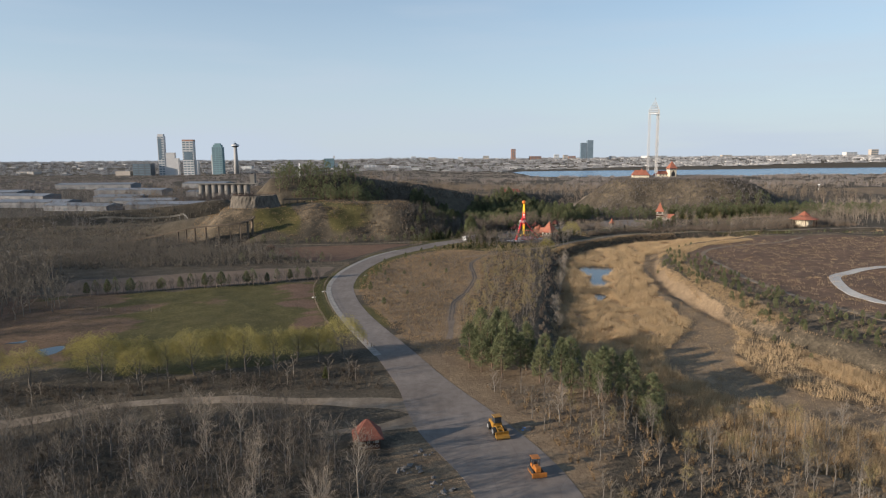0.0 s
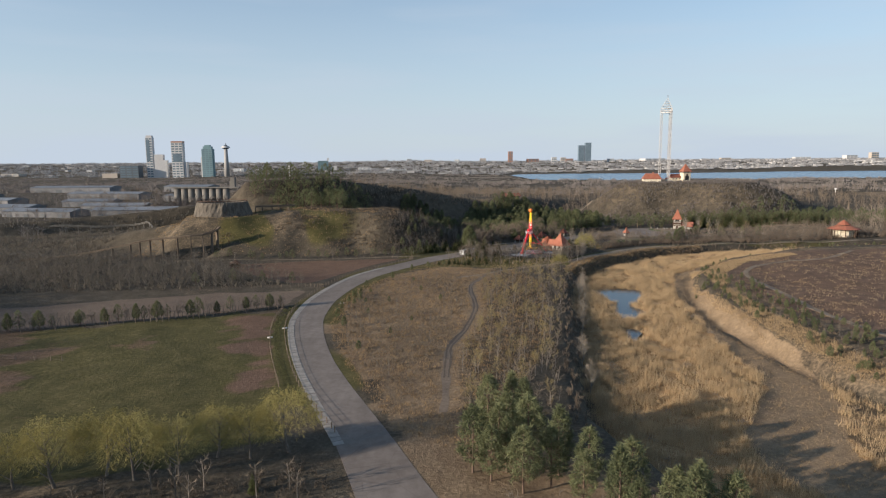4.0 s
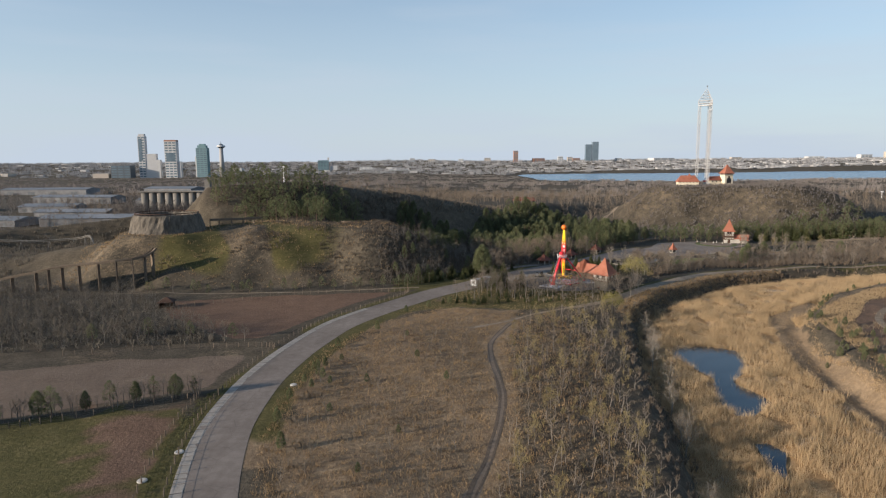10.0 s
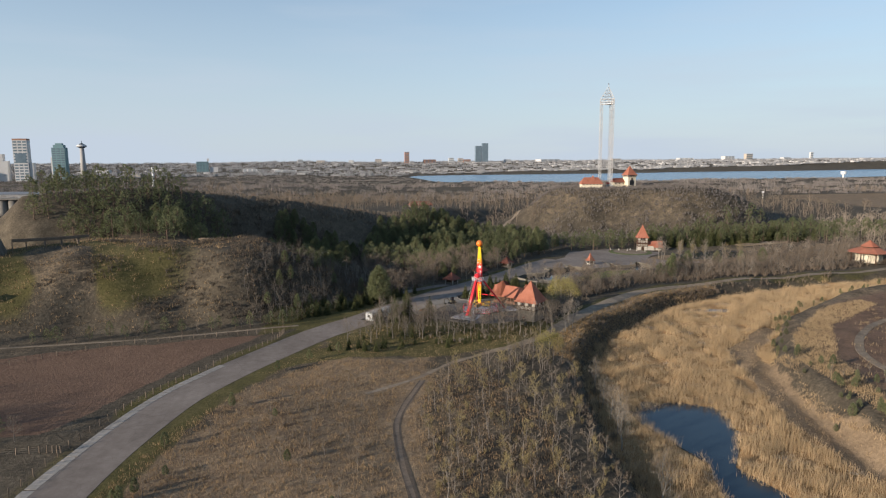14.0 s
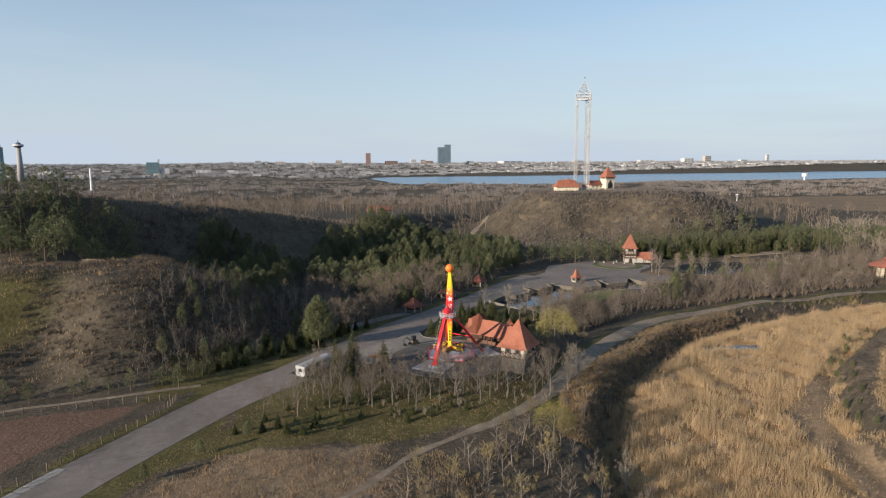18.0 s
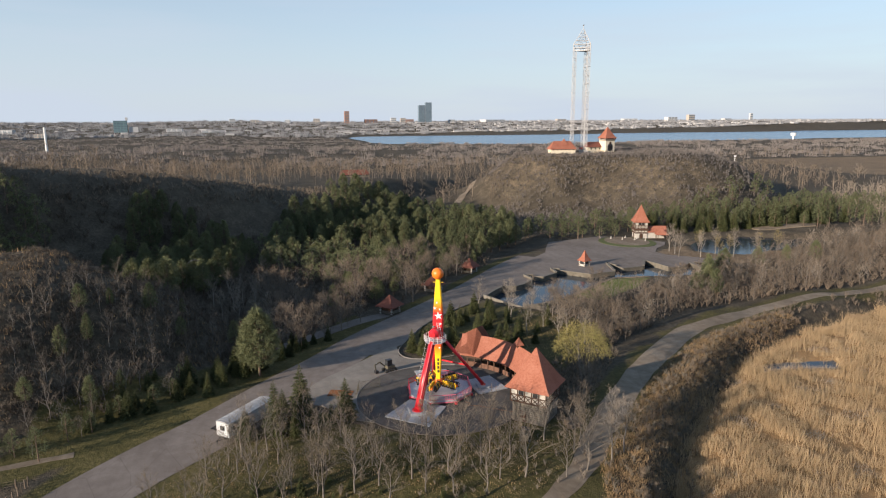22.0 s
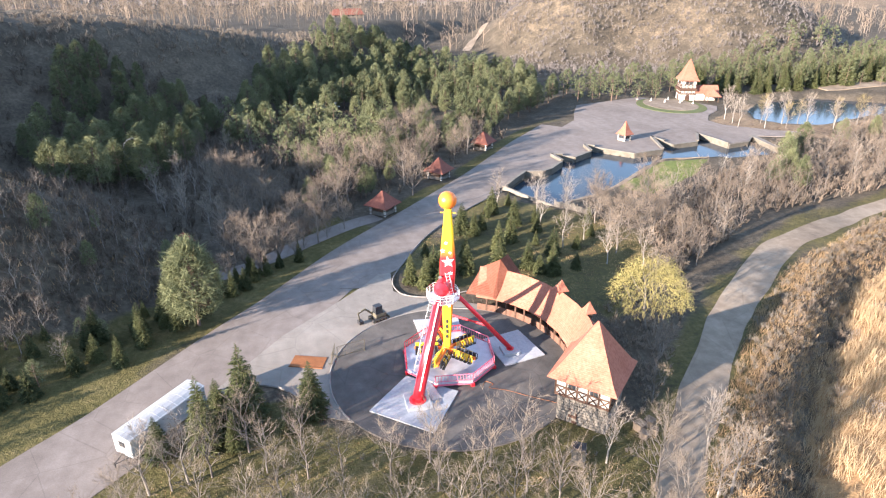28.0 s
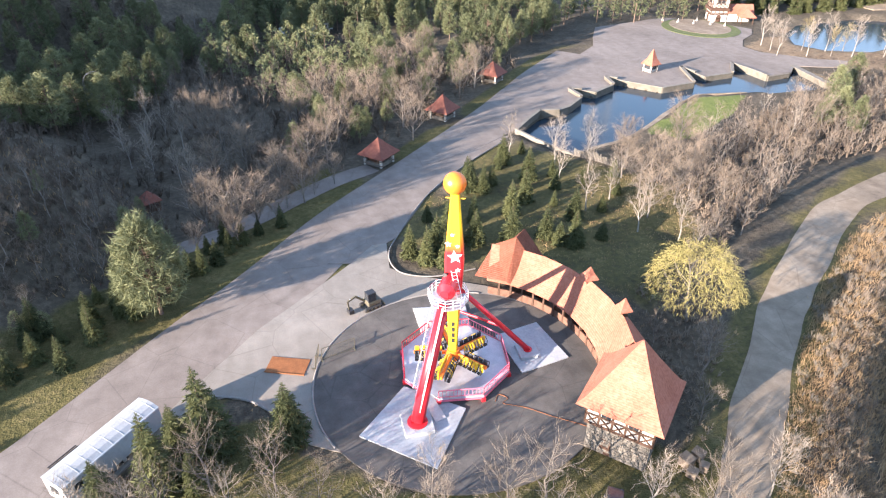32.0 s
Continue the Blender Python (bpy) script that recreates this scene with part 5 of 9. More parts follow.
P = scatter(EAST, 2600, 241, keep=wild_keep)
many("east_brush", rough, P[:, 0], P[:, 1], rng.uniform(0.6, 1.5, len(P)), twigs_red, "grey-brown thicket behind the service road", "scrub")
P = scatter(TOWER_FOOT := [(150, 660), (170, 720), (190, 800), (300, 840), (380, 760), (380, 680), (300, 630), (220, 640)], 6000, 242)
many("hill_brush", brush, P[:, 0], P[:, 1], rng.uniform(0.5, 1.15, len(P)), twigs_wood, "grey-brown scrub covering the tower hill", "scrub")
P = scatter([(-60, 560), (-20, 590), (40, 640), (66, 690), (40, 690), (-44, 610), (-90, 570)], 700, 250)
many("ridge_brush", rough, P[:, 0], P[:, 1], rng.uniform(0.6, 1.3, len(P)), twigs_brown, "thin scrub on the shaded ridge", "scrub")
# far woods
def far_keep(x, y):
    z = height(x, y)
    tower = line_gap(x, y, TOWER_HILL)[0]
    farm_ = (x - 0.2 * (y - 800) > 540) & (y > 790) & (y < 1060)
    works = (x < -200) & (y > 700) & (y < 1130) & (wave(x, y, 160, 60) > 0.35)
    return (z > -4) & (tower > 60) & ~farm_ & ~works & (wave(x, y, 220, 61) > -0.8) & (wave(x, y, 60, 62) > -1.0)


P = scatter([(-60, 640), (40, 710), (120, 740), (170, 690), (230, 820), (400, 700), (700, 760), (900, 1100), (-500, 1100), (-420, 700), (-200, 640)], 2500, 243, keep=far_keep)
many("near_woods", low_wood, P[:900, 0], P[:900, 1], rng.uniform(0.6, 1.2, 900), twigs_brown, "pale leafless trees beyond the ridge", "woods")
P = P[900:]
many("near_woods", low_wood, P[:, 0], P[:, 1], rng.uniform(0.75, 1.25, len(P)), twigs_red, "leafless brown woods beyond the ridge", "woods")
P = scatter([(330, 500), (470, 470), (520, 640), (700, 760), (420, 700), (340, 590)], 700, 244, keep=far_keep)
many("near_woods", low_wood, P[:, 0], P[:, 1], rng.uniform(0.6, 1.1, len(P)), twigs_grey, "grey leafless woods at the park's edge", "woods")
P = scatter([(-1500, 1050), (-450, 1000), (900, 1000), (2600, 1300), (2600, 1700), (900, 1760), (300, 1790), (200, 2300), (-1900, 2300), (-2100, 1500)], 4600, 245, keep=far_keep)
many("far_woods", far_wood, P[:, 0], P[:, 1], rng.uniform(0.7, 1.1, len(P)) * np.where(P[:, 1] > 1650, 0.6, 1.0), twigs_wood, "wide brown leafless woods in the distance", "woods")
P = scatter([(-1300, 250), (-420, 420), (-260, 480), (-220, 640), (-420, 700), (-420, 1000), (-1500, 1050), (-1600, 500)], 1900, 246, keep=far_keep)
many("west_woods", low_wood, P[:, 0], P[:, 1], rng.uniform(0.7, 1.1, len(P)), twigs_wood, "leafless woods towards the works", "woods")
P = scatter([(-760, 640), (-215, 640), (-205, 765), (-230, 1000), (-760, 1000)], 900, 293)
many("works_woods", low_wood, P[:, 0], P[:, 1], rng.uniform(0.7, 1.15, len(P)), twigs_wood, "dark leafless trees between the works", "woods")
P = scatter([(-310, 742), (-205, 742), (-205, 764), (-310, 764)], 130, 294)
many("works_woods", low_wood, P[:, 0], P[:, 1], rng.uniform(1.1, 1.6, len(P)), twigs_wood, "leafless trees in front of the silos", "woods")
P = scatter([(-318, 744), (-205, 744), (-205, 762), (-318, 762)], 90, 303)
many("works_hedge", far_wood, P[:, 0], P[:, 1], rng.uniform(0.8, 1.25, len(P)), twigs_wood, "dense dark brush before the silos", "woods")
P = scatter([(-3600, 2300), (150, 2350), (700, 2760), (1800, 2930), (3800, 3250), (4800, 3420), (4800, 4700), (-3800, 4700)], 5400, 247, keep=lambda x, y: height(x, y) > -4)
many("skyline_woods", far_wood, P[:, 0], P[:, 1], rng.uniform(1.0, 2.0, len(P)), twigs_haze, "wooded land along the skyline in haze-grey colour", "woods")
# planting bed
a_ = np.linspace(0.9, 3.95, 110)
P = np.stack([246 + 132 * np.cos(a_), 292 + 144 * np.sin(a_)], 1) + r_.normal(0, 2.2, (110, 2))
for i, (x, y) in enumerate(P):
    plant(YOUNG, x, y, r_.uniform(0.14, 0.28), r_.uniform(0, 360), i, "young pines round the planting bed", "small young pine on the planting bed")
P = scatter([(110, 200), (108, 270), (114, 320), (128, 350), (140, 335), (134, 290), (133, 240), (150, 180), (132, 165)], 220, 248, 2.2)
for i, (x, y) in enumerate(P):
    plant(YOUNG if i % 3 else SAPLING, x, y, r_.uniform(0.13, 0.32) if i % 3 else r_.uniform(0.4, 0.9), r_.uniform(0, 360), i, "young pines round the planting bed", "small young conifer on the planting bed" if i % 3 else "")
P = scatter([(104, 200), (106, 270), (114, 325), (190, 400), (300, 420), (300, 180), (130, 160)], 3500, 249)
many("bed_grass", [tuft(70 + i, 7, 0.9, 0.7, 0.14, 0.4) for i in range(4)], P[:, 0], P[:, 1], rng.uniform(0.6, 1.2, len(P)), straw, "dry grass on the planting bed", "grass")
# lawns round the ride
grove(SPRUCE, np.array([(55.4, 452.6), (57.6, 450.3), (59.6, 452.4), (61.6, 455), (63.4, 459.3), (66.2, 454.1), (71.8, 452.7), (77.7, 453), (84.8, 457.8), (81.1, 449.5), (73, 471.5), (70.8, 473.2), (80.8, 483.4), (83.1, 475), (60.2, 448.6), (68, 461), (75, 462), (79, 466)]), 0.65, 0.92, "spruces on the lawn", 22)
for i, (x, y, s) in enumerate([(23.4, 417.8, 1.28), (28.0, 421.4, 1.42), (36.0, 420.9, 1.0), (18.4, 417.2, 0.75), (26.8, 416.6, 0.7), (33.2, 418.2, 0.6), (24.8, 421.8, 0.85)]):
    plant(SPRUCE, x, y, s, 70 * i, i, "spruces by the trailer", "tall dense spruce beside the white trailer" if s > 0.9 else "")
grove(SPRUCE, np.array([(7, 440), (10.5, 438), (13, 442.5), (17, 446.5), (12, 446), (4.5, 438), (20.5, 451), (25, 456), (19, 454.5), (0.5, 433), (-3, 432), (-9, 428), (15, 450), (6, 445)]), 0.5, 0.8, "small spruces by the road", 24)
grove(SPRUCE, scatter([(-12, 426), (6, 438), (24, 455), (40, 470), (34, 470), (16, 456), (-2, 443)], 26, 285, 3.0, off_roads), 0.3, 0.6, "small spruces by the road", 39)
grove(PINE, np.array([(-33.6, 300), (-31, 296), (-29.5, 303), (-27, 299), (-33, 309), (-30.4, 312)]), 0.22, 0.36, "dark bushes beside the road", 65)
grove(RED, np.array([(24, 462), (28, 465.5), (33, 469), (38, 474), (43, 478.5), (47, 482), (30, 463), (36, 470)]), 0.55, 0.8, "bare trees by the lane", 38)
grove(GREY, np.array([(90, 479), (88, 460), (94, 463), (93, 451), (88, 472), (95, 474), (83, 486), (98, 481)]), 0.8, 1.1, "slender trees on the lawn", 64)
plant(FULL, 20.3, 446.6, 1.2, 40, 0, "pines by the road", "broad pale green pine by the road")
grove(PINE, np.array([(157, 484), (160, 478), (167, 491), (163, 486), (171, 497), (178, 500), (184, 505), (205, 512), (222, 516), (232, 512)]), 0.7, 1.0, "pines in the thicket", 34)
grove(RED, np.array([(25.5, 487.4), (46.8, 493.8), (37.2, 481), (41, 475.6), (57.9, 513.5), (65.5, 509), (66, 500.5), (33, 469.5), (29.4, 466.5), (25.1, 469.5), (50, 501), (72, 519), (84, 527), (90, 534), (79, 534), (61, 520), (31, 493), (43, 487)]), 1.0, 1.4, "bare trees by the kiosks", 25)
grove(GREY, np.array([(14, 492), (19, 489), (22, 483), (9, 498), (30, 500)]), 0.8, 1.0, "pale trees in the valley", 52)
grove(RED, np.array([(100, 470), (104, 476), (107, 468), (110, 463), (104, 458), (99, 462), (108, 473), (115, 470), (117, 478), (121, 484), (112, 456), (97, 455)]), 0.8, 1.2, "bare trees on the lawn", 26)
grove(BARE, scatter([(28, 396), (28, 416), (38, 414), (46, 410), (62, 407), (75, 403), (72, 392), (52, 386)], 34, 251, 3.8, lambda x, y: np.hypot(x - 67.5, y - 405) > 5.5), 0.75, 1.1, "bare trees below the ride", 27)
grove(BARE, scatter([(6, 396), (16, 411), (26, 414), (30, 398), (20, 390)], 17, 252, 3.4), 0.6, 0.95, "bare trees below the trailer", 28)
grove(SPRUCE, scatter([(-2, 384), (8, 398), (30, 406), (52, 400), (50, 388), (16, 384)], 34, 253, 3.0), 0.22, 0.45, "young spruces on the lawn", 29)
plant(WILLOW, 87.6, 428.2, 1.18, 30, 0, "willows by the service road", "rounded yellow willow beside the service road")
plant(WILLOW, 62, 370, 0.8, 30, 1, "willows by the service road", "yellow willow at the ditch bank")
grove(GREY, np.array([(192.7, 547), (208.9, 541.6), (194.3, 553.5), (199, 538), (221, 531), (190.5, 541), (212, 534)]), 1.0, 1.35, "trees by the lagoon", 30, "tall leafless tree on the lagoon's bank")
grove(BUD, np.array([(202.6, 544.6), (216.7, 542.5), (206, 536), (226, 536), (233, 533)]), 1.2, 1.5, "trees by the lagoon", 51, "tall leafless tree with yellowish twigs by the lagoon")
for i, (x, y, s) in enumerate([(-32, 309, 0.32), (-34.5, 288, 0.3), (-31, 305, 0.25), (-27, 318, 0.2), (-8, 270, 0.2), (-12, 372, 0.3), (-4, 380, 0.3), (4, 386, 0.3)]):
    plant(PINE, x, y, s, i * 40, i, "shrubs in the meadow", "small round dark pine in dry grass")
grove(GREY, np.array([(79, 396), (76, 394.5), (68, 403.5), (18, 411.5), (22, 412)]), 0.85, 1.05, "pale trees by the service road", 31)
P = scatter([(30, 388), (28, 414), (46, 410), (76, 404), (72, 390)], 90, 254)
many("copse_scrub", brush, P[:, 0], P[:, 1], rng.uniform(0.3, 0.7, len(P)), twigs_grey, "pale leafless scrub below the ride", "scrub")

# rough growth on the bank between service road and reeds, and on the verge inside it
BANK = [(64, 372), (74, 394), (85, 407), (105, 426), (124, 440), (163, 457), (168, 452), (136, 437), (109, 416), (96, 404), (84, 390), (70, 366)]


def off_path(x, y):
    d, s = line_gap(x, y, SERVICE)
    return d - np.interp(s, np.arange(len(SERVICE_W)), SERVICE_W) / 2 > 0.35


P = scatter(BANK, 620, 280, keep=off_path)
many("bank_scrub", brush, P[:, 0], P[:, 1], rng.uniform(0.25, 0.65, len(P)), twigs_dark, "tangled tan scrub on the ditch bank", "scrub")
P = scatter(BANK, 5200, 281, keep=off_path)
many("bank_grass", [tuft(90 + i, 9, 0.85, 0.5, 0.06, 0.4) for i in range(4)], P[:, 0], P[:, 1], rng.uniform(0.6, 1.2, len(P)), straw, "dry straw-coloured grass on the ditch bank", "grass")
VERGE = [(74, 404), (80, 420), (84, 436), (98, 446), (104, 440), (94, 428), (82, 414)]
grove(BARE, np.array([(79, 412), (83, 418), (86, 421), (92, 434), (97, 441), (102, 445), (80, 424)]), 0.6, 0.85, "bare trees along the service road", 35)
P = scatter(VERGE, 240, 282, keep=off_roads)
many("bank_scrub", rough, P[:, 0], P[:, 1], rng.uniform(0.3, 0.7, len(P)), twigs_brown, "low brown scrub along the service road", "scrub")

# unseen wood added past the western edge to shade lane and lower wood
P = scatter([(-300, 60), (-300, 170), (-215, 178), (-160, 128), (-175, 100), (-190, 60)], 420, 283, 4.0, off_roads)
wood_stuff("west_edge_wood", thin_bare, P, 1.0, 1.6, (bark, twigs_brown), "tall leafless wood at the park's western edge", 36)
# rough grass between the trees round the ride
P = scatter([(-20, 370), (-10, 395), (20, 414), (74, 402), (84, 436), (118, 458), (150, 486), (122, 492), (96, 470), (60, 450), (84, 500), (50, 470), (76, 446), (80, 410), (60, 380), (20, 376)], 3600, 284, keep=lambda x, y: off_roads(x, y, 1.5) & (np.hypot(x - 56, y - 425.5) > 18) & (area_gap(x, y, [(20, 424), (37, 424), (48, 414), (72, 436), (52, 458), (30, 440)]) > 1))
many("lawn_grass", [tuft(110 + i, 7, 0.4, 0.5, 0.07, 0.5) for i in range(4)], P[:, 0], P[:, 1], rng.uniform(0.6, 1.2, len(P)), straw, "pale rough grass tufts on the lawns", "grass")

# dry grass on the slope of the planting bed, and fallen reed patches
P = scatter([(104, 250), (106, 290), (114, 335), (140, 372), (175, 402), (200, 412), (200, 404), (160, 380), (136, 350), (122, 318), (116, 270), (118, 210), (110, 205), (107, 222), (107, 262), (112, 320), (130, 375)], 6500, 286)
many("slope_grass", [tuft(130 + i, 8, 1.1, 0.55, 0.08, 0.35) for i in range(5)], P[:, 0], P[:, 1], rng.uniform(0.5, 1.1, len(P)), reed_leaf, "dry golden grass on the planting bed's slope", "grass")
for i, (x, y, s) in enumerate([(-30, 262, 0.4), (-34, 275, 0.35), (-22, 236, 0.3), (-30, 330, 0.3), (-20, 348, 0.35), (-18, 300, 0.25), (-6, 318, 0.25), (-24, 281, 0.22), (-14, 252, 0.22), (2, 300, 0.25), (-10, 340, 0.2)]):
    plant(PINE, x, y, s, i * 50, i, "shrubs in the meadow", "small round dark pine in dry grass")

grove(SPRUCE, scatter([(55, 450), (56, 458), (66, 474), (84, 492), (92, 484), (86, 470), (98, 474), (104, 462), (92, 452), (80, 448), (70, 446)], 16, 287, 5.0), 0.36, 0.55, "spruces on the lawn", 41)
P = scatter([(106, 175), (108, 250), (112, 318), (124, 345), (138, 335), (130, 290), (130, 240), (146, 190), (130, 165)], 70, 288, 3.0)
for i, (x, y) in enumerate(P):
    plant(YOUNG if i % 4 else SAPLING, x, y, r_.uniform(0.13, 0.34) if i % 4 else r_.uniform(0.4, 0.9), r_.uniform(0, 360), i, "young pines round the planting bed", "small young conifer on the planting bed" if i % 4 else "")

# thin trees below the trestle; the brush's dark colour deepens the hollow's shade
wood_stuff("trestle_trees", mid_bare, scatter([(-250, 396), (-112, 388), (-118, 406), (-250, 409)], 75, 295, 3.5), 0.5, 0.95, (bark, twigs_dark), "leafless trees before the trestle", 45)
# mostly out of view: tall trees added to throw shadow over the muddy paddock
wood_stuff("paddock_edge_trees", mid_bare, scatter([(-205, 180), (-150, 186), (-136, 214), (-142, 240), (-165, 262), (-205, 262)], 70, 296, 4.0), 1.0, 1.6, (bark, twigs_dark), "tall leafless trees added at the muddy paddock's edge to shade it", 46)
HOLLOW = [(-340, 390), (-210, 396), (-172, 402), (-168, 418), (-200, 426), (-340, 432)]
wood_stuff("hollow_trees", thin_bare, scatter(HOLLOW, 170, 289, 5.0), 0.4, 0.75, (bark, twigs_dark), "thin leafless trees in the hollow", 42)
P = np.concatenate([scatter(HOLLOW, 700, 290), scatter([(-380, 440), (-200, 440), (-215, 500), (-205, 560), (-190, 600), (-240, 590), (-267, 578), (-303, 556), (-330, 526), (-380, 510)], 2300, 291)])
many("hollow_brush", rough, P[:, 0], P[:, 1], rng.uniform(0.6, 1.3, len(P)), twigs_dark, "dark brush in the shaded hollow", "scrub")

# ---------------------------------------------------------------- the pendulum ride
def paint(name, c, rough=0.35, metal=0.0, dirt=0.12):
    return plain(name, tuple(v * (1 - dirt) for v in c), c, 1.2, rough, metal, 0.5)


red_paint = paint("red_paint", (0.62, 0.02, 0.03))
pink_paint = paint("faded_red_paint", (0.72, 0.16, 0.22))
yellow_paint = paint("yellow_paint", (0.85, 0.52, 0.02))
orange_paint = paint("orange_paint", (0.85, 0.20, 0.02))
white_paint = paint("white_paint", (0.80, 0.79, 0.77))
black_paint = paint("black_plastic", (0.025, 0.025, 0.028), 0.5)
steel = plain("grey_steel", (0.40, 0.41, 0.42), (0.56, 0.57, 0.58), 1.5, 0.45, 0.6)
stage_metal = plain("stage_plate", (0.41, 0.41, 0.44), (0.55, 0.55, 0.58), 0.8, 0.4, 0.3)
pad_concrete = plain("pad_concrete", (0.27, 0.275, 0.285), (0.40, 0.405, 0.415), 0.35, 0.85, bumps=0.1)
GZR = 0.20


def arm_paint():
    """Paint that runs from red at the middle of the arm to yellow at its ends."""
    m, n, b = mat_nodes("arm_paint", 0.35, 0, 0.5)
    g = n.nodes.new("ShaderNodeNewGeometry")
    s = n.nodes.new("ShaderNodeSeparateXYZ")
    n.links.new(g.outputs["Position"], s.inputs[0])
    f = sums(n, "ABSOLUTE", sums(n, "SUBTRACT", s.outputs["Z"], 14.2), 0)
    f = sums(n, "ADD", sums(n, "MULTIPLY", f, 0.1), sums(n, "MULTIPLY", sums(n, "SUBTRACT", noise_at(n, 0.7, 3), 0.5), 0.08))
    n.links.new(ramp(n, f, [(0.30, (0.66, 0.025, 0.03)), (0.42, (0.85, 0.22, 0.02)), (0.60, (0.87, 0.56, 0.02))]), b.inputs["Base Color"])
    return m


for pts, lab in (([(43, 419), (49, 425), (55, 420), (50, 413)], "square pale concrete pad under a ride leg"), ([(62, 431), (68, 432.2), (69.4, 425), (63, 423.8)], "pale concrete pad behind the ride stage"), ([(53, 439), (60, 438), (59.2, 431), (53, 433)], "pale concrete pad beside the ride kerb")):
    slab("ride_pad", pts, 0.0, 0.36, pad_concrete, lab)

ride = thing("pendulum_ride", "tall red and yellow swinging pendulum ride, parked upright", "ride", pose(55, 426, GZR))
OX, OY = 55.0, 426.0


def loc(x, y, z):
    return Vector((x - OX, y - OY, z - GZR))


PIVOT = loc(54.2, 425.0, 13.6)
for i, (fx, fy, r0, top) in enumerate(((49.3, 419.0, 0.74, (53.4, 423.9)), (64.8, 427.0, 0.36, (55.9, 425.7)), (56.4, 435.2, 0.45, (54.6, 426.9)))):
    a, t = loc(fx, fy, 0.9), loc(*top, 12.2)
    leg = part("leg", rod(B(), a, t, r0, r0 * 0.8, 20), red_paint, ride, smooth=True)
    part("footing", box(B(), a.x - 1.25 * (1.3 - 0.3 * i), a.x + 1.25 * (1.3 - 0.3 * i), a.y - 1.25 * (1.3 - 0.3 * i), a.y + 1.25 * (1.3 - 0.3 * i), 0.1, 0.62, 0.06), pad_concrete, leg)
    bm = rod(B(), a - Vector((0, 0, 0.18)), a + Vector((0, 0, 0.05)), r0 * 1.5, n=20)
    part("flange", bm, red_paint, leg)
    if i == 0:
        d = (t - a).normalized()
        out = Vector((-0.85, 0.3, 0.28)).normalized()
        side = d.cross(out).normalized()
        o0, o1 = a + d * 2.2 + out * 0.76, a + d * 12.6 + out * 0.62
        lad = B()
        for s in (-0.3, 0.3):
            rod(lad, o0 + side * s, o1 + side * s, 0.03, n=5)
        k = 0.0
        while k < (o1 - o0).length:
            rod(lad, o0 + d * k - side * 0.3, o0 + d * k + side * 0.3, 0.02, n=4)
            k += 0.42
        ladder = part("ladder", lad, pink_paint, leg, "faded red climbing ladder")
        cage = B()
        for k in range(14):
            c = o0 + d * (1.2 + 0.72 * k) + out * 0.16
            for j in range(6):
                a0, a1 = radians(-100 + 200 * j / 6), radians(-100 + 200 * (j + 1) / 6)
                rod(cage, c + side * 0.42 * math.sin(a0) + out * 0.42 * math.cos(a0), c + side * 0.42 * math.sin(a1) + out * 0.42 * math.cos(a1), 0.011, n=4)
        for s in (-0.35, 0.0, 0.35):
            rod(cage, o0 + d * 1.2 + side * s + out * 0.5, o0 + d * 10.4 + side * s + out * 0.44, 0.011, n=4)
        part("cage", cage, white_paint, ladder)
        part("cable_tray", box(B(), -0.12, 0.12, -0.12, 0.12, 0, 11.5, 0.02, Matrix.Translation(a + d * 1.2 + side * 0.62) @ d.to_track_quat("Z", "Y").to_matrix().to_4x4()), red_paint, leg)
    if i == 1:
        part("tie_bar", rod(B(), a.lerp(t, 0.42), loc(56.4, 435.2, 0.9).lerp(loc(54.6, 426.9, 12.2), 0.42), 0.16, n=10), red_paint, ride)

# bearing housing, motor and platform
axle = Vector((-0.52, -0.85, 0)).normalized()
housing = part("housing", rod(B(), PIVOT - axle * 1.9, PIVOT + axle * 1.0, 1.0, 1.0, 24), red_paint, ride, smooth=False)
part("motor_cap", rod(B(), PIVOT + axle * 1.0, PIVOT + axle * 1.55, 1.0, 0.45, 24), red_paint, housing)
for k in range(4):
    part("motor", rod(B(), PIVOT - axle * 1.2 + Vector((0.6 * math.cos(k * 1.57 + 0.6), 0.35, 0.9 * math.sin(k * 1.57 + 0.6))), PIVOT - axle * 0.4 + Vector((0.75 * math.cos(k * 1.57 + 0.6), 0.35, 1.15 * math.sin(k * 1.57 + 0.6))), 0.26, n=12), black_paint if k % 2 else red_paint, housing)
plan = [(PIVOT.x + axle.x * 0.1 + 2.15 * math.cos(radians(22.5 + 45 * k)), PIVOT.y + axle.y * 0.1 + 2.15 * math.sin(radians(22.5 + 45 * k))) for k in range(8)]
PZ = PIVOT.z - 1.55
deck = part("platform", prism(B(), plan, PZ - 0.12, PZ), steel, ride)
for (ax, ay), (bx, by) in zip(plan, plan[1:] + plan[:1]):
    rail = B()
    for z in (0.45, 0.85, 1.2):
        rod(rail, (ax, ay, PZ + z), (bx, by, PZ + z), 0.03, n=5)
    rod(rail, (ax, ay, PZ), (ax, ay, PZ + 1.2), 0.035, n=5)
    rod(rail, ((ax + bx) / 2, (ay + by) / 2, PZ), ((ax + bx) / 2, (ay + by) / 2, PZ + 1.2), 0.04, n=5)
    part("railing", rail, white_paint, deck, "white platform railing")
lad = B()
s0, s1 = PIVOT + Vector((1.1, -0.6, -1.4)), PIVOT + Vector((0.5, -0.1, 2.0))
for s in (-0.25, 0.25):
    rod(lad, s0 + Vector((s, 0, 0)), s1 + Vector((s, 0, 0)), 0.04, n=5)
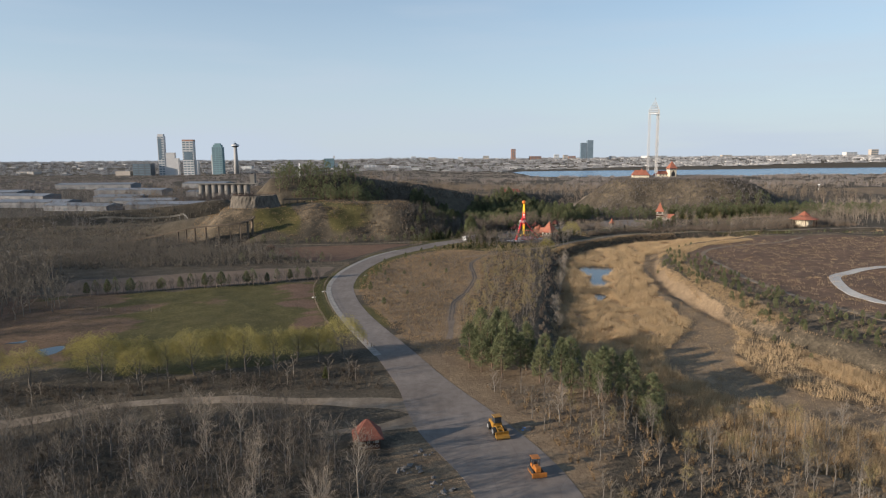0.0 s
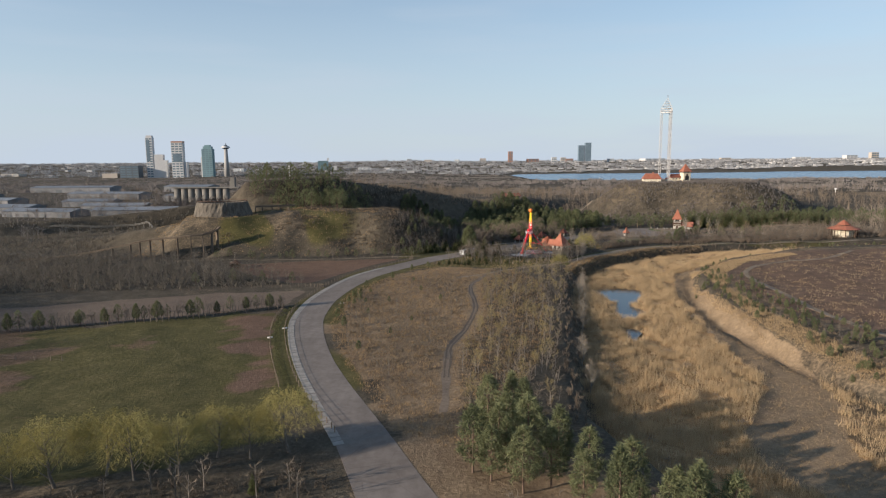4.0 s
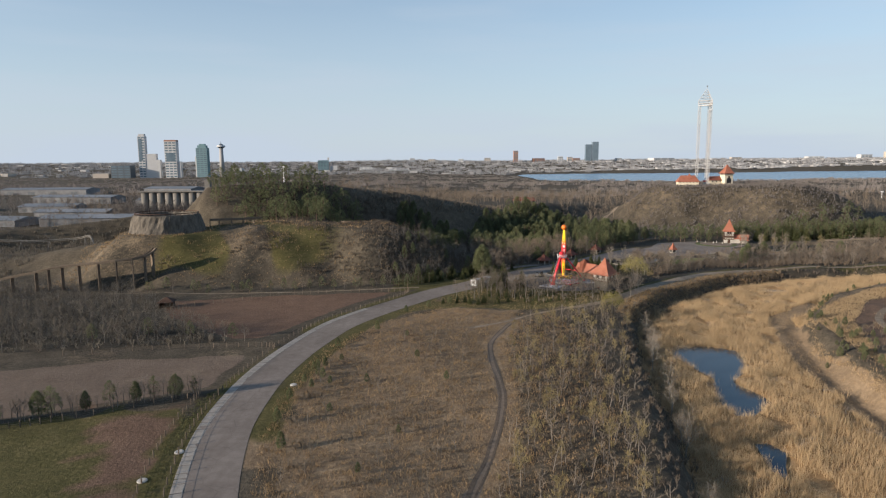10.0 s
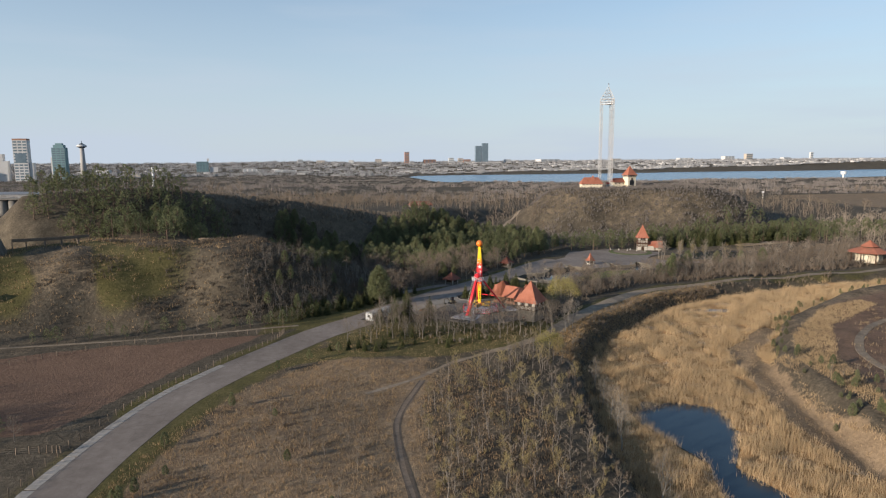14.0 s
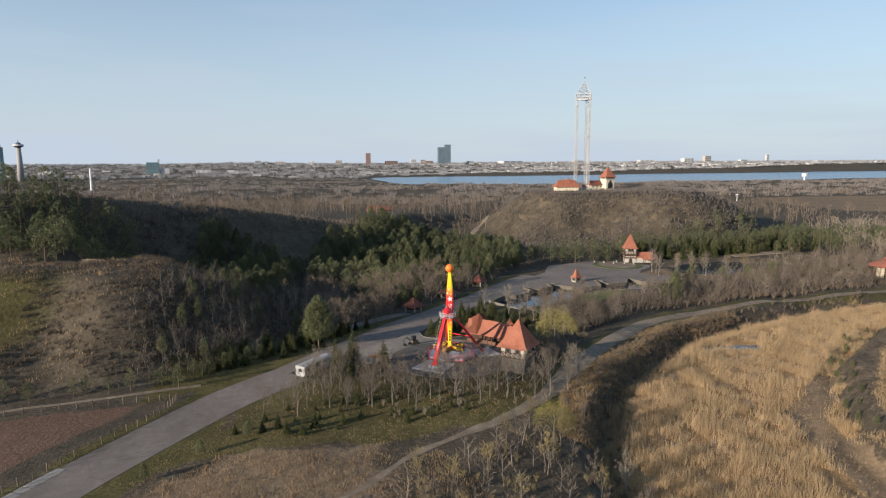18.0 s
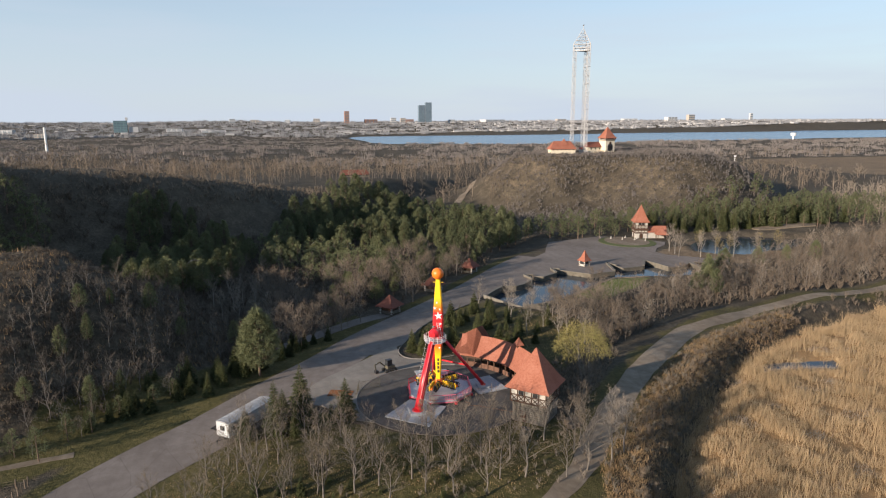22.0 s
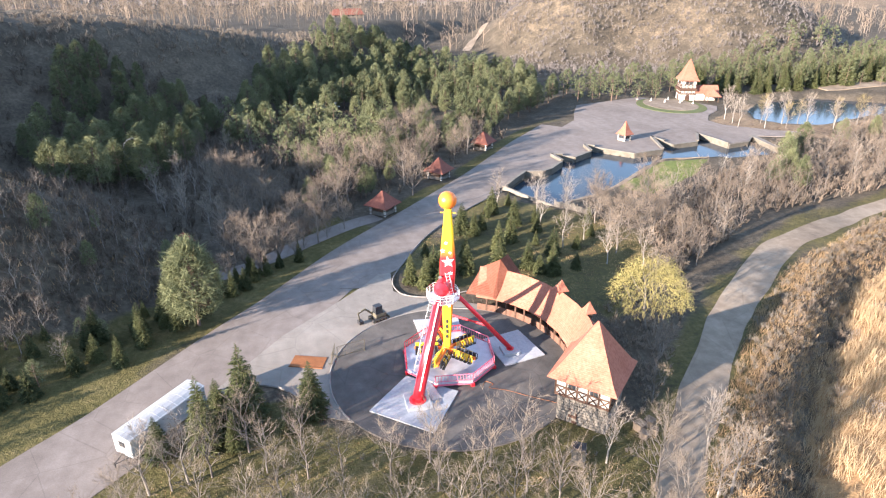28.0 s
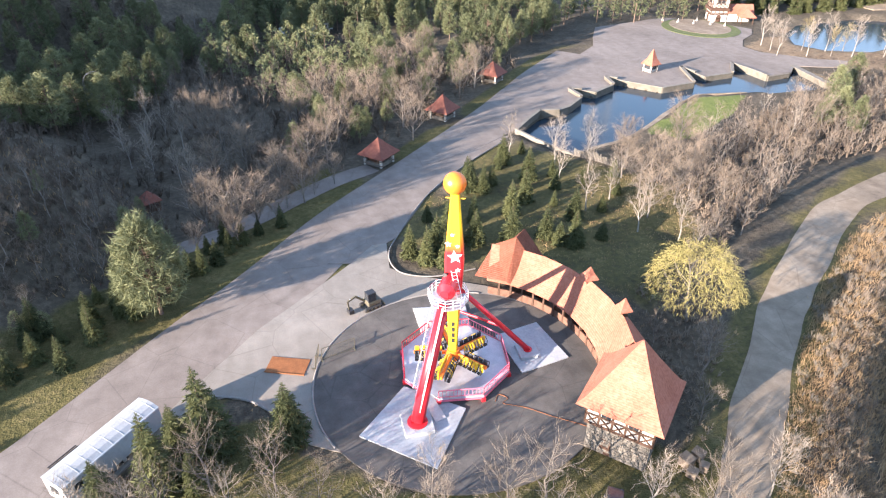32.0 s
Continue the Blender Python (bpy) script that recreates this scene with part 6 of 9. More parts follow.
for k in range(9):
    p_ = s0.lerp(s1, k / 8.5)
    rod(lad, p_ - Vector((0.25, 0, 0)), p_ + Vector((0.25, 0, 0)), 0.03, n=4)
part("access_ladder", lad, white_paint, deck)

# the swinging arm with its ball
ARM = loc(55.2, 426.4, 0)
wing = Vector((0.93, -0.37, 0)).normalized()
thin = Vector((0.37, 0.93, 0)).normalized()


def arm_piece(bm, rows):
    rings = []
    for z, w, d in rows:
        c = Vector((ARM.x, ARM.y, z - GZR))
        rings.append([bm.verts.new(c + wing * sx * w / 2 + thin * sy * d / 2) for sx, sy in ((-0.75, -1), (0.75, -1), (1, -0.7), (1, 0.7), (0.75, 1), (-0.75, 1), (-1, 0.7), (-1, -0.7))])
    for a, b_ in zip(rings[:-1], rings[1:]):
        for i in range(8):
            bm.faces.new((a[i], a[(i + 1) % 8], b_[(i + 1) % 8], b_[i]))
    bm.faces.new(rings[0][::-1])
    bm.faces.new(rings[-1])
    return bm


arm_mat = arm_paint()
arm = part("swing_arm", arm_piece(B(), [(3.4, 0.9, 0.8), (8, 1.25, 1.0), (12.6, 1.75, 1.3), (15.6, 2.05, 1.4), (17.5, 1.85, 1.25), (24.0, 0.82, 0.7)]), arm_mat, ride, "arm painted red, orange and yellow")
bm = B()
bmesh.ops.create_uvsphere(bm, u_segments=36, v_segments=24, radius=1.15, matrix=Matrix.Translation(loc(55.05, 426.1, 25.1)))
part("ball", bm, orange_paint, arm, "glossy orange ball", smooth=True)
bm = B()
for s in (-1, 1):
    c = Vector((ARM.x, ARM.y, 23.3 - GZR))
    rod(bm, c, c + wing * 1.0 * s, 0.09, 0.06, 8)
part("lamp_bar", bm, yellow_paint, arm)


def star(cx, cz, r, dy):
    bm = B()
    front, back = [], []
    for k in range(10):
        rad = r if k % 2 == 0 else r * 0.42
        a = radians(90 + 36 * k + 8)
        o = Vector((ARM.x, ARM.y, cz - GZR)) + wing * (cx + rad * math.cos(a)) + Vector((0, 0, rad * math.sin(a)))
        front.append(bm.verts.new(o - thin * (dy + 0.03)))
        back.append(bm.verts.new(o - thin * (dy - 0.12)))
    for k in range(10):
        bm.faces.new((front[k], front[(k + 1) % 10], back[(k + 1) % 10], back[k]))
    c = bm.verts.new(sum((v.co for v in front), Vector()) / 10)
    for k in range(10):
        bm.faces.new((front[k], front[(k + 1) % 10], c))
    return bm


for cx, cz, r, dy in ((0.1, 16.7, 0.85, 0.66), (-0.6, 18.2, 0.36, 0.6), (0.35, 18.0, 0.26, 0.62), (-0.2, 19.3, 0.26, 0.55), (0.5, 15.1, 0.3, 0.7), (0.1, 11.4, 0.55, 0.6), (-0.35, 12.4, 0.3, 0.64), (0.3, 10.1, 0.28, 0.56)):
    part("star", star(cx, cz, r, dy), white_paint, arm, "white painted star")
for k, zz in enumerate((5.2, 6.0, 6.8, 7.6)):
    c = Vector((ARM.x, ARM.y, zz - GZR)) - thin * 0.53
    part("lettering_bar", box(B(), -0.16, 0.16, -0.03, 0.05, -0.28, 0.28, 0, Matrix.Translation(c) @ wing.to_track_quat("X", "Z").to_matrix().to_4x4()), black_paint, arm)

# the turning cross with its seats
HUB = Vector((ARM.x, ARM.y, 3.0 - GZR))
hub = part("hub", rod(B(), HUB - Vector((0, 0, 0.6)), HUB + Vector((0, 0, 0.5)), 1.0, 0.7, 20), orange_paint, ride)
for az in (22, -50, -122, 166, 94):
    d = Vector((math.cos(radians(az)), math.sin(radians(az)), 0))
    sd = Vector((-d.y, d.x, 0))
    spoke = part("spoke", box(B(), 0.5, 4.6, -0.16, 0.16, -0.2, 0.18, 0.03, Matrix.Translation(HUB) @ Matrix.Rotation(radians(az), 4, "Z")), orange_paint, ride)
    for k in range(5):
        for s in (-1, 1):
            o = Matrix.Translation(HUB) @ Matrix.Rotation(radians(az), 4, "Z") @ Matrix.Translation((1.55 + 0.66 * k, 0.42 * s, -0.28))
            seat = part("seat", box(B(), -0.26, 0.26, -0.05 + 0.22 * s, 0.32 * s + 0.22 * s if s > 0 else 0.05 + 0.22 * s, -0.3, -0.12, 0.03, o) if s > 0 else box(B(), -0.26, 0.26, -0.54, -0.17, -0.3, -0.12, 0.03, o), black_paint, spoke)
            part("seat_back", box(B(), -0.27, 0.27, -0.1, 0.1, -0.25, 0.85, 0.06, o), yellow_paint if s < 0 else black_paint, seat)
            bm = B()
            for q in (-0.2, 0.2):
                rod(bm, o @ Vector((q, 0.1 * s, 0.85)), o @ Vector((q, 0.5 * s, 0.45)), 0.05, n=6)
                rod(bm, o @ Vector((q, 0.5 * s, 0.45)), o @ Vector((q, 0.48 * s, -0.02)), 0.05, n=6)
            part("restraint", bm, black_paint if (k + s) % 2 else yellow_paint, seat)

# stage and fence
SC = Vector((55.6 - OX, 427.2 - OY, 0))
octo = [(SC.x + 6.6 * math.cos(radians(22.5 + 45 * k - 8)), SC.y + 6.6 * math.sin(radians(22.5 + 45 * k - 8))) for k in range(8)]
stage = part("stage", prism(B(), octo, 0.55, 0.85), stage_metal, ride, "grey steel boarding stage")
part("skirt", prism(B(), [(SC.x + (x - SC.x) * 1.02, SC.y + (y - SC.y) * 1.02) for x, y in octo], 0.35, 0.56), pink_paint, stage)
for k in range(8):
    part("stage_leg", box(B(), octo[k][0] - 0.25, octo[k][0] + 0.25, octo[k][1] - 0.25, octo[k][1] + 0.25, 0.0, 0.5, 0.03), red_paint, stage)
for k in range(3):
    x = SC.x - 3.2 + 3.2 * k
    part("deck_joint", box(B(), x - 0.03, x + 0.03, SC.y - 5.4, SC.y + 5.4, 0.84, 0.856, 0, Matrix.Translation(SC) @ Matrix.Rotation(radians(-24), 4, "Z") @ Matrix.Translation(-SC)), steel, stage)
for k, ((ax, ay), (bx, by)) in enumerate(zip(octo, octo[1:] + octo[:1])):
    if k == 4:
        continue
    bm = B()
    rod(bm, (ax, ay, 1.95), (bx, by, 1.95), 0.07, n=6)
    rod(bm, (ax, ay, 1.0), (bx, by, 1.0), 0.05, n=6)
    for j in range(13):
        f = j / 12
        rod(bm, (ax + (bx - ax) * f, ay + (by - ay) * f, 0.85), (ax + (bx - ax) * f, ay + (by - ay) * f, 1.95), 0.07 if j in (0, 12) else 0.03, n=5)
    part("stage_fence", bm, pink_paint if k in (5, 6, 7, 0) else red_paint, stage, "red barrier fence of the stage")
bm = B()
w0, w1 = loc(51.9, 419.0, 0.4), Vector((octo[4][0] * 0.5 + octo[5][0] * 0.5, octo[4][1] * 0.5 + octo[5][1] * 0.5, 0.85))
d = (w1 - w0)
box(bm, 0, d.length, -0.65, 0.65, -0.05, 0.05, 0, Matrix.Translation(w0) @ d.to_track_quat("X", "Z").to_matrix().to_4x4())
part("ramp", bm, steel, stage)

# ---------------------------------------------------------------- timbered buildings
def roof_material():
    m, n, b = mat_nodes("orange_shingles", 0.88, 0, 0.25)
    f = sums(n, "ADD", sums(n, "MULTIPLY", noise_at(n, 0.25, 3), 0.4), sums(n, "MULTIPLY", noise_at(n, 3.0, 4), 0.6))
    col = ramp(n, f, [(0.32, (0.228, 0.077, 0.046)), (0.5, (0.306, 0.114, 0.071)), (0.68, (0.375, 0.157, 0.106))])
    w = N(n, "ShaderNodeTexWave", Scale=1.0, Distortion=0.6)
    w.bands_direction = "Z"
    n.links.new(coords(n, 1.6), w.inputs["Vector"])
    col = blend(n, 0.35, col, ramp(n, w.outputs["Fac"], [(0.0, (0.72, 0.72, 0.72)), (0.25, (1.05, 1.05, 1.05))]), "MULTIPLY")
    n.links.new(col, b.inputs["Base Color"])
    bump(n, b, w.outputs["Fac"], 0.4, 0.05)
    return m


tiles = roof_material()
old_tiles = plain("weathered_shingles", (0.135, 0.048, 0.034), (0.225, 0.085, 0.058), 2.0, 0.9, bumps=0.3)
render_white = plain("white_render", (0.35, 0.325, 0.285), (0.47, 0.44, 0.39), 0.8, 0.9)
cream = plain("cream_render", (0.55, 0.48, 0.36), (0.70, 0.62, 0.48), 0.8, 0.9)
timber = plain("dark_timber", (0.045, 0.025, 0.018), (0.10, 0.055, 0.035), 2.0, 0.8)
stone = plain("grey_stone", (0.10, 0.088, 0.073), (0.19, 0.168, 0.14), 0.9, 0.95, bumps=0.4, rnd=0.12)
glass_dark = plain("dark_glass", (0.02, 0.022, 0.025), (0.05, 0.055, 0.06), 0.5, 0.1, spec=0.6)


def bell_roof(rows, n=4, turn=45.0, thick=0.12):
    """A roof that flares at the eaves; rows of radius to the corner and height."""
    bm = B()
    rings = []
    for r, z in rows:
        rings.append([bm.verts.new((r * math.cos(radians(turn + 360 * k / n)), r * math.sin(radians(turn + 360 * k / n)), z)) for k in range(n)])
    for a, b_ in zip(rings[:-1], rings[1:]):
        for i in range(n):
            bm.faces.new((a[i], a[(i + 1) % n], b_[(i + 1) % n], b_[i]))
    bm.faces.new(rings[-1])
    r, z = rows[0]
    low = [bm.verts.new((v.co.x * 0.985, v.co.y * 0.985, z - thick)) for v in rings[0]]
    for i in range(n):
        bm.faces.new((low[i], low[(i + 1) % n], rings[0][(i + 1) % n], rings[0][i]))
    bm.faces.new(low[::-1])
    bmesh.ops.recalc_face_normals(bm, faces=bm.faces[:])
    return bm


def beam(a, b_, w=0.2, t=0.1):
    a, b_ = Vector(a), Vector(b_)
    return box(B(), 0, (b_ - a).length, -t / 2, t / 2, -w / 2, w / 2, 0, Matrix.Translation(a) @ (b_ - a).to_track_quat("X", "Z").to_matrix().to_4x4())


def timber_face(parent, m, width, z0, z1, bays, windows=(), brace="X", wall=0.0):
    """Half-timber frame on one wall face: m brings x along the wall and -y outwards."""
    def bm_at(a, b_, w=0.2):
        bm = beam((a[0], -0.05 - wall, a[1]), (b_[0], -0.05 - wall, b_[1]), w)
        bmesh.ops.transform(bm, matrix=m, verts=bm.verts[:])
        return bm
    zm = z0 + (z1 - z0) * 0.42
    for z, w in ((z0, 0.26), (zm, 0.18), (z1, 0.26)):
        part("beam", bm_at((-width / 2, z), (width / 2, z), w), timber, parent)
    for k in range(bays + 1):
        x = -width / 2 + width * k / bays
        part("post", bm_at((x, z0), (x, z1), 0.2), timber, parent)
    for k in range(bays):
        xa, xb = -width / 2 + width * k / bays, -width / 2 + width * (k + 1) / bays
        if brace == "X":
            part("brace", bm_at((xa, z0), (xb, zm), 0.13), timber, parent)
            part("brace", bm_at((xb, z0), (xa, zm), 0.13), timber, parent)
        if k in windows:
            w = box(B(), xa + 0.22, xb - 0.22, -0.08 - wall, 0.02, zm + 0.14, z1 - 0.18, 0)
            bmesh.ops.transform(w, matrix=m, verts=w.verts[:])
            win = part("window", w, glass_dark, parent)
            f = beam(((xa + xb) / 2, -0.1 - wall, zm + 0.14), ((xa + xb) / 2, -0.1 - wall, z1 - 0.18), 0.09, 0.06)
            bmesh.ops.transform(f, matrix=m, verts=f.verts[:])
            part("mullion", f, timber, win)


def face_at(k, half, turn=0.0):
    """The frame of wall k of a square house."""
    return Matrix.Rotation(radians(turn + 90 * k), 4, "Z") @ Matrix.Translation((0, -half, 0))


# the tall tower house by the ride
house = thing("tower_house", "half-timbered tower house with a steep orange hipped roof", "house", pose(70.0, 412.3, 0.1, 0, 0, 45))
hw = 3.4
part("stone_base", box(B(), -hw + 0.25, hw - 0.25, -hw + 0.25, hw - 0.25, -0.5, 3.7, 0.08), stone, house, "grey stone ground floor")
body = part("upper_wall", box(B(), -hw, hw, -hw, hw, 3.7, 7.0), render_white, house, "white rendered upper floor")
for k in range(4):
    timber_face(body, face_at(k, hw), 2 * hw, 3.85, 6.85, 5, (1, 3))
STONE = bpy.data.meshes.new("stone_block")
sb = box(B(), -0.5, 0.5, -0.06, 0.06, -0.5, 0.5, 0.03)
sb.to_mesh(STONE)
sb.free()
STONE.materials.append(stone)
rw = np.random.default_rng(23)
base_ = [o for o in house.children if o.name.startswith("stone_base")][0]
for k in (0, 3):
    for row in range(9):
        x0 = -hw + 0.3
        while x0 < hw - 0.4:
            w_ = min(rw.uniform(0.45, 0.95), hw - 0.27 - x0)
            part_mesh("stone_block", STONE, base_, "", face_at(k, hw - 0.25) @ Matrix.Translation((x0 + w_ / 2, -0.03 - rw.uniform(0, 0.035), 0.2 + 0.40 * row)) @ Matrix.Diagonal((w_ - 0.04, 1, 0.37, 1)))
            x0 += w_
part("roof", bell_roof([(6.15, 6.55), (5.2, 7.25), (4.1, 8.5), (2.1, 10.9), (0.12, 13.4)]), tiles, house)
part("door", box(B(), -hw + 0.15, -hw + 0.27, 0.4, 1.6, 0.0, 2.1), timber, house)
part("notice", box(B(), 0.6, 1.3, -hw + 0.14, -hw + 0.26, 1.6, 2.1), black_paint, house)

# the long curved queue hall round the yard
hall = thing("queue_hall", "long curved open hall with an orange shingle roof", "building", pose(56, 425.5, 0.15))
A0, A1, SEG = -19.0, 62.0, 7


def polar(r, a, z):
    return Vector((r * math.cos(radians(a)), r * math.sin(radians(a)), z))


for k in range(SEG):
    a, b_ = A0 + (A1 - A0) * k / SEG, A0 + (A1 - A0) * (k + 1) / SEG
    bm = B()
    prof = [(15.9, 2.75), (16.9, 3.75), (19.0, 6.6), (21.2, 3.75), (22.2, 2.85)]
    ra, rb = [bm.verts.new(polar(r, a, z)) for r, z in prof], [bm.verts.new(polar(r, b_, z)) for r, z in prof]
    la, lb = [bm.verts.new(polar(r, a, z - 0.18)) for r, z in prof], [bm.verts.new(polar(r, b_, z - 0.18)) for r, z in prof]
    for i in range(4):
        bm.faces.new((ra[i], ra[i + 1], rb[i + 1], rb[i]))
        bm.faces.new((la[i], lb[i], lb[i + 1], la[i + 1]))
    for i in (0, 4):
        bm.faces.new((ra[i], rb[i], lb[i], la[i]))
    for top, low in ((ra, la), (rb, lb)):
        for i in range(4):
            bm.faces.new((top[i], low[i], low[i + 1], top[i + 1]))
    bmesh.ops.recalc_face_normals(bm, faces=bm.faces[:])
    part("roof", bm, tiles, hall)
    for r in (16.6, 21.4):
        for f in (0.0, 0.5):
            p_ = polar(r, a + (b_ - a) * f, 0)
            part("post", box(B(), -0.14, 0.14, -0.14, 0.14, -0.1, 3.3, 0, Matrix.Translation(p_) @ Matrix.Rotation(radians(a), 4, "Z")), timber, hall)
    w0, w1 = polar(16.65, a, 0.55), polar(16.65, b_, 0.55)
    part("low_wall", box(B(), 0, (w1 - w0).length - 0.1, -0.08, 0.08, -0.6, 0.55, 0, Matrix.Translation(w0) @ (w1 - w0).to_track_quat("X", "Z").to_matrix().to_4x4()), plain("brown_boards", (0.09, 0.045, 0.03), (0.17, 0.09, 0.06), 1.5) if k == 0 else bpy.data.materials["brown_boards"], hall)
    q0, q1 = polar(21.4, a, 1.4), polar(21.4, b_, 1.4)
    part("back_wall", box(B(), 0, (q1 - q0).length, -0.1, 0.1, -1.4, 1.6, 0, Matrix.Translation(q0) @ (q1 - q0).to_track_quat("X", "Z").to_matrix().to_4x4()), timber, hall)
# its cross gable and lanterns
bm = B()
g0, ridge_z = 52.0, 8.3
crown_pt = polar(19.0, g0, ridge_z)
nrm = Vector((-math.sin(radians(g0)), math.cos(radians(g0)), 0))
vs = {}
for key, co in (("i", polar(15.8, g0, 3.05)), ("c", crown_pt), ("o", polar(22.8, g0, 7.6)), ("cl", polar(19.0, g0, 6.4) + nrm * 3.1), ("cr", polar(19.0, g0, 6.4) - nrm * 1.5), ("ol", polar(22.8, g0, 3.3) + nrm * 3.4), ("or", polar(22.8, g0, 3.3) - nrm * 3.4), ("il", polar(15.8, g0, 2.75) + nrm * 4.6), ("ir", polar(15.8, g0, 2.7) - nrm * 0.5)):
    vs[key] = bm.verts.new(co)
for f in (("i", "il", "cl", "c"), ("ir", "i", "c", "cr"), ("c", "cl", "ol", "o"), ("cr", "c", "o", "or"), ("o", "ol", "or")):
    bm.faces.new([vs[k] for k in f])
bmesh.ops.solidify(bm, geom=bm.faces[:], thickness=0.12)
part("cross_gable", bm, tiles, hall, "orange cross gable")
for a, r, s in ((18.0, 19.2, 1.0), (-3.0, 19.4, 0.9)):
    o = polar(r, a, 6.2)
    lan = part("lantern", box(B(), o.x - 0.5 * s, o.x + 0.5 * s, o.y - 0.5 * s, o.y + 0.5 * s, 5.9, 6.95, 0.03), timber, hall)
    bm = bell_roof([(1.25 * s, 6.9), (0.7 * s, 7.5), (0.05, 8.4)])
    bmesh.ops.translate(bm, vec=(o.x, o.y, 0), verts=bm.verts[:])
    part("lantern_roof", bm, tiles, lan)


# ticket kiosks with flared roofs
def kiosk(x, y, rz, size, roof_mat, label, group, peak=5.2, name="kiosk", wall_mat=render_white):
    z = float(height(x, y)) + 0.12
    ob = thing(name, label, "kiosk", pose(x, y, z, 0, 0, rz), group)
    h = 1.25 * size
    part("counter", box(B(), -h, h, -h, h, -0.3, 0.75, 0.04), stone if size > 1.5 else wall_mat, ob)
    # a solid dark block stands in for the shaded inside of the open booth
    part("shade_core", box(B(), -h * 0.8, h * 0.8, -h * 0.8, h * 0.8, 0.75, 2.3), timber if size > 1.5 else glass_dark, ob)
    for sx in (-1, 1):
        for sy in (-1, 1):
            post = part("corner_post", box(B(), sx * h - 0.22, sx * h + 0.22, sy * h - 0.22, sy * h + 0.22, -0.3, 2.35, 0.04), wall_mat, ob)
            for zz in (0.35, 1.3):
                part("trim_board", box(B(), sx * h - 0.27, sx * h + 0.27, sy * h - 0.27, sy * h + 0.27, zz, zz + 0.14), timber, post)
    part("roof", bell_roof([(2.75 * size, 2.2), (2.2 * size, 2.75), (1.35 * size, 3.7), (0.06, peak)]), roof_mat, ob)
    return ob


kiosk(56.8, 490.2, 44, 1.6, old_tiles, "open ticket kiosk with a red shingle roof beside the road", "roadside kiosks", 5.4)
kiosk(75.8, 513.0, 44, 1.6, old_tiles, "red-roofed kiosk with a roof vent beside the road", "roadside kiosks", 5.6)
kiosk(96.5, 538.5, 44, 1.6, old_tiles, "red-roofed kiosk under bare trees", "roadside kiosks", 5.4)
kiosk(143.5, 535.5, 20, 1.05, tiles, "small white kiosk with a pointed orange roof on the pond terrace", "pond kiosks", 6.4)
kiosk(284.5, 590.5, 20, 1.15, tiles, "small white kiosk with a pointed orange roof by the lagoon", "pond kiosks", 6.2)
part("roof_vent", box(B(), -0.25, 0.25, 0.5, 0.9, 3.6, 4.6), timber, [o for o in scene.objects if o.get("label", "").startswith("red-roofed kiosk with a roof vent")][0])

# timbered hut by the lower road
hut = thing("timbered_hut", "small half-timbered hut with a red hipped roof", "hut", pose(-14.7, 117.2, float(height(-14.7, 117.2)), 0, 0, 12))
core = part("wall", box(B(), -2.1, 2.1, -2.1, 2.1, -0.3, 2.5), render_white, hut)
for k in range(4):
    timber_face(core, face_at(k, 2.1), 4.2, 0.15, 2.4, 4, (1, 2))
part("roof", bell_roof([(4.1, 2.15), (3.2, 2.75), (1.6, 4.2), (0.5, 5.1), (0.05, 5.3)]), old_tiles, hut)

# tower house on the plaza
castle = thing("gate_tower", "white timbered tower with a tall pointed orange roof", "tower", pose(202.6, 591, float(height(202.6, 591)), 0, 0, -18))
tw = part("tower_wall", box(B(), -3.0, 3.0, -3.0, 3.0, -1.0, 8.9, 0.05), render_white, castle)
for k in range(4):
    part("balcony", box(B(), -3.5, 3.5, -3.6, -3.0, 4.0, 5.0, 0.03, Matrix.Rotation(radians(90 * k), 4, "Z")), timber, tw)
for k in range(4):
    timber_face(tw, face_at(k, 3.0), 6.0, 5.0, 8.5, 4, (1, 2))
    timber_face(tw, face_at(k, 3.0), 6.0, 2.6, 4.0, 4, (), "X")
    bm = B()
    box(bm, -0.9, 0.9, -3.1, -2.9, 0, 1.6)
    rod(bm, (0, -3.1, 1.6), (0, -2.9, 1.6), 0.9, n=20)
    bmesh.ops.transform(bm, matrix=Matrix.Rotation(radians(90 * k), 4, "Z"), verts=bm.verts[:])
    part("archway", bm, timber, tw)
part("roof", bell_roof([(5.6, 8.2), (4.6, 9.1), (3.1, 11.4), (0.08, 16.6)]), tiles, castle)
wing_ = part("annex_wall", box(B(), 3.1, 12.0, -2.6, 2.6, -1.0, 3.4), render_white, castle)
bm = B()
prof = [(-3.4, 3.1), (0, 6.0), (3.4, 3.1)]
va, vb = [bm.verts.new((3.0, y, z)) for y, z in prof], [bm.verts.new((12.8, y, z)) for y, z in prof]
for i in range(2):
    bm.faces.new((va[i], vb[i], vb[i + 1], va[i + 1]))
bm.faces.new(va[::-1])
bm.faces.new(vb)
bm.faces.new((va[0], va[2], vb[2], vb[0]))
bmesh.ops.recalc_face_normals(bm, faces=bm.faces[:])
part("annex_roof", bm, tiles, castle)
bm = bell_roof([(4.2, 2.6), (2.8, 3.6), (0.2, 5.2)])
bmesh.ops.translate(bm, vec=(9.5, -4.5, 0), verts=bm.verts[:])
porch = part("porch_roof", bm, tiles, castle)
for sx, sy in ((7.4, -6.6), (11.6, -6.6), (7.4, -2.7), (11.6, -2.7)):
    part("porch_post", box(B(), sx - 0.12, sx + 0.12, sy - 0.12, sy + 0.12, -0.5, 2.8), timber, porch)
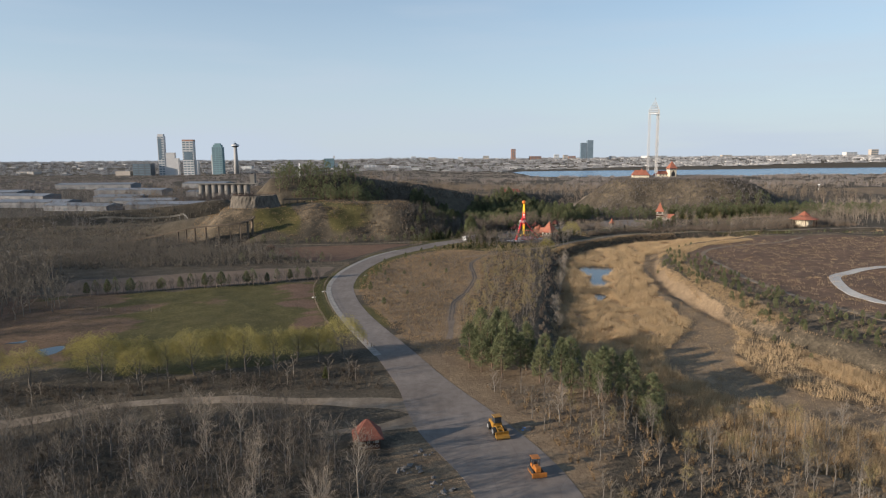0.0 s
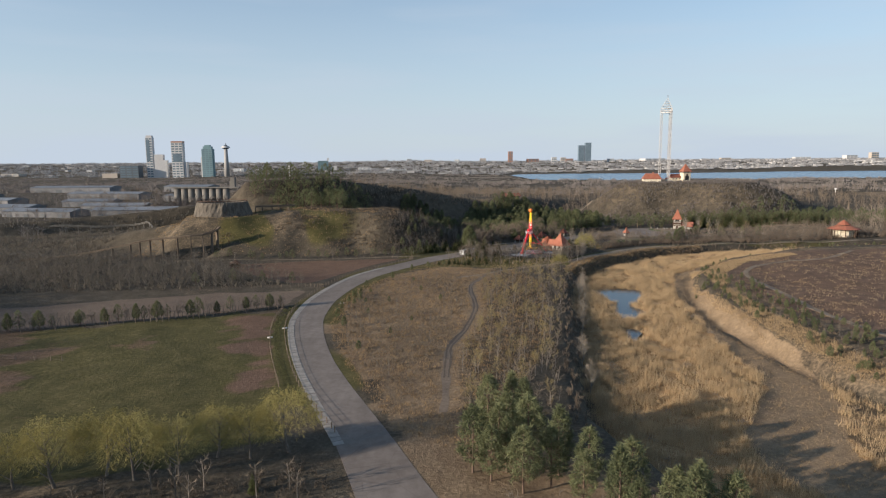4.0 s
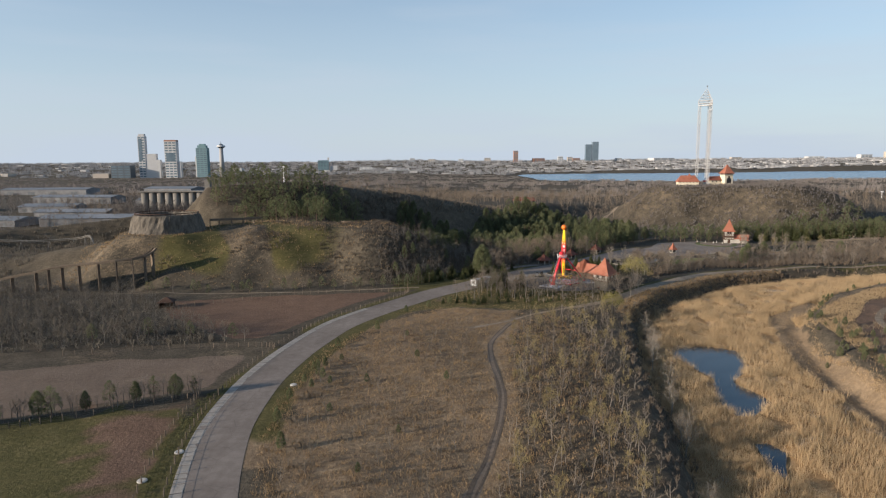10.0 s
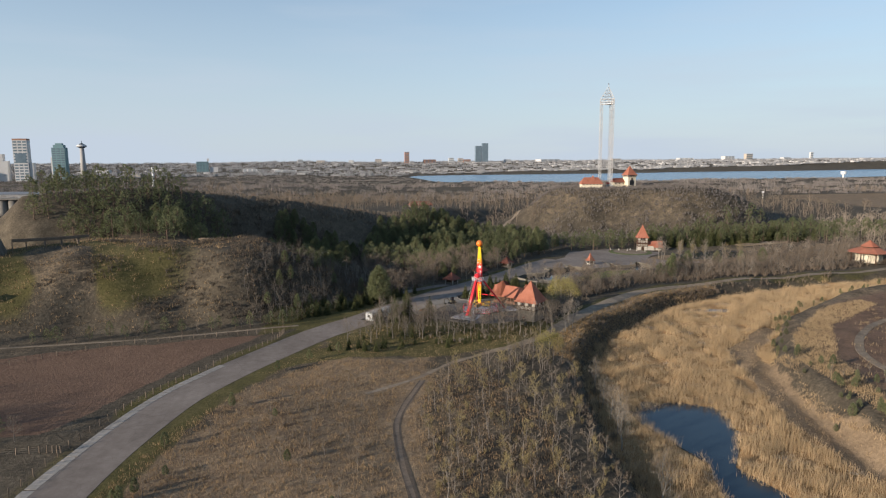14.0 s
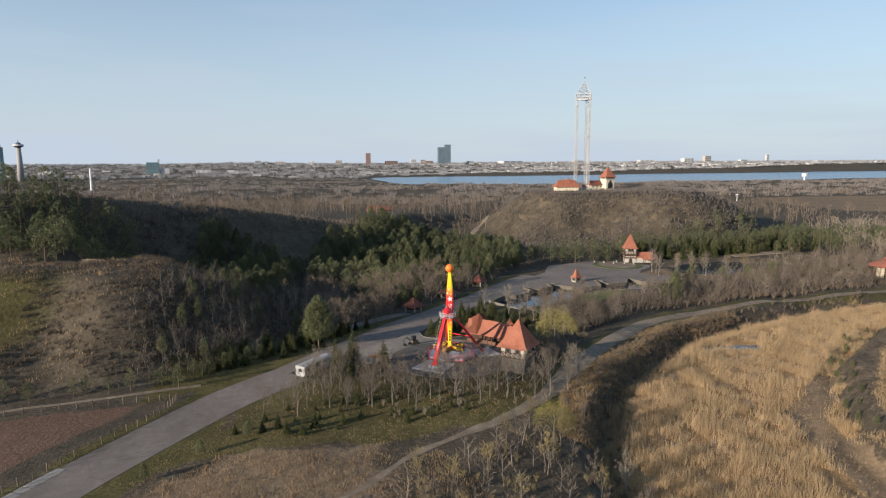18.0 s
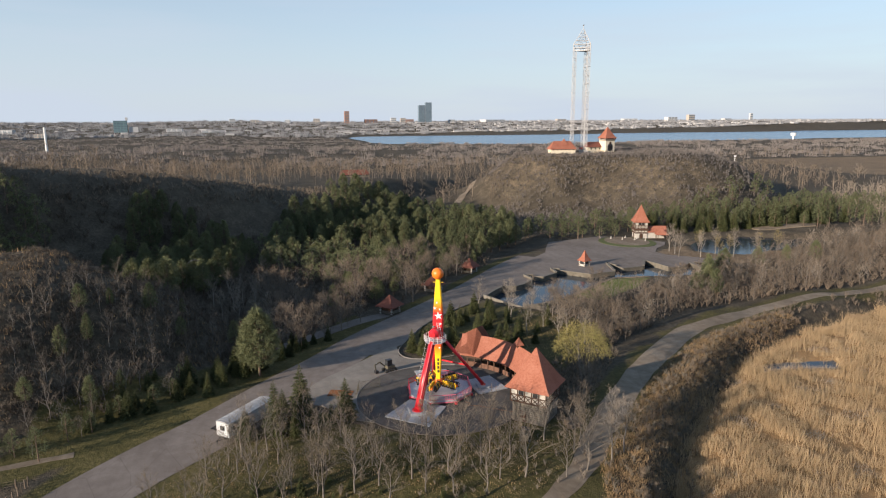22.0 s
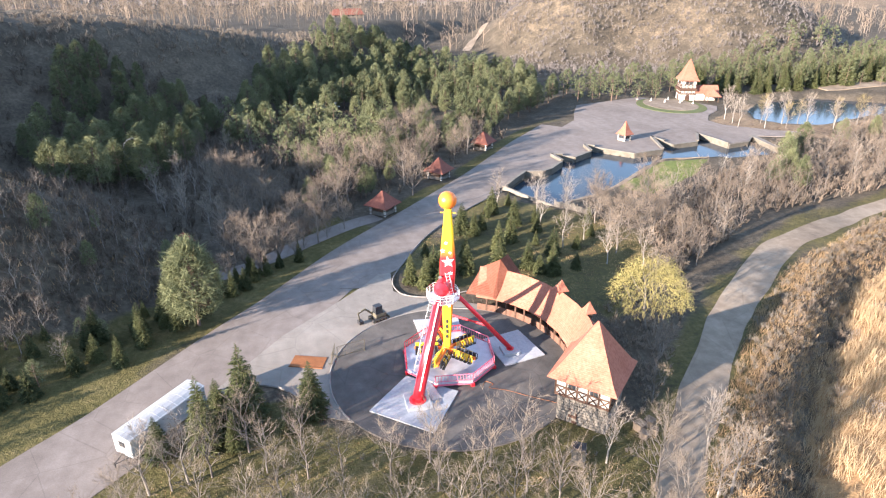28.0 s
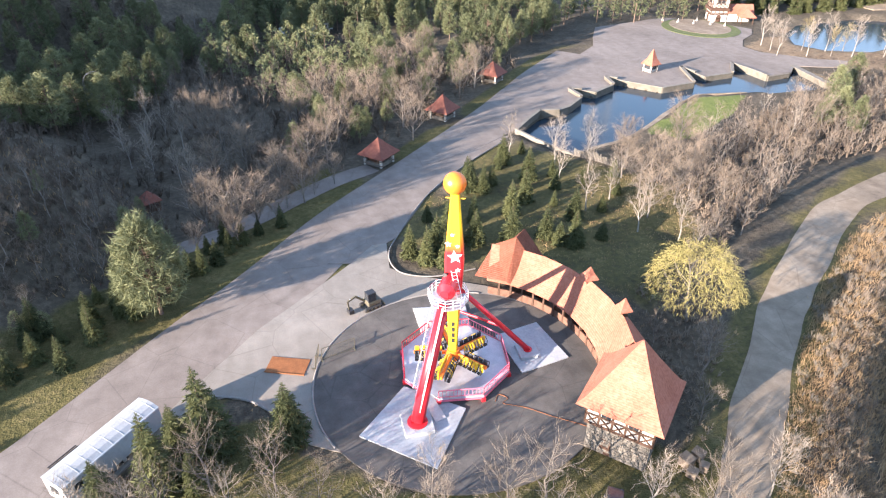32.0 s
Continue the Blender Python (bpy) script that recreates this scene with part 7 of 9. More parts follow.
lay("castle_lawn", round_plan(189, 580, 13, 15, 36), 0.28, 0.3, plain("lawn", (0.06, 0.075, 0.025), (0.12, 0.13, 0.045), 1.0), "round lawn border before the tower", "lawn", 6)
lay("castle_court", round_plan(190, 582, 10, 12.5, 36), 0.34, 0.3, gravel, "round pale court before the tower", "pavement", 6)
for i, (x, y) in enumerate(((186, 590), (190, 586), (195, 583), (198, 586), (182, 594), (194, 590), (199, 580))):
    zz = float(height(x, y)) + 0.3
    sc = thing("stone_statue", "white stone ornament on the round court", "statue", pose(x, y, zz, 0, 0, 40 * i), "white stone ornaments")
    bm = box(B(), -0.4, 0.4, -0.35, 0.35, 0, 0.4, 0.05)
    rod(bm, (0, 0, 0.35), (0.08, 0.04, 0.95), 0.26, 0.15, 9)
    rod(bm, (0.08, 0.04, 0.9), (0.1, 0.0, 1.4), 0.14, 0.06, 8)
    part("stone", bm, render_white, sc)

# round-roofed pavilion beyond the planting bed
pav = thing("pavilion", "open pavilion with a tiered orange roof", "pavilion", pose(283, 496, 1.0))
part("roof", bell_roof([(10.5, 4.2), (8.0, 5.2), (4.6, 6.6)], 8, 22.5), tiles, pav)
part("upper_roof", bell_roof([(4.4, 7.2), (3.0, 8.2), (0.1, 10.4)], 8, 22.5), tiles, pav)
part("clerestory", prism(B(), round_plan(0, 0, 3.6, 3.6, 8), 6.3, 7.3), timber, pav)
part("inner_room", prism(B(), round_plan(0, 0, 6.2, 6.2, 8), -1.2, 4.4), cream, pav)
for k in range(8):
    p_ = polar(8.6, 22.5 + 45 * k, 0)
    part("post", box(B(), p_.x - 0.2, p_.x + 0.2, p_.y - 0.2, p_.y + 0.2, -1.2, 4.7), timber, pav)

# terrace walls round the plaza pond
wall_stone = plain("pale_terrace_stone", (0.095, 0.083, 0.064), (0.165, 0.146, 0.115), 0.7, 0.95, bumps=0.3)


coping_stone = plain("worn_coping", (0.13, 0.116, 0.095), (0.205, 0.185, 0.155), 0.7, 0.95)


def pond_wall(pts, top, low, label, thick=0.5, mat=None):
    ob = thing("terrace_wall", label, "wall", kind="structure")
    for (ax, ay), (bx, by) in zip(pts[:-1], pts[1:]):
        za, zb = float(height(ax, ay)), float(height(bx, by))
        L = math.hypot(bx - ax, by - ay)
        m = Matrix.Translation((ax, ay, 0)) @ Matrix.Rotation(math.atan2(by - ay, bx - ax), 4, "Z")
        w = part("wall_face", box(B(), 0, L, -thick / 2, thick / 2, low, top, 0, m), mat or wall_stone, ob)
        part("coping", box(B(), -0.1, L + 0.1, -thick / 2 - 0.12, thick / 2 + 0.12, top, top + 0.16, 0, m), mat or coping_stone, w)


pond_wall(QUAY[:4], -2.3, -6.2, "stone quay wall beside the road")
pond_wall(QUAY[3:6], -2.45, -6.2, "jutting stone landing of the plaza pond")
pond_wall(QUAY[5:8], -2.0, -6.2, "raised wall in a corner of the pond terrace", 0.7)
pond_wall(QUAY[7:10], -2.6, -6.2, "jutting stone terrace wall of the plaza pond")
pond_wall(QUAY[9:12], -2.15, -6.2, "raised wall in a corner of the pond terrace", 0.7)
pond_wall(QUAY[11:14], -2.75, -6.2, "long stone terrace wall under the pond kiosk")
pond_wall(QUAY[13:16], -2.4, -6.2, "raised wall in a corner of the pond terrace", 0.7)
pond_wall(QUAY[15:18], -2.9, -6.2, "stepped stone terrace wall at the pond's end")
pond_wall(QUAY[17:21], -2.55, -6.2, "raised wall in a corner of the pond terrace", 0.7)
pond_wall(QUAY[20:23], -3.0, -6.2, "stepped stone terrace wall at the pond's end")
pond_wall([(187.4, 529.8), (186.2, 519.6), (184.9, 509.5)], -2.95, -6.2, "rough sloping stone wall closing the pond", 1.6)
# pale lip between water and lawn
tagged(strip("pond_lip", [(101, 485.5), (111, 489.6), (117.5, 493.4), (133.4, 505.8), (144, 513), (158, 511.4)], [1.0, 1.2, 1.3, 1.4, 1.3, 0.8], gravel, 0.05, 60, 0.5, 4, seed=23), "pale stony lip between pond and lawn", "path", kind="structure")
pond_wall([(89.3, 499.5), (91.8, 493), (96.2, 483.6)], -1.45, -3.8, "low pale wall along the spruce lawn", 0.3, coping_stone)

lay("lagoon_dock", [(268, 584), (300, 580), (312, 592), (300, 602), (270, 600)], 0.35, 1.2, gravel, "pale flat dock beside the lagoon", "pavement", 8)
# stake fence that carries on the pale wall
stakes = thing("stake_fence", "row of grey wooden stakes along the pond lawn", "fence")
rf = np.random.default_rng(77)
for k in range(30):
    f = k / 29
    x, y = 96.3 + 5.4 * f, 483.2 - 8.0 * f
    zz = float(height(x, y))
    part("stake", box(B(), x - 0.09, x + 0.09, y - 0.09, y + 0.09, zz - 0.3, zz + rf.uniform(1.2, 1.9)), stone, stakes)
# small hidden hut in the valley
vh = thing("valley_hut", "small hut with a dark orange roof among valley trees", "hut", pose(15, 479, float(height(15, 479)), 0, 0, 30))
part("wall", box(B(), -1.3, 1.3, -1.2, 1.2, -0.5, 2.0), timber, vh)
part("roof", bell_roof([(2.3, 1.9), (1.6, 2.4), (0.1, 3.6)]), old_tiles, vh)

# ---------------------------------------------------------------- the drop tower and its hilltop
lattice_white = paint("tower_white", (0.47, 0.455, 0.44))
HT = 31.2
tower = thing("drop_tower", "very tall white lattice drop tower on a hilltop", "tower", pose(245.8, 746.5, HT))


def lattice(bm, cx, cy, half, z0, z1, step_=2.3, r=0.10):
    c = [(cx + sx * half, cy + sy * half) for sx, sy in ((-1, -1), (1, -1), (1, 1), (-1, 1))]
    for x, y in c:
        rod(bm, (x, y, z0), (x, y, z1), r, n=5)
    k, z = 0, z0
    while z + step_ <= z1 + 0.01:
        for i in range(4):
            a, b_ = c[i], c[(i + 1) % 4]
            lo, hi = (a, b_) if (k + i) % 2 else (b_, a)
            rod(bm, (*lo, z), (*hi, z + step_), r * 0.55, n=4, caps=False)
            rod(bm, (*a, z), (*b_, z), r * 0.5, n=4, caps=False)
        k, z = k + 1, z + step_
    return bm


MASTS = ((-5.4, 1.6), (4.4, 3.6), (2.6, -4.4))
for cx, cy in MASTS:
    leg = part("mast", lattice(B(), cx, cy, 0.95, 0, 73.0, 2.3, 0.13), lattice_white, tower)
    part("mast_foot", box(B(), cx - 1.8, cx + 1.8, cy - 1.8, cy + 1.8, -2.0, 0.5, 0.1), concrete, leg)
    for z in range(6, 72, 6):
        part("guide_bracket", box(B(), cx - 1.15, cx + 1.15, cy - 1.15, cy + 1.15, z - 0.1, z + 0.1), lattice_white, leg)
bm = B()
tri_ = [(-6.4, 1.9), (5.4, 4.6), (3.3, -5.4)]
for z in (71.2, 73.2, 75.6):
    for (ax, ay), (bx, by) in zip(tri_, tri_[1:] + tri_[:1]):
        rod(bm, (ax, ay, z), (bx, by, z), 0.26, n=6)
for (ax, ay), (bx, by) in zip(tri_, tri_[1:] + tri_[:1]):
    for k in range(5):
        f0, f1 = k / 5, (k + 1) / 5
        z0, z1 = (71.2, 75.6) if k % 2 else (75.6, 71.2)
        rod(bm, (ax + (bx - ax) * f0, ay + (by - ay) * f0, z0), (ax + (bx - ax) * f1, ay + (by - ay) * f1, z1), 0.16, n=4)
for x, y in tri_:
    rod(bm, (x, y, 71.2), (x, y, 75.6), 0.3, n=6)
top = part("crown_frame", bm, lattice_white, tower)
part("crown_deck", prism(B(), [(x * 0.9, y * 0.9) for x, y in tri_], 71.3, 71.7), steel, top)
bm = B()
for x, y in tri_:
    rod(bm, (x, y, 75.6), (x * 0.06, y * 0.06, 86), 0.26, 0.18, n=5)
for z, s_ in ((78.2, 0.76), (80.8, 0.52), (83.4, 0.28)):
    for (ax, ay), (bx, by) in zip(tri_, tri_[1:] + tri_[:1]):
        rod(bm, (ax * s_, ay * s_, z), (bx * s_, by * s_, z), 0.14, n=4)
        rod(bm, (ax * s_, ay * s_, z), (bx * (s_ + 0.24), by * (s_ + 0.24), z - 2.6), 0.12, n=4)
rod(bm, (0, 0, 86), (0, 0, 88.6), 0.18, n=6)
part("spire", bm, lattice_white, top)
bm = B()
bmesh.ops.create_uvsphere(bm, u_segments=10, v_segments=8, radius=0.5, matrix=Matrix.Translation((0, 0, 88.6)))
part("finial", bm, timber, top)
for cx, cy in MASTS[:2]:
    part("seat_ring", box(B(), cx - 2.0, cx + 2.0, cy - 2.0, cy + 2.0, 1.0, 2.6, 0.15), paint("ride_red", (0.45, 0.05, 0.03)), tower)


def gabled(ob, x0, x1, y0, y1, zw, zr, roof_mat, wall_mat, hip=0.0):
    w = part("wall", box(B(), x0, x1, y0, y1, -1.5, zw), wall_mat, ob)
    e = 0.9
    bm = B()
    ym = (y0 + y1) / 2
    a = [bm.verts.new(c) for c in ((x0 - e, y0 - e, zw - 0.3), (x1 + e, y0 - e, zw - 0.3), (x1 + e, y1 + e, zw - 0.3), (x0 - e, y1 + e, zw - 0.3))]
    r = [bm.verts.new((x0 - e + hip, ym, zr)), bm.verts.new((x1 + e - hip, ym, zr))]
    for f in ((a[0], a[1], r[1], r[0]), (a[2], a[3], r[0], r[1]), (a[3], a[0], r[0]), (a[1], a[2], r[1]), (a[3], a[2], a[1], a[0])):
        bm.faces.new(f)
    part("roof", bm, roof_mat, ob)
    n = max(2, int((x1 - x0) / 3))
    for k in range(n):
        x = x0 + (x1 - x0) * (k + 0.5) / n
        part("window", box(B(), x - 0.5, x + 0.5, y0 - 0.05, y0 + 0.1, 1.0, 2.3), glass_dark, w)
    return w


hall2 = thing("hilltop_hall", "long hall with an orange hipped roof on the hilltop", "building", pose(231, 744, HT, 0, 0, -8))
gabled(hall2, -9.5, 8.5, -5, 4, 1.9, 7.4, tiles, cream, 3.6)
bm = bell_roof([(4.2, 4.6), (2.0, 6.8), (0.1, 9.2)])
bmesh.ops.translate(bm, vec=(1.0, -0.5, 0), verts=bm.verts[:])
part("roof_turret", bm, tiles, hall2)
hall3 = thing("hilltop_shed", "low orange-roofed shed at the tower's foot", "building", pose(256, 745, HT, 0, 0, 6))
gabled(hall3, -5, 6, -3, 3, 3.0, 6.5, old_tiles, cream, 1.5)
gate = thing("gatehouse", "cream gatehouse tower with a pointed orange roof", "tower", pose(266, 742, HT, 0, 0, 8))
gw = part("wall", box(B(), -4, 4, -4, 4, -1.5, 9.5, 0.05), cream, gate)
part("gallery", box(B(), -4.3, 4.3, -4.3, 4.3, 7.6, 9.6), render_white, gw)
for k in range(4):
    timber_face(gw, face_at(k, 4.3), 8.6, 7.7, 9.4, 5, (1, 2, 3), "")
bm = B()
box(bm, -2.2, 2.2, -4.12, -3.9, 0, 3.2)
rod(bm, (0, -4.12, 3.2), (0, -3.9, 3.2), 2.2, n=20)
part("archway", bm, black_paint, gw)
part("clock_panel", rod(B(), (0, -4.14, 5.9), (0, -3.95, 5.9), 0.9, n=20), timber, gw)
part("roof", bell_roof([(7.4, 9.2), (5.6, 10.6), (3.0, 13.6), (0.1, 17.4)]), tiles, gate)
lay("hilltop_yard", round_plan(255, 742, 42, 20, 40), 0.15, 0.5, gravel, "bare pale yard on the hilltop", "pavement", 12)

# ---------------------------------------------------------------- stone ring on the green hill, wooden trestles
fort_stone = plain("rough_rock_face", (0.05, 0.043, 0.036), (0.165, 0.142, 0.115), 0.5, 0.95, bumps=0.6, fine=6, squash=(1, 1, 0.25))
fort = thing("stone_ring_wall", "round battered rock wall like a small fort on the hill", "wall", pose(-134.5, 461.5, float(height(-134, 461)) - 1.0))
FB = 20.0 - (float(height(-134, 461)) - 1.0)
rg = np.random.default_rng(12)
n_ = 72
rows_ = []
for z, r in ((FB - 6.0, 18.6), (FB, 18.2), (FB + 3, 17.2), (FB + 6.3, 16.2), (FB + 9.3, 15.4), (FB + 9.5, 14.2), (FB + 5.5, 13.8)):
    rows_.append([(r + rg.normal(0, 0.35 if 0 < z - FB < 9 else 0.15), z + rg.normal(0, 0.12)) for _ in range(n_)])
V_ = np.array([[(rr * math.cos(6.2832 * k / n_), rr * 0.92 * math.sin(6.2832 * k / n_), zz) for k, (rr, zz) in enumerate(row)] for row in rows_])
k_ = np.arange(n_)
T_ = np.concatenate([np.concatenate([np.stack([i * n_ + k_, i * n_ + (k_ + 1) % n_, (i + 1) * n_ + (k_ + 1) % n_], 1), np.stack([i * n_ + k_, (i + 1) * n_ + (k_ + 1) % n_, (i + 1) * n_ + k_], 1)]) for i in range(len(rows_) - 1)])
part_mesh("rock_wall", mesh_of("rock_wall", V_, T_, [fort_stone]), fort)
bm = B()
for k in range(40):
    a, b_ = radians(9 * k), radians(9 * k + 9)
    rod(bm, (14.8 * math.cos(a), 13.6 * math.sin(a), FB + 10.2), (14.8 * math.cos(b_), 13.6 * math.sin(b_), FB + 10.2), 0.18, n=5)
    rod(bm, (14.8 * math.cos(a), 13.6 * math.sin(a), FB + 9.0), (14.8 * math.cos(a), 13.6 * math.sin(a), FB + 10.3), 0.14, n=5)
part("top_rail", bm, timber, fort)
wood_old = plain("weathered_timber", (0.10, 0.075, 0.055), (0.20, 0.155, 0.115), 1.2, 0.95)


def trestle(pts, bay, label, up=1.0, width=2.4, rails=True):
    """A wooden track on posts that follows a line of places with heights."""
    ob = thing("trestle_track", label, "trestle", kind="")
    L = spline(pts, max(6, int(sum(math.dist(a, b_) for a, b_ in zip(pts[:-1], pts[1:])) / bay)))
    for a, b_ in zip(L[:-1], L[1:]):
        a, b_ = Vector(a), Vector(b_)
        m = Matrix.Translation(a) @ (b_ - a).to_track_quat("X", "Z").to_matrix().to_4x4()
        part("deck", box(B(), -0.05, (b_ - a).length + 0.05, -width / 2, width / 2, -0.35, 0.0, 0, m), wood_old, ob)
        if rails:
            for s in (-1, 1):
                part("rail", box(B(), -0.05, (b_ - a).length + 0.05, s * width / 2 - 0.08, s * width / 2 + 0.08, 0.0, up, 0, m), wood_old, ob)
        g_ = float(height(a.x, a.y))
        if a.z - g_ > 0.7:
            part("trestle_post", box(B(), -0.16, 0.16, -width / 2, width / 2, g_ - a.z - 0.5, -0.3, 0, Matrix.Translation(a) @ Matrix.Rotation(math.atan2((b_ - a).y, (b_ - a).x), 4, "Z")), wood_old, ob)
    return ob


trestle([(-232, 411, 0.7), (-206, 413, 2.4), (-187, 414, 5.8), (-173, 415, 8.5), (-166, 415.5, 10.2), (-158.5, 416.5, 11.2), (-148, 417, 11.9), (-138.5, 418, 13), (-131, 420.5, 13.4), (-127, 424, 15.3), (-125.5, 426, 17.2)], 7.5, "long wooden coaster trestle climbing the hill", 0.5)
trestle([(-116, 468, 25.5), (-104, 474, 25.3), (-94, 482, 25.2)], 6, "short wooden walkway from the stone ring", 0.7, 1.6)
trestle([(-52, 486, 22.6), (-42, 481, 22.2), (-33, 477, 21.8), (-24, 474, 21.0), (-16, 474, 19.8)], 4.5, "wooden track low over the hill's shoulder", 0.35, 1.6)
loop = thing("coaster_loop", "thin pale steel coaster loop among pines", "coaster", pose(-1, 528, float(height(-1, 528)) + 5.0))
loop_steel = plain("dull_loop_steel", (0.13, 0.13, 0.13), (0.2, 0.2, 0.2), 1.0, 0.7)
for o in (-0.5, 0.5):
    bm = B()
    for k in range(28):
        a, b_ = radians(360 * k / 28), radians(360 * (k + 1) / 28)
        rod(bm, (2.5 * math.cos(a), o + 0.02 * k, 3 + 2.8 * math.sin(a)), (2.5 * math.cos(b_), o + 0.02 * k, 3 + 2.8 * math.sin(b_)), 0.045, n=5)
    part("loop_rail", bm, loop_steel, loop)
for s in (-3, 3):
    part("loop_post", rod(B(), (s, 0, -6), (s * 0.84, 0, 3.0), 0.12, n=6), loop_steel, loop)

# ---------------------------------------------------------------- silos and works on the plain
silo_wall = plain("silo_concrete", (0.13, 0.12, 0.105), (0.21, 0.195, 0.175), 0.08, 0.9)
silos = thing("silo_row", "row of round concrete silos under a flat deck", "silo", pose(-264, 770, 7))
for k in range(8):
    x = -23.5 + 7.7 * k
    part("silo", rod(B(), (x, 0, -6), (x, 0, 18.4), 3.5, n=16), silo_wall, silos, smooth=True)
part("deck", box(B(), -28, 46, -4.6, 4.6, 18.4, 19.6), silo_wall, silos)
part("headhouse", box(B(), 36, 41, -3, 3, 19.6, 30), silo_wall, silos)
shed_roof = plain("pale_metal_roof", (0.13, 0.14, 0.15), (0.24, 0.25, 0.265), 0.03, 0.6, 0.2)
shed_wall = plain("shed_wall", (0.13, 0.13, 0.135), (0.24, 0.24, 0.245), 0.05, 0.9)
rs = np.random.default_rng(31)
for i, (x, y, w, d, h) in enumerate(((-300, 700, 80, 26, 7), (-395, 705, 80, 26, 6), (-350, 760, 70, 20, 6), (-480, 760, 90, 30, 7), (-420, 840, 60, 26, 6), (-560, 860, 90, 30, 7), (-330, 900, 50, 22, 6), (-620, 700, 90, 40, 8), (-700, 960, 150, 50, 10), (-470, 980, 110, 30, 8), (-760, 760, 80, 40, 8), (-900, 1100, 160, 60, 9), (-640, 1200, 140, 40, 9), (-420, 1160, 80, 40, 8))):
    sh = thing("industrial_shed", "long low industrial shed with a pale metal roof", "shed", pose(x, y, float(height(x, y)), 0, 0, rs.uniform(-14, 4)), "industrial sheds")
    part("wall", box(B(), -w / 2, w / 2, -d / 2, d / 2, -3, h), shed_wall, sh)
    bm = B()
    vv = [bm.verts.new(c) for c in ((-w / 2 - 1, -d / 2 - 1, h), (w / 2 + 1, -d / 2 - 1, h), (w / 2 + 1, d / 2 + 1, h), (-w / 2 - 1, d / 2 + 1, h), (-w / 2 - 1, 0, h + 2.6), (w / 2 + 1, 0, h + 2.6))]
    for f in ((0, 1, 5, 4), (2, 3, 4, 5), (3, 0, 4), (1, 2, 5), (3, 2, 1, 0)):
        bm.faces.new([vv[q] for q in f])
    part("roof", bm, shed_roof, sh)
    for k in range(4):
        part("door", box(B(), -w / 2 + w * (k + 0.3) / 4, -w / 2 + w * (k + 0.6) / 4, -d / 2 - 0.15, -d / 2 + 0.1, 0, h * 0.6), plain("shed_door", (0.1, 0.11, 0.12), (0.16, 0.17, 0.18), 0.1) if i == 0 and k == 0 else bpy.data.materials["shed_door"], sh)

# ---------------------------------------------------------------- the skyline
city_mats = {}


def city_mat(key, c):
    if key not in city_mats:
        city_mats[key] = plain("facade_" + key, tuple(v * 0.85 for v in c), c, 0.02, 0.7)
    return city_mats[key]


band_glass = plain("facade_glass", (0.10, 0.14, 0.17), (0.16, 0.21, 0.25), 0.02, 0.2, spec=0.6)


def high_rise(x, y, w, d, h, mat, label, rz=0.0, floors=0, cols=0, name="high_rise", extra=()):
    z = float(height(x, y)) - 2
    ob = thing(name, label, "high-rise", pose(x, y, z, 0, 0, rz), "skyline towers")
    part("body", box(B(), -w / 2, w / 2, -d / 2, d / 2, 0, h, 0), mat, ob)
    for k in range(floors):
        zz = h * (k + 0.6) / (floors + 0.4)
        for c in range(max(1, cols)):
            x0, x1 = -w / 2 + w * (c + 0.12) / max(1, cols), -w / 2 + w * (c + 0.88) / max(1, cols)
            part("window", box(B(), x0, x1, -d / 2 - 0.25, -d / 2 + 0.1, zz, zz + h / (floors + 0.4) * 0.5), band_glass, ob)
    for x0, x1, y0, y1, z0, z1, mt in extra:
        part("block", box(B(), x0, x1, y0, y1, z0, z1), mt, ob)
    return ob


pale, beige, teal, darkb, brick_ = city_mat("pale", (0.55, 0.54, 0.53)), city_mat("beige", (0.46, 0.40, 0.34)), city_mat("teal", (0.16, 0.26, 0.28)), city_mat("dark", (0.10, 0.12, 0.14)), city_mat("brick", (0.34, 0.18, 0.12))
high_rise(-992, 2300, 22, 22, 140, pale, "slim tall pale skyscraper with a rounded top", 6, 16, 2, extra=((-9, 9, -9, 9, 140, 147, pale), (-9, 2, -11.4, -10.8, 60, 132, band_glass), (11, 44, -10, 10, 0, 82, pale), (44, 56, -10, 10, 0, 62, pale)))
high_rise(-896, 2300, 38, 26, 122, pale, "broad high-rise hotel with a brown crown", 4, 14, 3, extra=((-19, 19, -13, 13, 122, 127, brick_), (20, 30, -10, 10, 0, 56, pale), (-14, 14, -13.6, -13, 56, 84, band_glass)))
high_rise(-793, 2300, 36, 26, 98, teal, "green-glass hotel tower with stepped top", 2, 14, 3, extra=((-14, 14, -10, 10, 98, 106, teal), (-9, 9, -7, 7, 106, 111, teal), (-22, -18, -12, 12, 0, 70, pale)))
high_rise(-1052, 2280, 62, 40, 44, darkb, "dark glass block beside the skyscrapers", 4, 5, 3, extra=((-90, -40, -20, 20, 0, 18, beige),))
high_rise(-520, 3000, 46, 30, 46, teal, "green office block on the skyline", 8, 7, 4, extra=((18, 26, -5, 5, 46, 58, pale), (28, 60, -10, 10, 0, 22, pale)))
high_rise(924, 4200, 36, 30, 108, band_glass, "pair of blue glass towers on the skyline", 0, 10, 2, extra=((24, 62, -18, 14, 0, 124, band_glass),))
high_rise(470, 4200, 28, 24, 76, brick_, "brown brick apartment tower", 0, 8, 2)
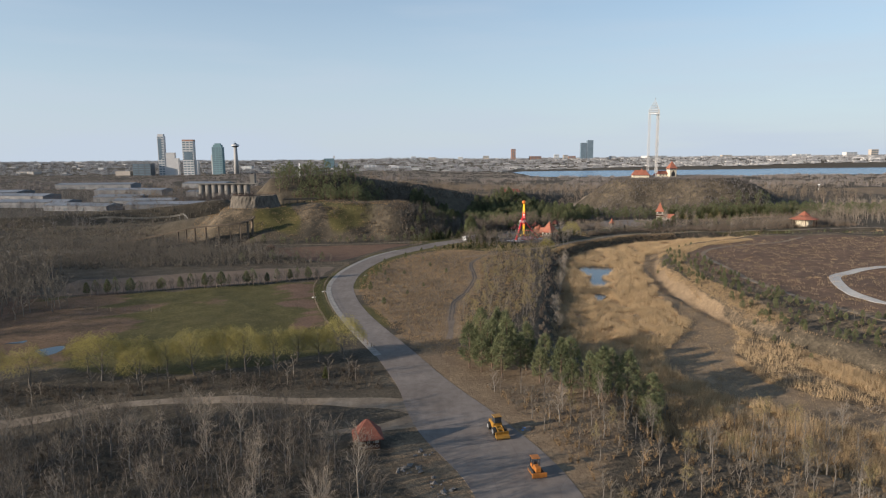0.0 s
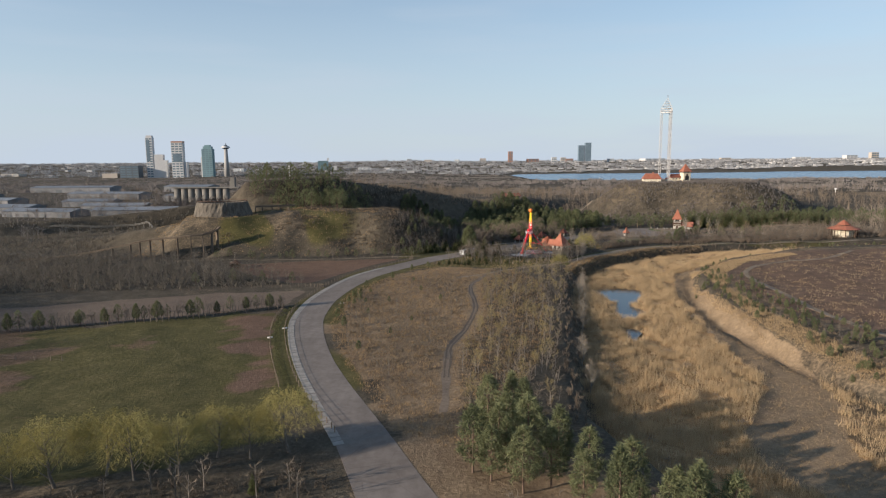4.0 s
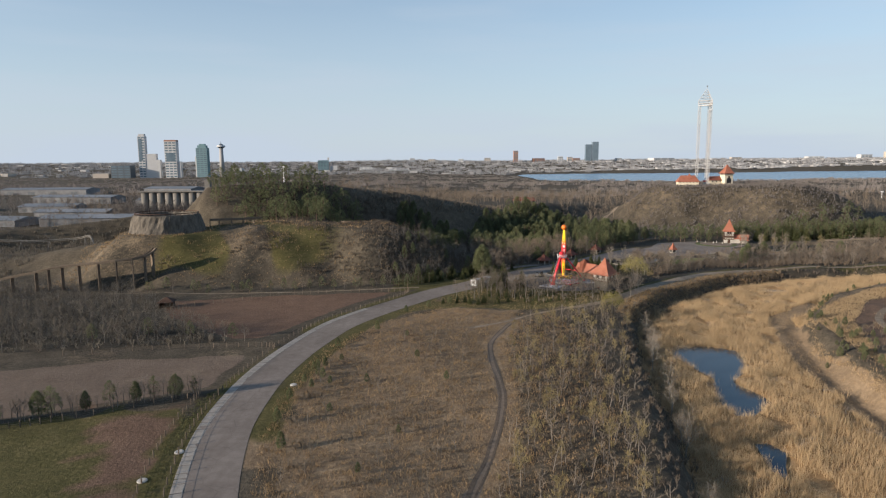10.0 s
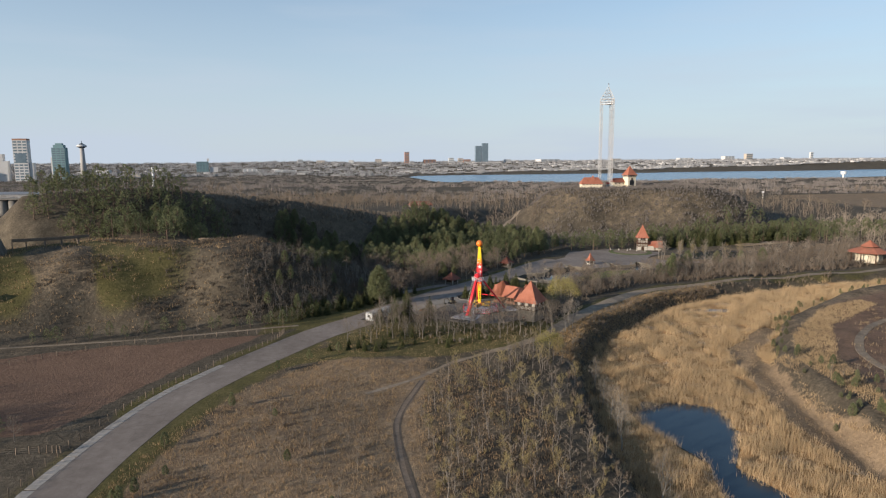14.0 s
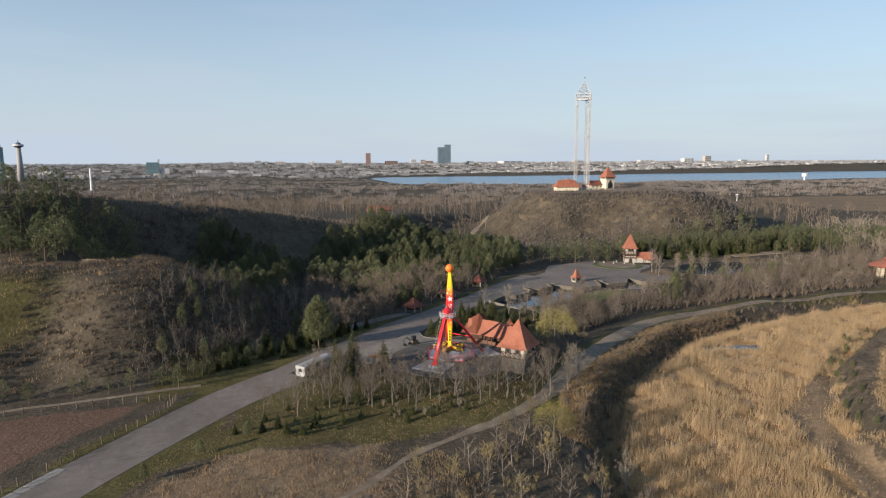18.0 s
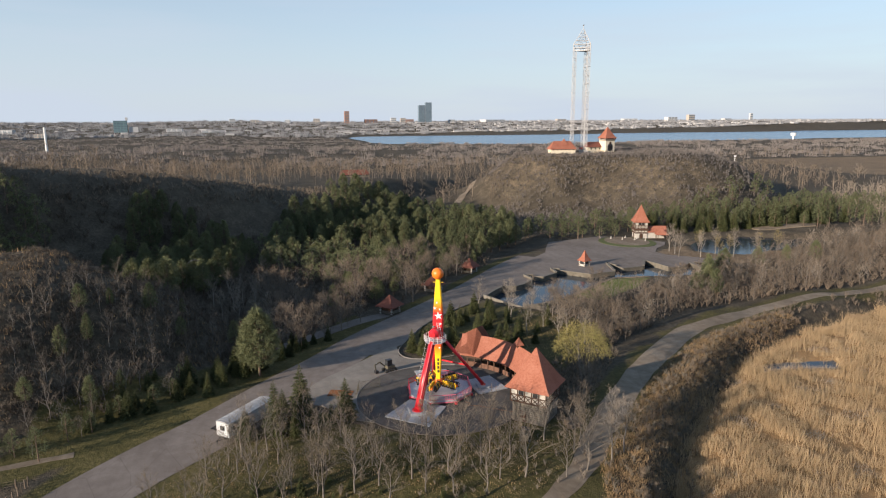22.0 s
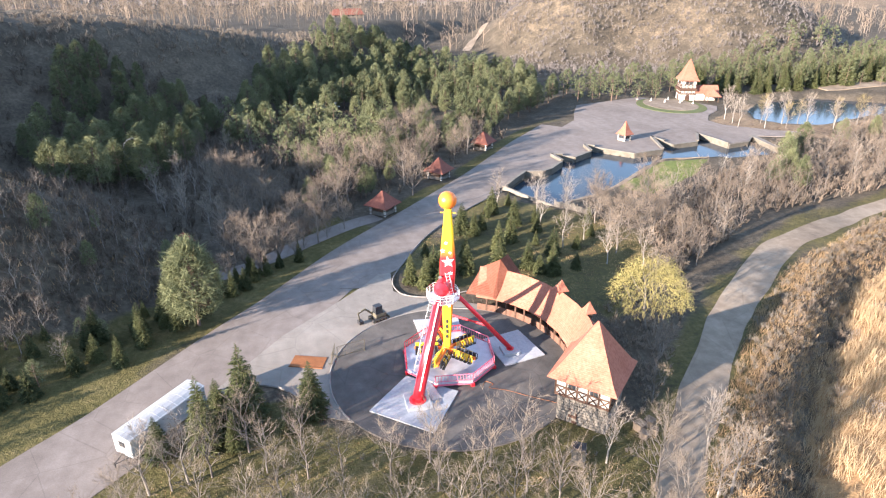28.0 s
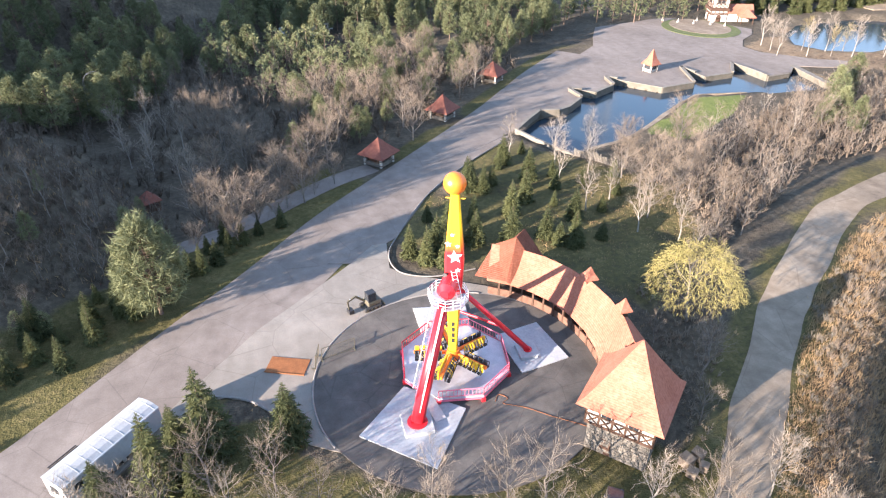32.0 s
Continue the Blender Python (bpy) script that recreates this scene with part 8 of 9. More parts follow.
for i, (px, d_, w, h, key) in enumerate(((-1180, 2500, 70, 16, "pale"), (-1600, 2500, 90, 14, "beige"), (-640, 2500, 40, 20, "beige"), (300, 4300, 50, 40, "beige"), (130, 4300, 40, 34, "pale"), (-180, 4200, 40, 36, "pale"), (620, 4250, 90, 36, "brick"), (760, 4250, 40, 50, "pale"), (820, 4250, 40, 44, "beige"), (860, 4250, 60, 32, "brick"), (1130, 4250, 50, 30, "pale"), (1420, 4300, 180, 26, "pale"), (1900, 4300, 80, 22, "beige"), (2350, 4200, 120, 24, "pale"), (2600, 4100, 90, 36, "pale"), (2750, 4100, 60, 60, "beige"), (2950, 4000, 70, 28, "pale"), (3100, 3950, 26, 70, "pale"), (-60, 4300, 60, 26, "beige"), (-900, 3000, 60, 24, "pale"), (-330, 3000, 70, 20, "pale"), (-180, 2900, 110, 14, "pale"))):
    high_rise(px, d_, w * 0.8, w * 0.45, h * 0.72, city_mat(key, (0.5, 0.5, 0.5)), "distant " + {"pale": "pale", "beige": "beige", "brick": "brown brick"}[key] + " town block on the skyline", rs.uniform(-10, 10), 3, 3, "town_block")
# low roofs of the far town, too many to count
V_, T_ = [], []
cube = np.array([(x, y, z) for z in (0, 1) for x, y in ((-1, -1), (1, -1), (1, 1), (-1, 1))], float)
ct = np.array([(4, 5, 6), (4, 6, 7), (0, 1, 5), (0, 5, 4), (1, 2, 6), (1, 6, 5), (2, 3, 7), (2, 7, 6), (3, 0, 4), (3, 4, 7)])
for i in range(980):
    x, y = (rs.uniform(-2600, 3600), rs.uniform(2350, 4700)) if i < 330 else (rs.uniform(700, 4600), rs.uniform(2800, 4700))
    if height(x, y) < 0 or (x > 250 and y < 2760 + 0.16 * (x - 600)):
        continue
    V_.append(cube * (rs.uniform(5, 20), rs.uniform(5, 14), rs.uniform(3.5, 8)) + (x, y, float(height(x, y)) - 1))
    T_.append(ct + 8 * (len(V_) - 1))
for i in range(420):
    x = rs.uniform(300, 4600)
    y = 2790 + 0.16 * (x - 600) + 420 * rs.uniform(0, 1) ** 1.6
    V_.append(cube * (rs.uniform(4, 16), rs.uniform(4, 10), rs.uniform(3, 6.5)) + (x, y, float(height(x, y)) - 1))
    T_.append(ct + 8 * (len(V_) - 1))
tagged(new("town_roofs", mesh_of("town_roofs", np.concatenate(V_), np.concatenate(T_), [plain("town_walls", (0.16, 0.155, 0.155), (0.42, 0.41, 0.40), 0.012, 0.8, rnd=0.5)])), "scattered pale roofs of the far town", "town", kind="stuff")
# observation tower
obs = thing("observation_tower", "concrete observation tower with a round pod", "tower", pose(-731, 2300, float(height(-731, 2300)) - 2))
part("shaft", rod(B(), (0, 0, 0), (0, 0, 98), 9.2, 5.6, 16), city_mat("shaft", (0.34, 0.33, 0.32)), obs, smooth=True)
pod = part("pod", rod(B(), (0, 0, 95), (0, 0, 101), 4.4, 14.5, 24), darkb, obs)
part("pod_deck", rod(B(), (0, 0, 101), (0, 0, 106), 14.5, 12.0, 24), pale, pod)
part("pod_roof", rod(B(), (0, 0, 106), (0, 0, 111), 9.0, 3.0, 24), darkb, pod)
part("mast", rod(B(), (0, 0, 111), (0, 0, 118), 1.2, 0.4, 8), darkb, obs)
# thin white chimney and water towers
for x, y, h, r, lab in ((-330, 1500, 40, 2.0, "slim white chimney over the woods"), (590, 1000, 9, 0.35, "white sign pole at the field's edge")):
    ch = thing("chimney" if r > 1 else "sign_pole", lab, "chimney" if r > 1 else "sign", pose(x, y, float(height(x, y))))
    part("shaft", rod(B(), (0, 0, -1), (0, 0, h), r, r * 0.8, 12), white_paint, ch)
    if r < 1:
        part("board", box(B(), -1.8, 1.8, -0.2, 0.2, h - 1, h + 0.6), white_paint, ch)
wt = thing("water_tank", "white elevated tank beyond the river woods", "tank", pose(1420, 1790, float(height(1420, 1790))))
part("tank", rod(B(), (0, 0, 9), (0, 0, 17), 6.5, 7.5, 20), white_paint, wt)
part("leg", rod(B(), (0, 0, -2), (0, 0, 9), 2, n=12), white_paint, wt)
rr_ = thing("red_roof_house", "low red-roofed building beyond the ridge", "house", pose(92, 850, float(height(92, 850)), 0, 0, 5))
gabled(rr_, -11, 11, -5, 5, 2.4, 6.0, old_tiles, stone, 2)

# bleached steel coaster track in the shaded hollow
track = thing("steel_coaster", "pale disused steel coaster track in a dark hollow", "coaster")
L = spline([(-311, 552, 4), (-290, 548, 7), (-262, 552, 5.5), (-236, 555, 6.5), (-222, 548, 9), (-214, 538, 6)], 26)
for k, (a, b_) in enumerate(zip(L[:-1], L[1:])):
    bm = B()
    for o in (-0.6, 0.6):
        rod(bm, (a[0], a[1] + o, a[2]), (b_[0], b_[1] + o, b_[2]), 0.16, n=5)
    rod(bm, (a[0], a[1], a[2] - 0.9), (b_[0], b_[1], b_[2] - 0.9), 0.2, n=5)
    rod(bm, (a[0], a[1] - 0.6, a[2]), (b_[0], b_[1], b_[2] - 0.9), 0.1, n=4)
    part("track_bay", bm, silo_wall, track)
    if k % 3 == 0:
        gz = float(height(a[0], a[1]))
        for o in (-2.0, 2.0):
            part("track_post", rod(B(), (a[0], a[1] + o, gz - 0.5), (a[0], a[1], a[2] - 0.8), 0.16, n=5), silo_wall, track)

# ---------------------------------------------------------------- vehicles and loose things
rubber = plain("black_rubber", (0.02, 0.02, 0.02), (0.045, 0.045, 0.045), 3, 0.9)
machine_yellow = paint("machine_yellow", (0.36, 0.18, 0.025), 0.5, dirt=0.35)
machine_orange = paint("machine_orange", (0.42, 0.15, 0.025), 0.5, dirt=0.35)
khaki = paint("khaki_paint", (0.12, 0.105, 0.07), 0.6, dirt=0.3)
rust = plain("rusty_steel", (0.16, 0.06, 0.022), (0.28, 0.11, 0.042), 0.8, 0.9)
trailer_skin = plain("white_sheet_metal", (0.42, 0.43, 0.44), (0.55, 0.56, 0.56), 0.4, 0.45, 0.1)


def wheel(parent, x, y, r, w):
    tyre = part("wheel", rod(B(), (x, y - w / 2, r), (x, y + w / 2, r), r, n=20), rubber, parent)
    part("rim", rod(B(), (x, y - w / 2 - 0.02, r), (x, y + w / 2 + 0.02, r), r * 0.5, n=14), steel, tyre)


trailer = thing("office_trailer", "long white office trailer parked at the road's edge", "trailer", pose(18.3, 421.9, 0.12, 0, 0, 49))
L2, W2 = 5.6, 1.45
shell = part("body", box(B(), -L2, L2, -W2, W2, 0.75, 3.35, 0.04), trailer_skin, trailer)
bm = B()
prof = [(-W2 - 0.06, 3.3), (-W2 * 0.5, 3.52), (0, 3.58), (W2 * 0.5, 3.52), (W2 + 0.06, 3.3)]
va, vb = [bm.verts.new((-L2 - 0.05, y, z)) for y, z in prof], [bm.verts.new((L2 + 0.05, y, z)) for y, z in prof]
for i in range(4):
    bm.faces.new((va[i], vb[i], vb[i + 1], va[i + 1]))
bm.faces.new(va[::-1]), bm.faces.new(vb), bm.faces.new((va[0], va[4], vb[4], vb[0]))
bmesh.ops.recalc_face_normals(bm, faces=bm.faces[:])
trailer_roof = plain("chalky_roof_sheet", (0.25, 0.255, 0.26), (0.36, 0.365, 0.37), 0.6, 0.85)
roof_ = part("roof", bm, trailer_roof, trailer, "dull ribbed metal roof")
for k in range(9):
    x = -L2 + 0.6 + 1.27 * k
    bm = B()
    for (y0, z0), (y1, z1) in zip(prof[:-1], prof[1:]):
        rod(bm, (x, y0, z0), (x, y1, z1), 0.025, n=4)
    part("roof_rib", bm, trailer_roof, roof_)
part("window", box(B(), -L2 - 0.04, -L2 + 0.04, -0.5, 0.5, 1.9, 2.7), glass_dark, shell)
for x in (-4.2,):
    w = part("window", box(B(), x - 0.4, x + 0.4, -W2 - 0.04, -W2 + 0.04, 1.8, 2.6), glass_dark, shell)
    part("window_frame", box(B(), x - 0.46, x + 0.46, -W2 - 0.03, -W2 + 0.02, 1.72, 1.8), white_paint, w)
part("door", box(B(), 1.0, 1.9, W2 - 0.03, W2 + 0.04, 0.8, 2.8), white_paint, shell)
part("chassis", box(B(), -L2, L2, -0.8, 0.8, 0.5, 0.75), black_paint, trailer)
for x in (-0.6, 0.6):
    for y in (-1.15, 1.15):
        wheel(trailer, x, y, 0.45, 0.3)
bm = B()
for s in (-0.6, 0.6):
    rod(bm, (-L2, s, 0.6), (-L2 - 1.5, 0, 0.55), 0.07, n=6)
rod(bm, (-L2 - 1.4, 0, 0.0), (-L2 - 1.4, 0, 0.8), 0.06, n=6)
part("drawbar", bm, black_paint, trailer)
grate = thing("steel_grate", "dark steel grating lying on the road beside the trailer", "grate", pose(14.0, 423.2, 0.12, 0, 0, 49))
for k in range(9):
    part("slat", box(B(), -1.6, 1.6, -1.1 + 0.27 * k - 0.05, -1.1 + 0.27 * k + 0.05, 0.0, 0.1), black_paint, grate)

mat_ = thing("rusty_sheet", "rust-brown steel sheet lying on the forecourt", "steel sheet", pose(36.2, 431.9, 0.16, 0, 0, -21))
part("sheet", box(B(), -2.4, 2.4, -1.35, 1.35, 0, 0.05, 0.01), rust, mat_)
part("rim", box(B(), -2.45, 2.45, -1.42, -1.3, 0, 0.12, 0.01), rust, mat_)

# small excavator
ex = thing("mini_excavator", "small khaki excavator parked with its bucket down", "excavator", pose(47.6, 440.9, 0.18, 0, 0, 200))
for s in (-1, 1):
    tr = part("track", box(B(), -1.3, 1.3, s * 0.75 - 0.22, s * 0.75 + 0.22, 0.0, 0.6, 0.14), rubber, ex)
    for k in range(4):
        part("roller", rod(B(), (-0.9 + 0.6 * k, s * 0.75 - 0.25, 0.28), (-0.9 + 0.6 * k, s * 0.75 + 0.25, 0.28), 0.16, n=10), khaki, tr)
part("undercarriage", box(B(), -0.6, 0.6, -0.55, 0.55, 0.3, 0.62), black_paint, ex)
part("house", box(B(), -1.25, 0.7, -0.8, 0.8, 0.65, 1.35, 0.1), khaki, ex)
cab = part("cab", box(B(), -0.45, 0.65, -0.15, 0.78, 1.35, 2.65, 0.08), glass_dark, ex)
part("cab_roof", box(B(), -0.52, 0.72, -0.2, 0.83, 2.6, 2.72, 0.03), black_paint, cab)
for x in (-0.45, 0.62):
    for y in (-0.15, 0.75):
        part("cab_pillar", box(B(), x - 0.05, x + 0.05, y - 0.05, y + 0.05, 1.35, 2.65), black_paint, cab)
boom = part("boom", beam((0.6, -0.3, 1.0), (2.0, -0.3, 2.35), 0.28, 0.24), khaki, ex)
part("boom_tip", beam((2.0, -0.3, 2.35), (3.2, -0.3, 1.95), 0.24, 0.2), khaki, boom)
part("stick", beam((3.2, -0.3, 1.95), (3.0, -0.3, 0.6), 0.2, 0.18), khaki, ex)
part("ram", rod(B(), (1.4, -0.3, 2.1), (2.9, -0.3, 2.2), 0.06, n=8), steel, boom)
bk = B()
prism(bk, [(2.55, -0.75), (3.2, -0.75), (3.2, 0.15), (2.55, 0.15)], 0.05, 0.6)
part("bucket", bk, black_paint, ex)
bl = B()
box(bl, -1.75, -1.62, -0.9, 0.9, 0.05, 0.5)
part("blade", bl, khaki, ex)

# wheel loader and bulldozer beside the lower road
wl = thing("wheel_loader", "yellow wheel loader standing at the road's edge", "loader", pose(10.9, 122.5, 0.16, 0, 0, -75))
part("rear_body", box(B(), -2.7, 0.0, -0.95, 0.95, 0.9, 2.0, 0.12), machine_yellow, wl)
part("front_frame", box(B(), 0.0, 1.7, -0.75, 0.75, 0.8, 1.5, 0.08), machine_yellow, wl)
cb = part("cab", box(B(), -1.1, 0.35, -0.75, 0.75, 2.0, 3.3, 0.08), glass_dark, wl)
part("cab_roof", box(B(), -1.2, 0.45, -0.85, 0.85, 3.28, 3.42, 0.04), machine_yellow, cb)
for x in (-1.8, 1.1):
    for y in (-1.15, 1.15):
        wheel(wl, x, y, 0.8, 0.55)
for s in (-0.55, 0.55):
    part("lift_arm", beam((0.7, s, 1.7), (2.8, s, 0.75), 0.28, 0.16), machine_yellow, wl)
bk = B()
va, vb = [], []
for z, x in ((0.1, 2.5), (0.1, 3.7), (0.3, 3.75), (0.75, 2.85), (1.35, 3.0), (1.3, 2.75), (0.5, 2.45)):
    va.append(bk.verts.new((x, -1.35, z)))
    vb.append(bk.verts.new((x, 1.35, z)))
for i in range(7):
    bk.faces.new((va[i], va[(i + 1) % 7], vb[(i + 1) % 7], vb[i]))
bk.faces.new(va[::-1]), bk.faces.new(vb)
part("bucket", bk, machine_yellow, wl)
part("exhaust", rod(B(), (-1.9, 0.3, 2.0), (-1.9, 0.3, 2.9), 0.07, n=8), black_paint, wl)

bd = thing("bulldozer", "small orange bulldozer parked on the road", "bulldozer", pose(16.2, 105.6, 0.16, 0, 0, -80))
for s in (-1, 1):
    tr = part("track", box(B(), -1.4, 1.4, s * 0.85 - 0.24, s * 0.85 + 0.24, 0.0, 0.85, 0.2), rubber, bd)
    for k in range(5):
        part("roller", rod(B(), (-1.0 + 0.5 * k, s * 0.85 - 0.27, 0.3), (-1.0 + 0.5 * k, s * 0.85 + 0.27, 0.3), 0.18, n=10), machine_orange, tr)
part("hood", box(B(), 0.0, 1.5, -0.5, 0.5, 0.7, 1.65, 0.08), machine_orange, bd)
part("seat_deck", box(B(), -1.4, 0.0, -0.6, 0.6, 0.7, 1.35, 0.06), machine_orange, bd)
part("seat", box(B(), -0.9, -0.4, -0.3, 0.3, 1.35, 1.95, 0.05), black_paint, bd)
cn = part("canopy", box(B(), -1.35, 0.2, -0.75, 0.75, 2.65, 2.78, 0.03), machine_orange, bd)
for x in (-1.25, 0.1):
    for y in (-0.65, 0.65):
        part("canopy_post", box(B(), x - 0.05, x + 0.05, y - 0.05, y + 0.05, 1.3, 2.66), black_paint, cn)
bld = part("blade", box(B(), 2.0, 2.15, -1.35, 1.35, 0.1, 1.0, 0.05), machine_orange, bd)
for s in (-0.9, 0.9):
    part("push_arm", beam((0.2, s * 1.25, 0.5), (2.05, s * 1.25, 0.5), 0.18, 0.14), machine_orange, bld)
part("exhaust", rod(B(), (0.8, 0.2, 1.6), (0.8, 0.2, 2.3), 0.06, n=8), black_paint, bd)
blue = paint("blue_plastic", (0.05, 0.22, 0.50), 0.5)
sk = thing("blue_tarp_pile", "blue plastic bundle on a rubble pile by the loader", "tarp", pose(16.6, 124.2, 0.05, 0, 0, 25))
rt = np.random.default_rng(77)


def boulder(r, seed, squash=0.7):
    rb = np.random.default_rng(seed)
    bm = B()
    for p in rb.normal(0, 1, (13, 3)):
        p = p / np.linalg.norm(p) * rb.uniform(0.75, 1.1)
        bm.verts.new((r * p[0] * rb.uniform(0.85, 1.2), r * p[1], r * squash * p[2]))
    bmesh.ops.convex_hull(bm, input=bm.verts[:])
    return bm


bm = boulder(1.0, 3, 0.35)
part("bundle", bm, blue, sk)
rubble_mat = plain("rubble", (0.12, 0.09, 0.07), (0.24, 0.19, 0.15), 1.0, 0.95)
part("rubble", boulder(1.6, 4, 0.25), rubble_mat, sk)
pale_rock = plain("pale_boulder", (0.10, 0.09, 0.08), (0.235, 0.215, 0.195), 1.2, 0.95, bumps=0.4, rnd=0.15)
rock_rng = np.random.default_rng(88)
heaps = [(-7.4, 107), (-5, 108.4), (-1.6, 102.6), (-4, 114.4), (0.6, 99)]
for i in range(46):
    x, y = np.array(heaps[i % 5]) + rock_rng.normal(0, 1.15, 2)
    r = 0.22 + 0.55 * rock_rng.random() ** 2
    ob = part("boulder", boulder(r, 90 + i), pale_rock)
    ob.location = (x, y, float(height(x, y)) + 0.2 * r)
    tagged(ob, "pale rough boulder lying in roadside grass", "boulder", "boulders by the hut")

# small green cart and crates beside the tower house
cart = thing("utility_cart", "small olive green utility cart parked on the grass", "cart", pose(65.0, 404.6, 0.1, 0, 0, 60))
part("body", box(B(), -1.5, 1.5, -0.8, 0.8, 0.45, 0.95, 0.08), khaki, cart)
part("bed", box(B(), -1.5, -0.2, -0.8, 0.8, 0.95, 1.3, 0.04), khaki, cart)
part("canopy", box(B(), -0.3, 1.1, -0.75, 0.75, 1.75, 1.83, 0.03), glass_dark, cart)
for x in (-0.2, 1.0):
    for y in (-0.7, 0.7):
        part("canopy_post", box(B(), x - 0.04, x + 0.04, y - 0.04, y + 0.04, 0.9, 1.76), black_paint, cart)
for x in (-1.0, 1.0):
    for y in (-0.75, 0.75):
        wheel(cart, x, y, 0.33, 0.25)
for i, (x, y, s) in enumerate(((74.6, 407.6, 1.0), (76.2, 408.0, 0.9), (74.4, 406.2, 0.8), (76.0, 406.6, 0.7))):
    cr = thing("storage_crate", "grey storage crate beside the tower house", "crate", pose(x, y, 0.05, 0, 0, 20 + 8 * i), "crates by the tower house")
    part("box", box(B(), -0.6 * s, 0.6 * s, -0.6 * s, 0.6 * s, 0, 1.0 * s, 0.04), wood_old, cr)
    part("lid", box(B(), -0.65 * s, 0.65 * s, -0.65 * s, 0.65 * s, 1.0 * s, 1.1 * s, 0.02), wood_old, cr)

# loose cable and a kerb barrier in the yard
bm = B()
line = spline([(58.5, 420.3), (59.2, 421.2), (60, 420.4), (59.3, 419.8), (61.5, 418.6), (64, 416.6), (66, 415.2), (68, 413.6)], 60)
for a, b_ in zip(line[:-1], line[1:]):
    rod(bm, (*a, 0.24), (*b_, 0.24), 0.035, n=5)
tagged(part("cable", bm, rust), "rust-brown cable lying across the dark yard", "cable")
for i, (x, y, rz, w_) in enumerate(((42.3, 432.4, 14, 2.1), (39.6, 431.6, 75, 1.1))):
    ob = thing("mesh_panel", "dull wire mesh fence panel standing at the kerb", "fence panel", pose(x, y, 0.2, 7, 0, rz), "mesh panels")
    fr = B()
    for a, b_ in (((-w_, 0, 0.0), (-w_, 0, 2.0)), ((w_, 0, 0.0), (w_, 0, 2.0)), ((-w_, 0, 2.0), (w_, 0, 2.0)), ((-w_, 0, 0.15), (w_, 0, 0.15))):
        rod(fr, a, b_, 0.04, n=6)
    part("frame", fr, khaki, ob)
    brs = B()
    for k in range(int(w_ * 9)):
        rod(brs, (-w_ + (k + 0.5) / 4.5, 0, 0.15), (-w_ + (k + 0.5) / 4.5, 0, 2.0), 0.008, n=3, caps=False)
    for k in range(9):
        rod(brs, (-w_, 0, 0.3 + 0.2 * k), (w_, 0, 0.3 + 0.2 * k), 0.008, n=3, caps=False)
    part("wire", brs, khaki, ob)
    part("foot", box(B(), -w_ - 0.1, -w_ + 0.1, -0.4, 0.4, 0.0, 0.06), khaki, ob)
    part("foot", box(B(), w_ - 0.1, w_ + 0.1, -0.4, 0.4, 0.0, 0.06), khaki, ob)

# inlet covers beside the road
for i, (x, y) in enumerate(((-36, 298.5), (-49.5, 262), (-51.5, 251))):
    ob = thing("drain_cover", "pale round concrete drain cover in roadside grass", "drain", pose(x, y, float(height(x, y)) + 0.05), "drain covers")
    part("ring", rod(B(), (0, 0, -0.3), (0, 0, 0.12), 0.95, 0.85, 20), concrete, ob)
    part("lid", rod(B(), (0, 0, 0.12), (0, 0, 0.18), 0.6, 0.6, 16), concrete, ob)

# dark shelter in the brown paddock
shel = thing("field_shelter", "dark wooden field shelter at the paddock's edge", "shelter", pose(-104, 385, 0.0, 0, 0, 10))
part("wall", box(B(), -2.6, 2.6, 1.6, 1.8, -0.2, 2.4), timber, shel)
for s in (-2.5, 2.5):
    part("side_wall", box(B(), s - 0.1, s + 0.1, -1.6, 1.6, -0.2, 2.4), timber, shel)
part("roof", bell_roof([(4.2, 2.3), (2.0, 3.2), (0.1, 4.0)]), timber, shel)
sr = thing("white_shed", "low white-roofed shed among the valley trees", "shed", pose(50, 606, float(height(50, 606)), 0, 0, 8))
gabled(sr, -8, 8, -2.5, 2.5, 2.4, 3.4, white_paint, cream, 0.5)

# ---------------------------------------------------------------- lanes and verges
tagged(strip("paddock_lane", [(-140, 412), (-80, 410), (-30, 415), (-16, 418), (-9, 419.5)], [1.4, 1.4, 1.4, 1.6, 2.0], gravel, 0.03, 70, 0.2, seed=21), "narrow grey lane at the foot of the hill", "road", kind="structure")
tagged(strip("valley_lane", [(14, 458), (24, 466), (32, 471), (40, 478), (48, 484), (55, 488)], [3, 4, 4.5, 4.5, 4.5, 4], asphalt, 0.09, 50, 0.2, seed=22), "paved loop lane behind the roadside trees", "road", kind="structure")


def fence(pts, label, bay=3.0, rails=3, high=1.3):
    ob = thing("paddock_fence", label, "fence", None, "paddock fences")
    n = max(3, int(sum(math.dist(a, b_) for a, b_ in zip(pts[:-1], pts[1:])) / bay))
    q = spline(pts, n)
    rf = np.random.default_rng(int(abs(pts[0][0]) * 10))
    prev = None
    for x, y in q:
        z = float(height(x, y))
        p_ = part_mesh("post", FENCE_POST, ob, "", pose(x, y, z, rf.normal(0, 2), rf.normal(0, 2), rf.uniform(0, 90)))
        p_.scale.z = rf.uniform(0.92, 1.1)
        if prev is not None:
            for k in range(rails):
                h = high * (0.3 + 0.62 * k / max(1, rails - 1))
                a, d = Vector((*prev, pz + h)), Vector((x - prev[0], y - prev[1], z - pz))
                part_mesh("rail", FENCE_RAIL, ob, "", Matrix.Translation(a) @ d.to_track_quat("X", "Z").to_matrix().to_4x4() @ Matrix.Diagonal((d.length, 1, 1, 1)))
        prev, pz = (x, y), z
    return ob


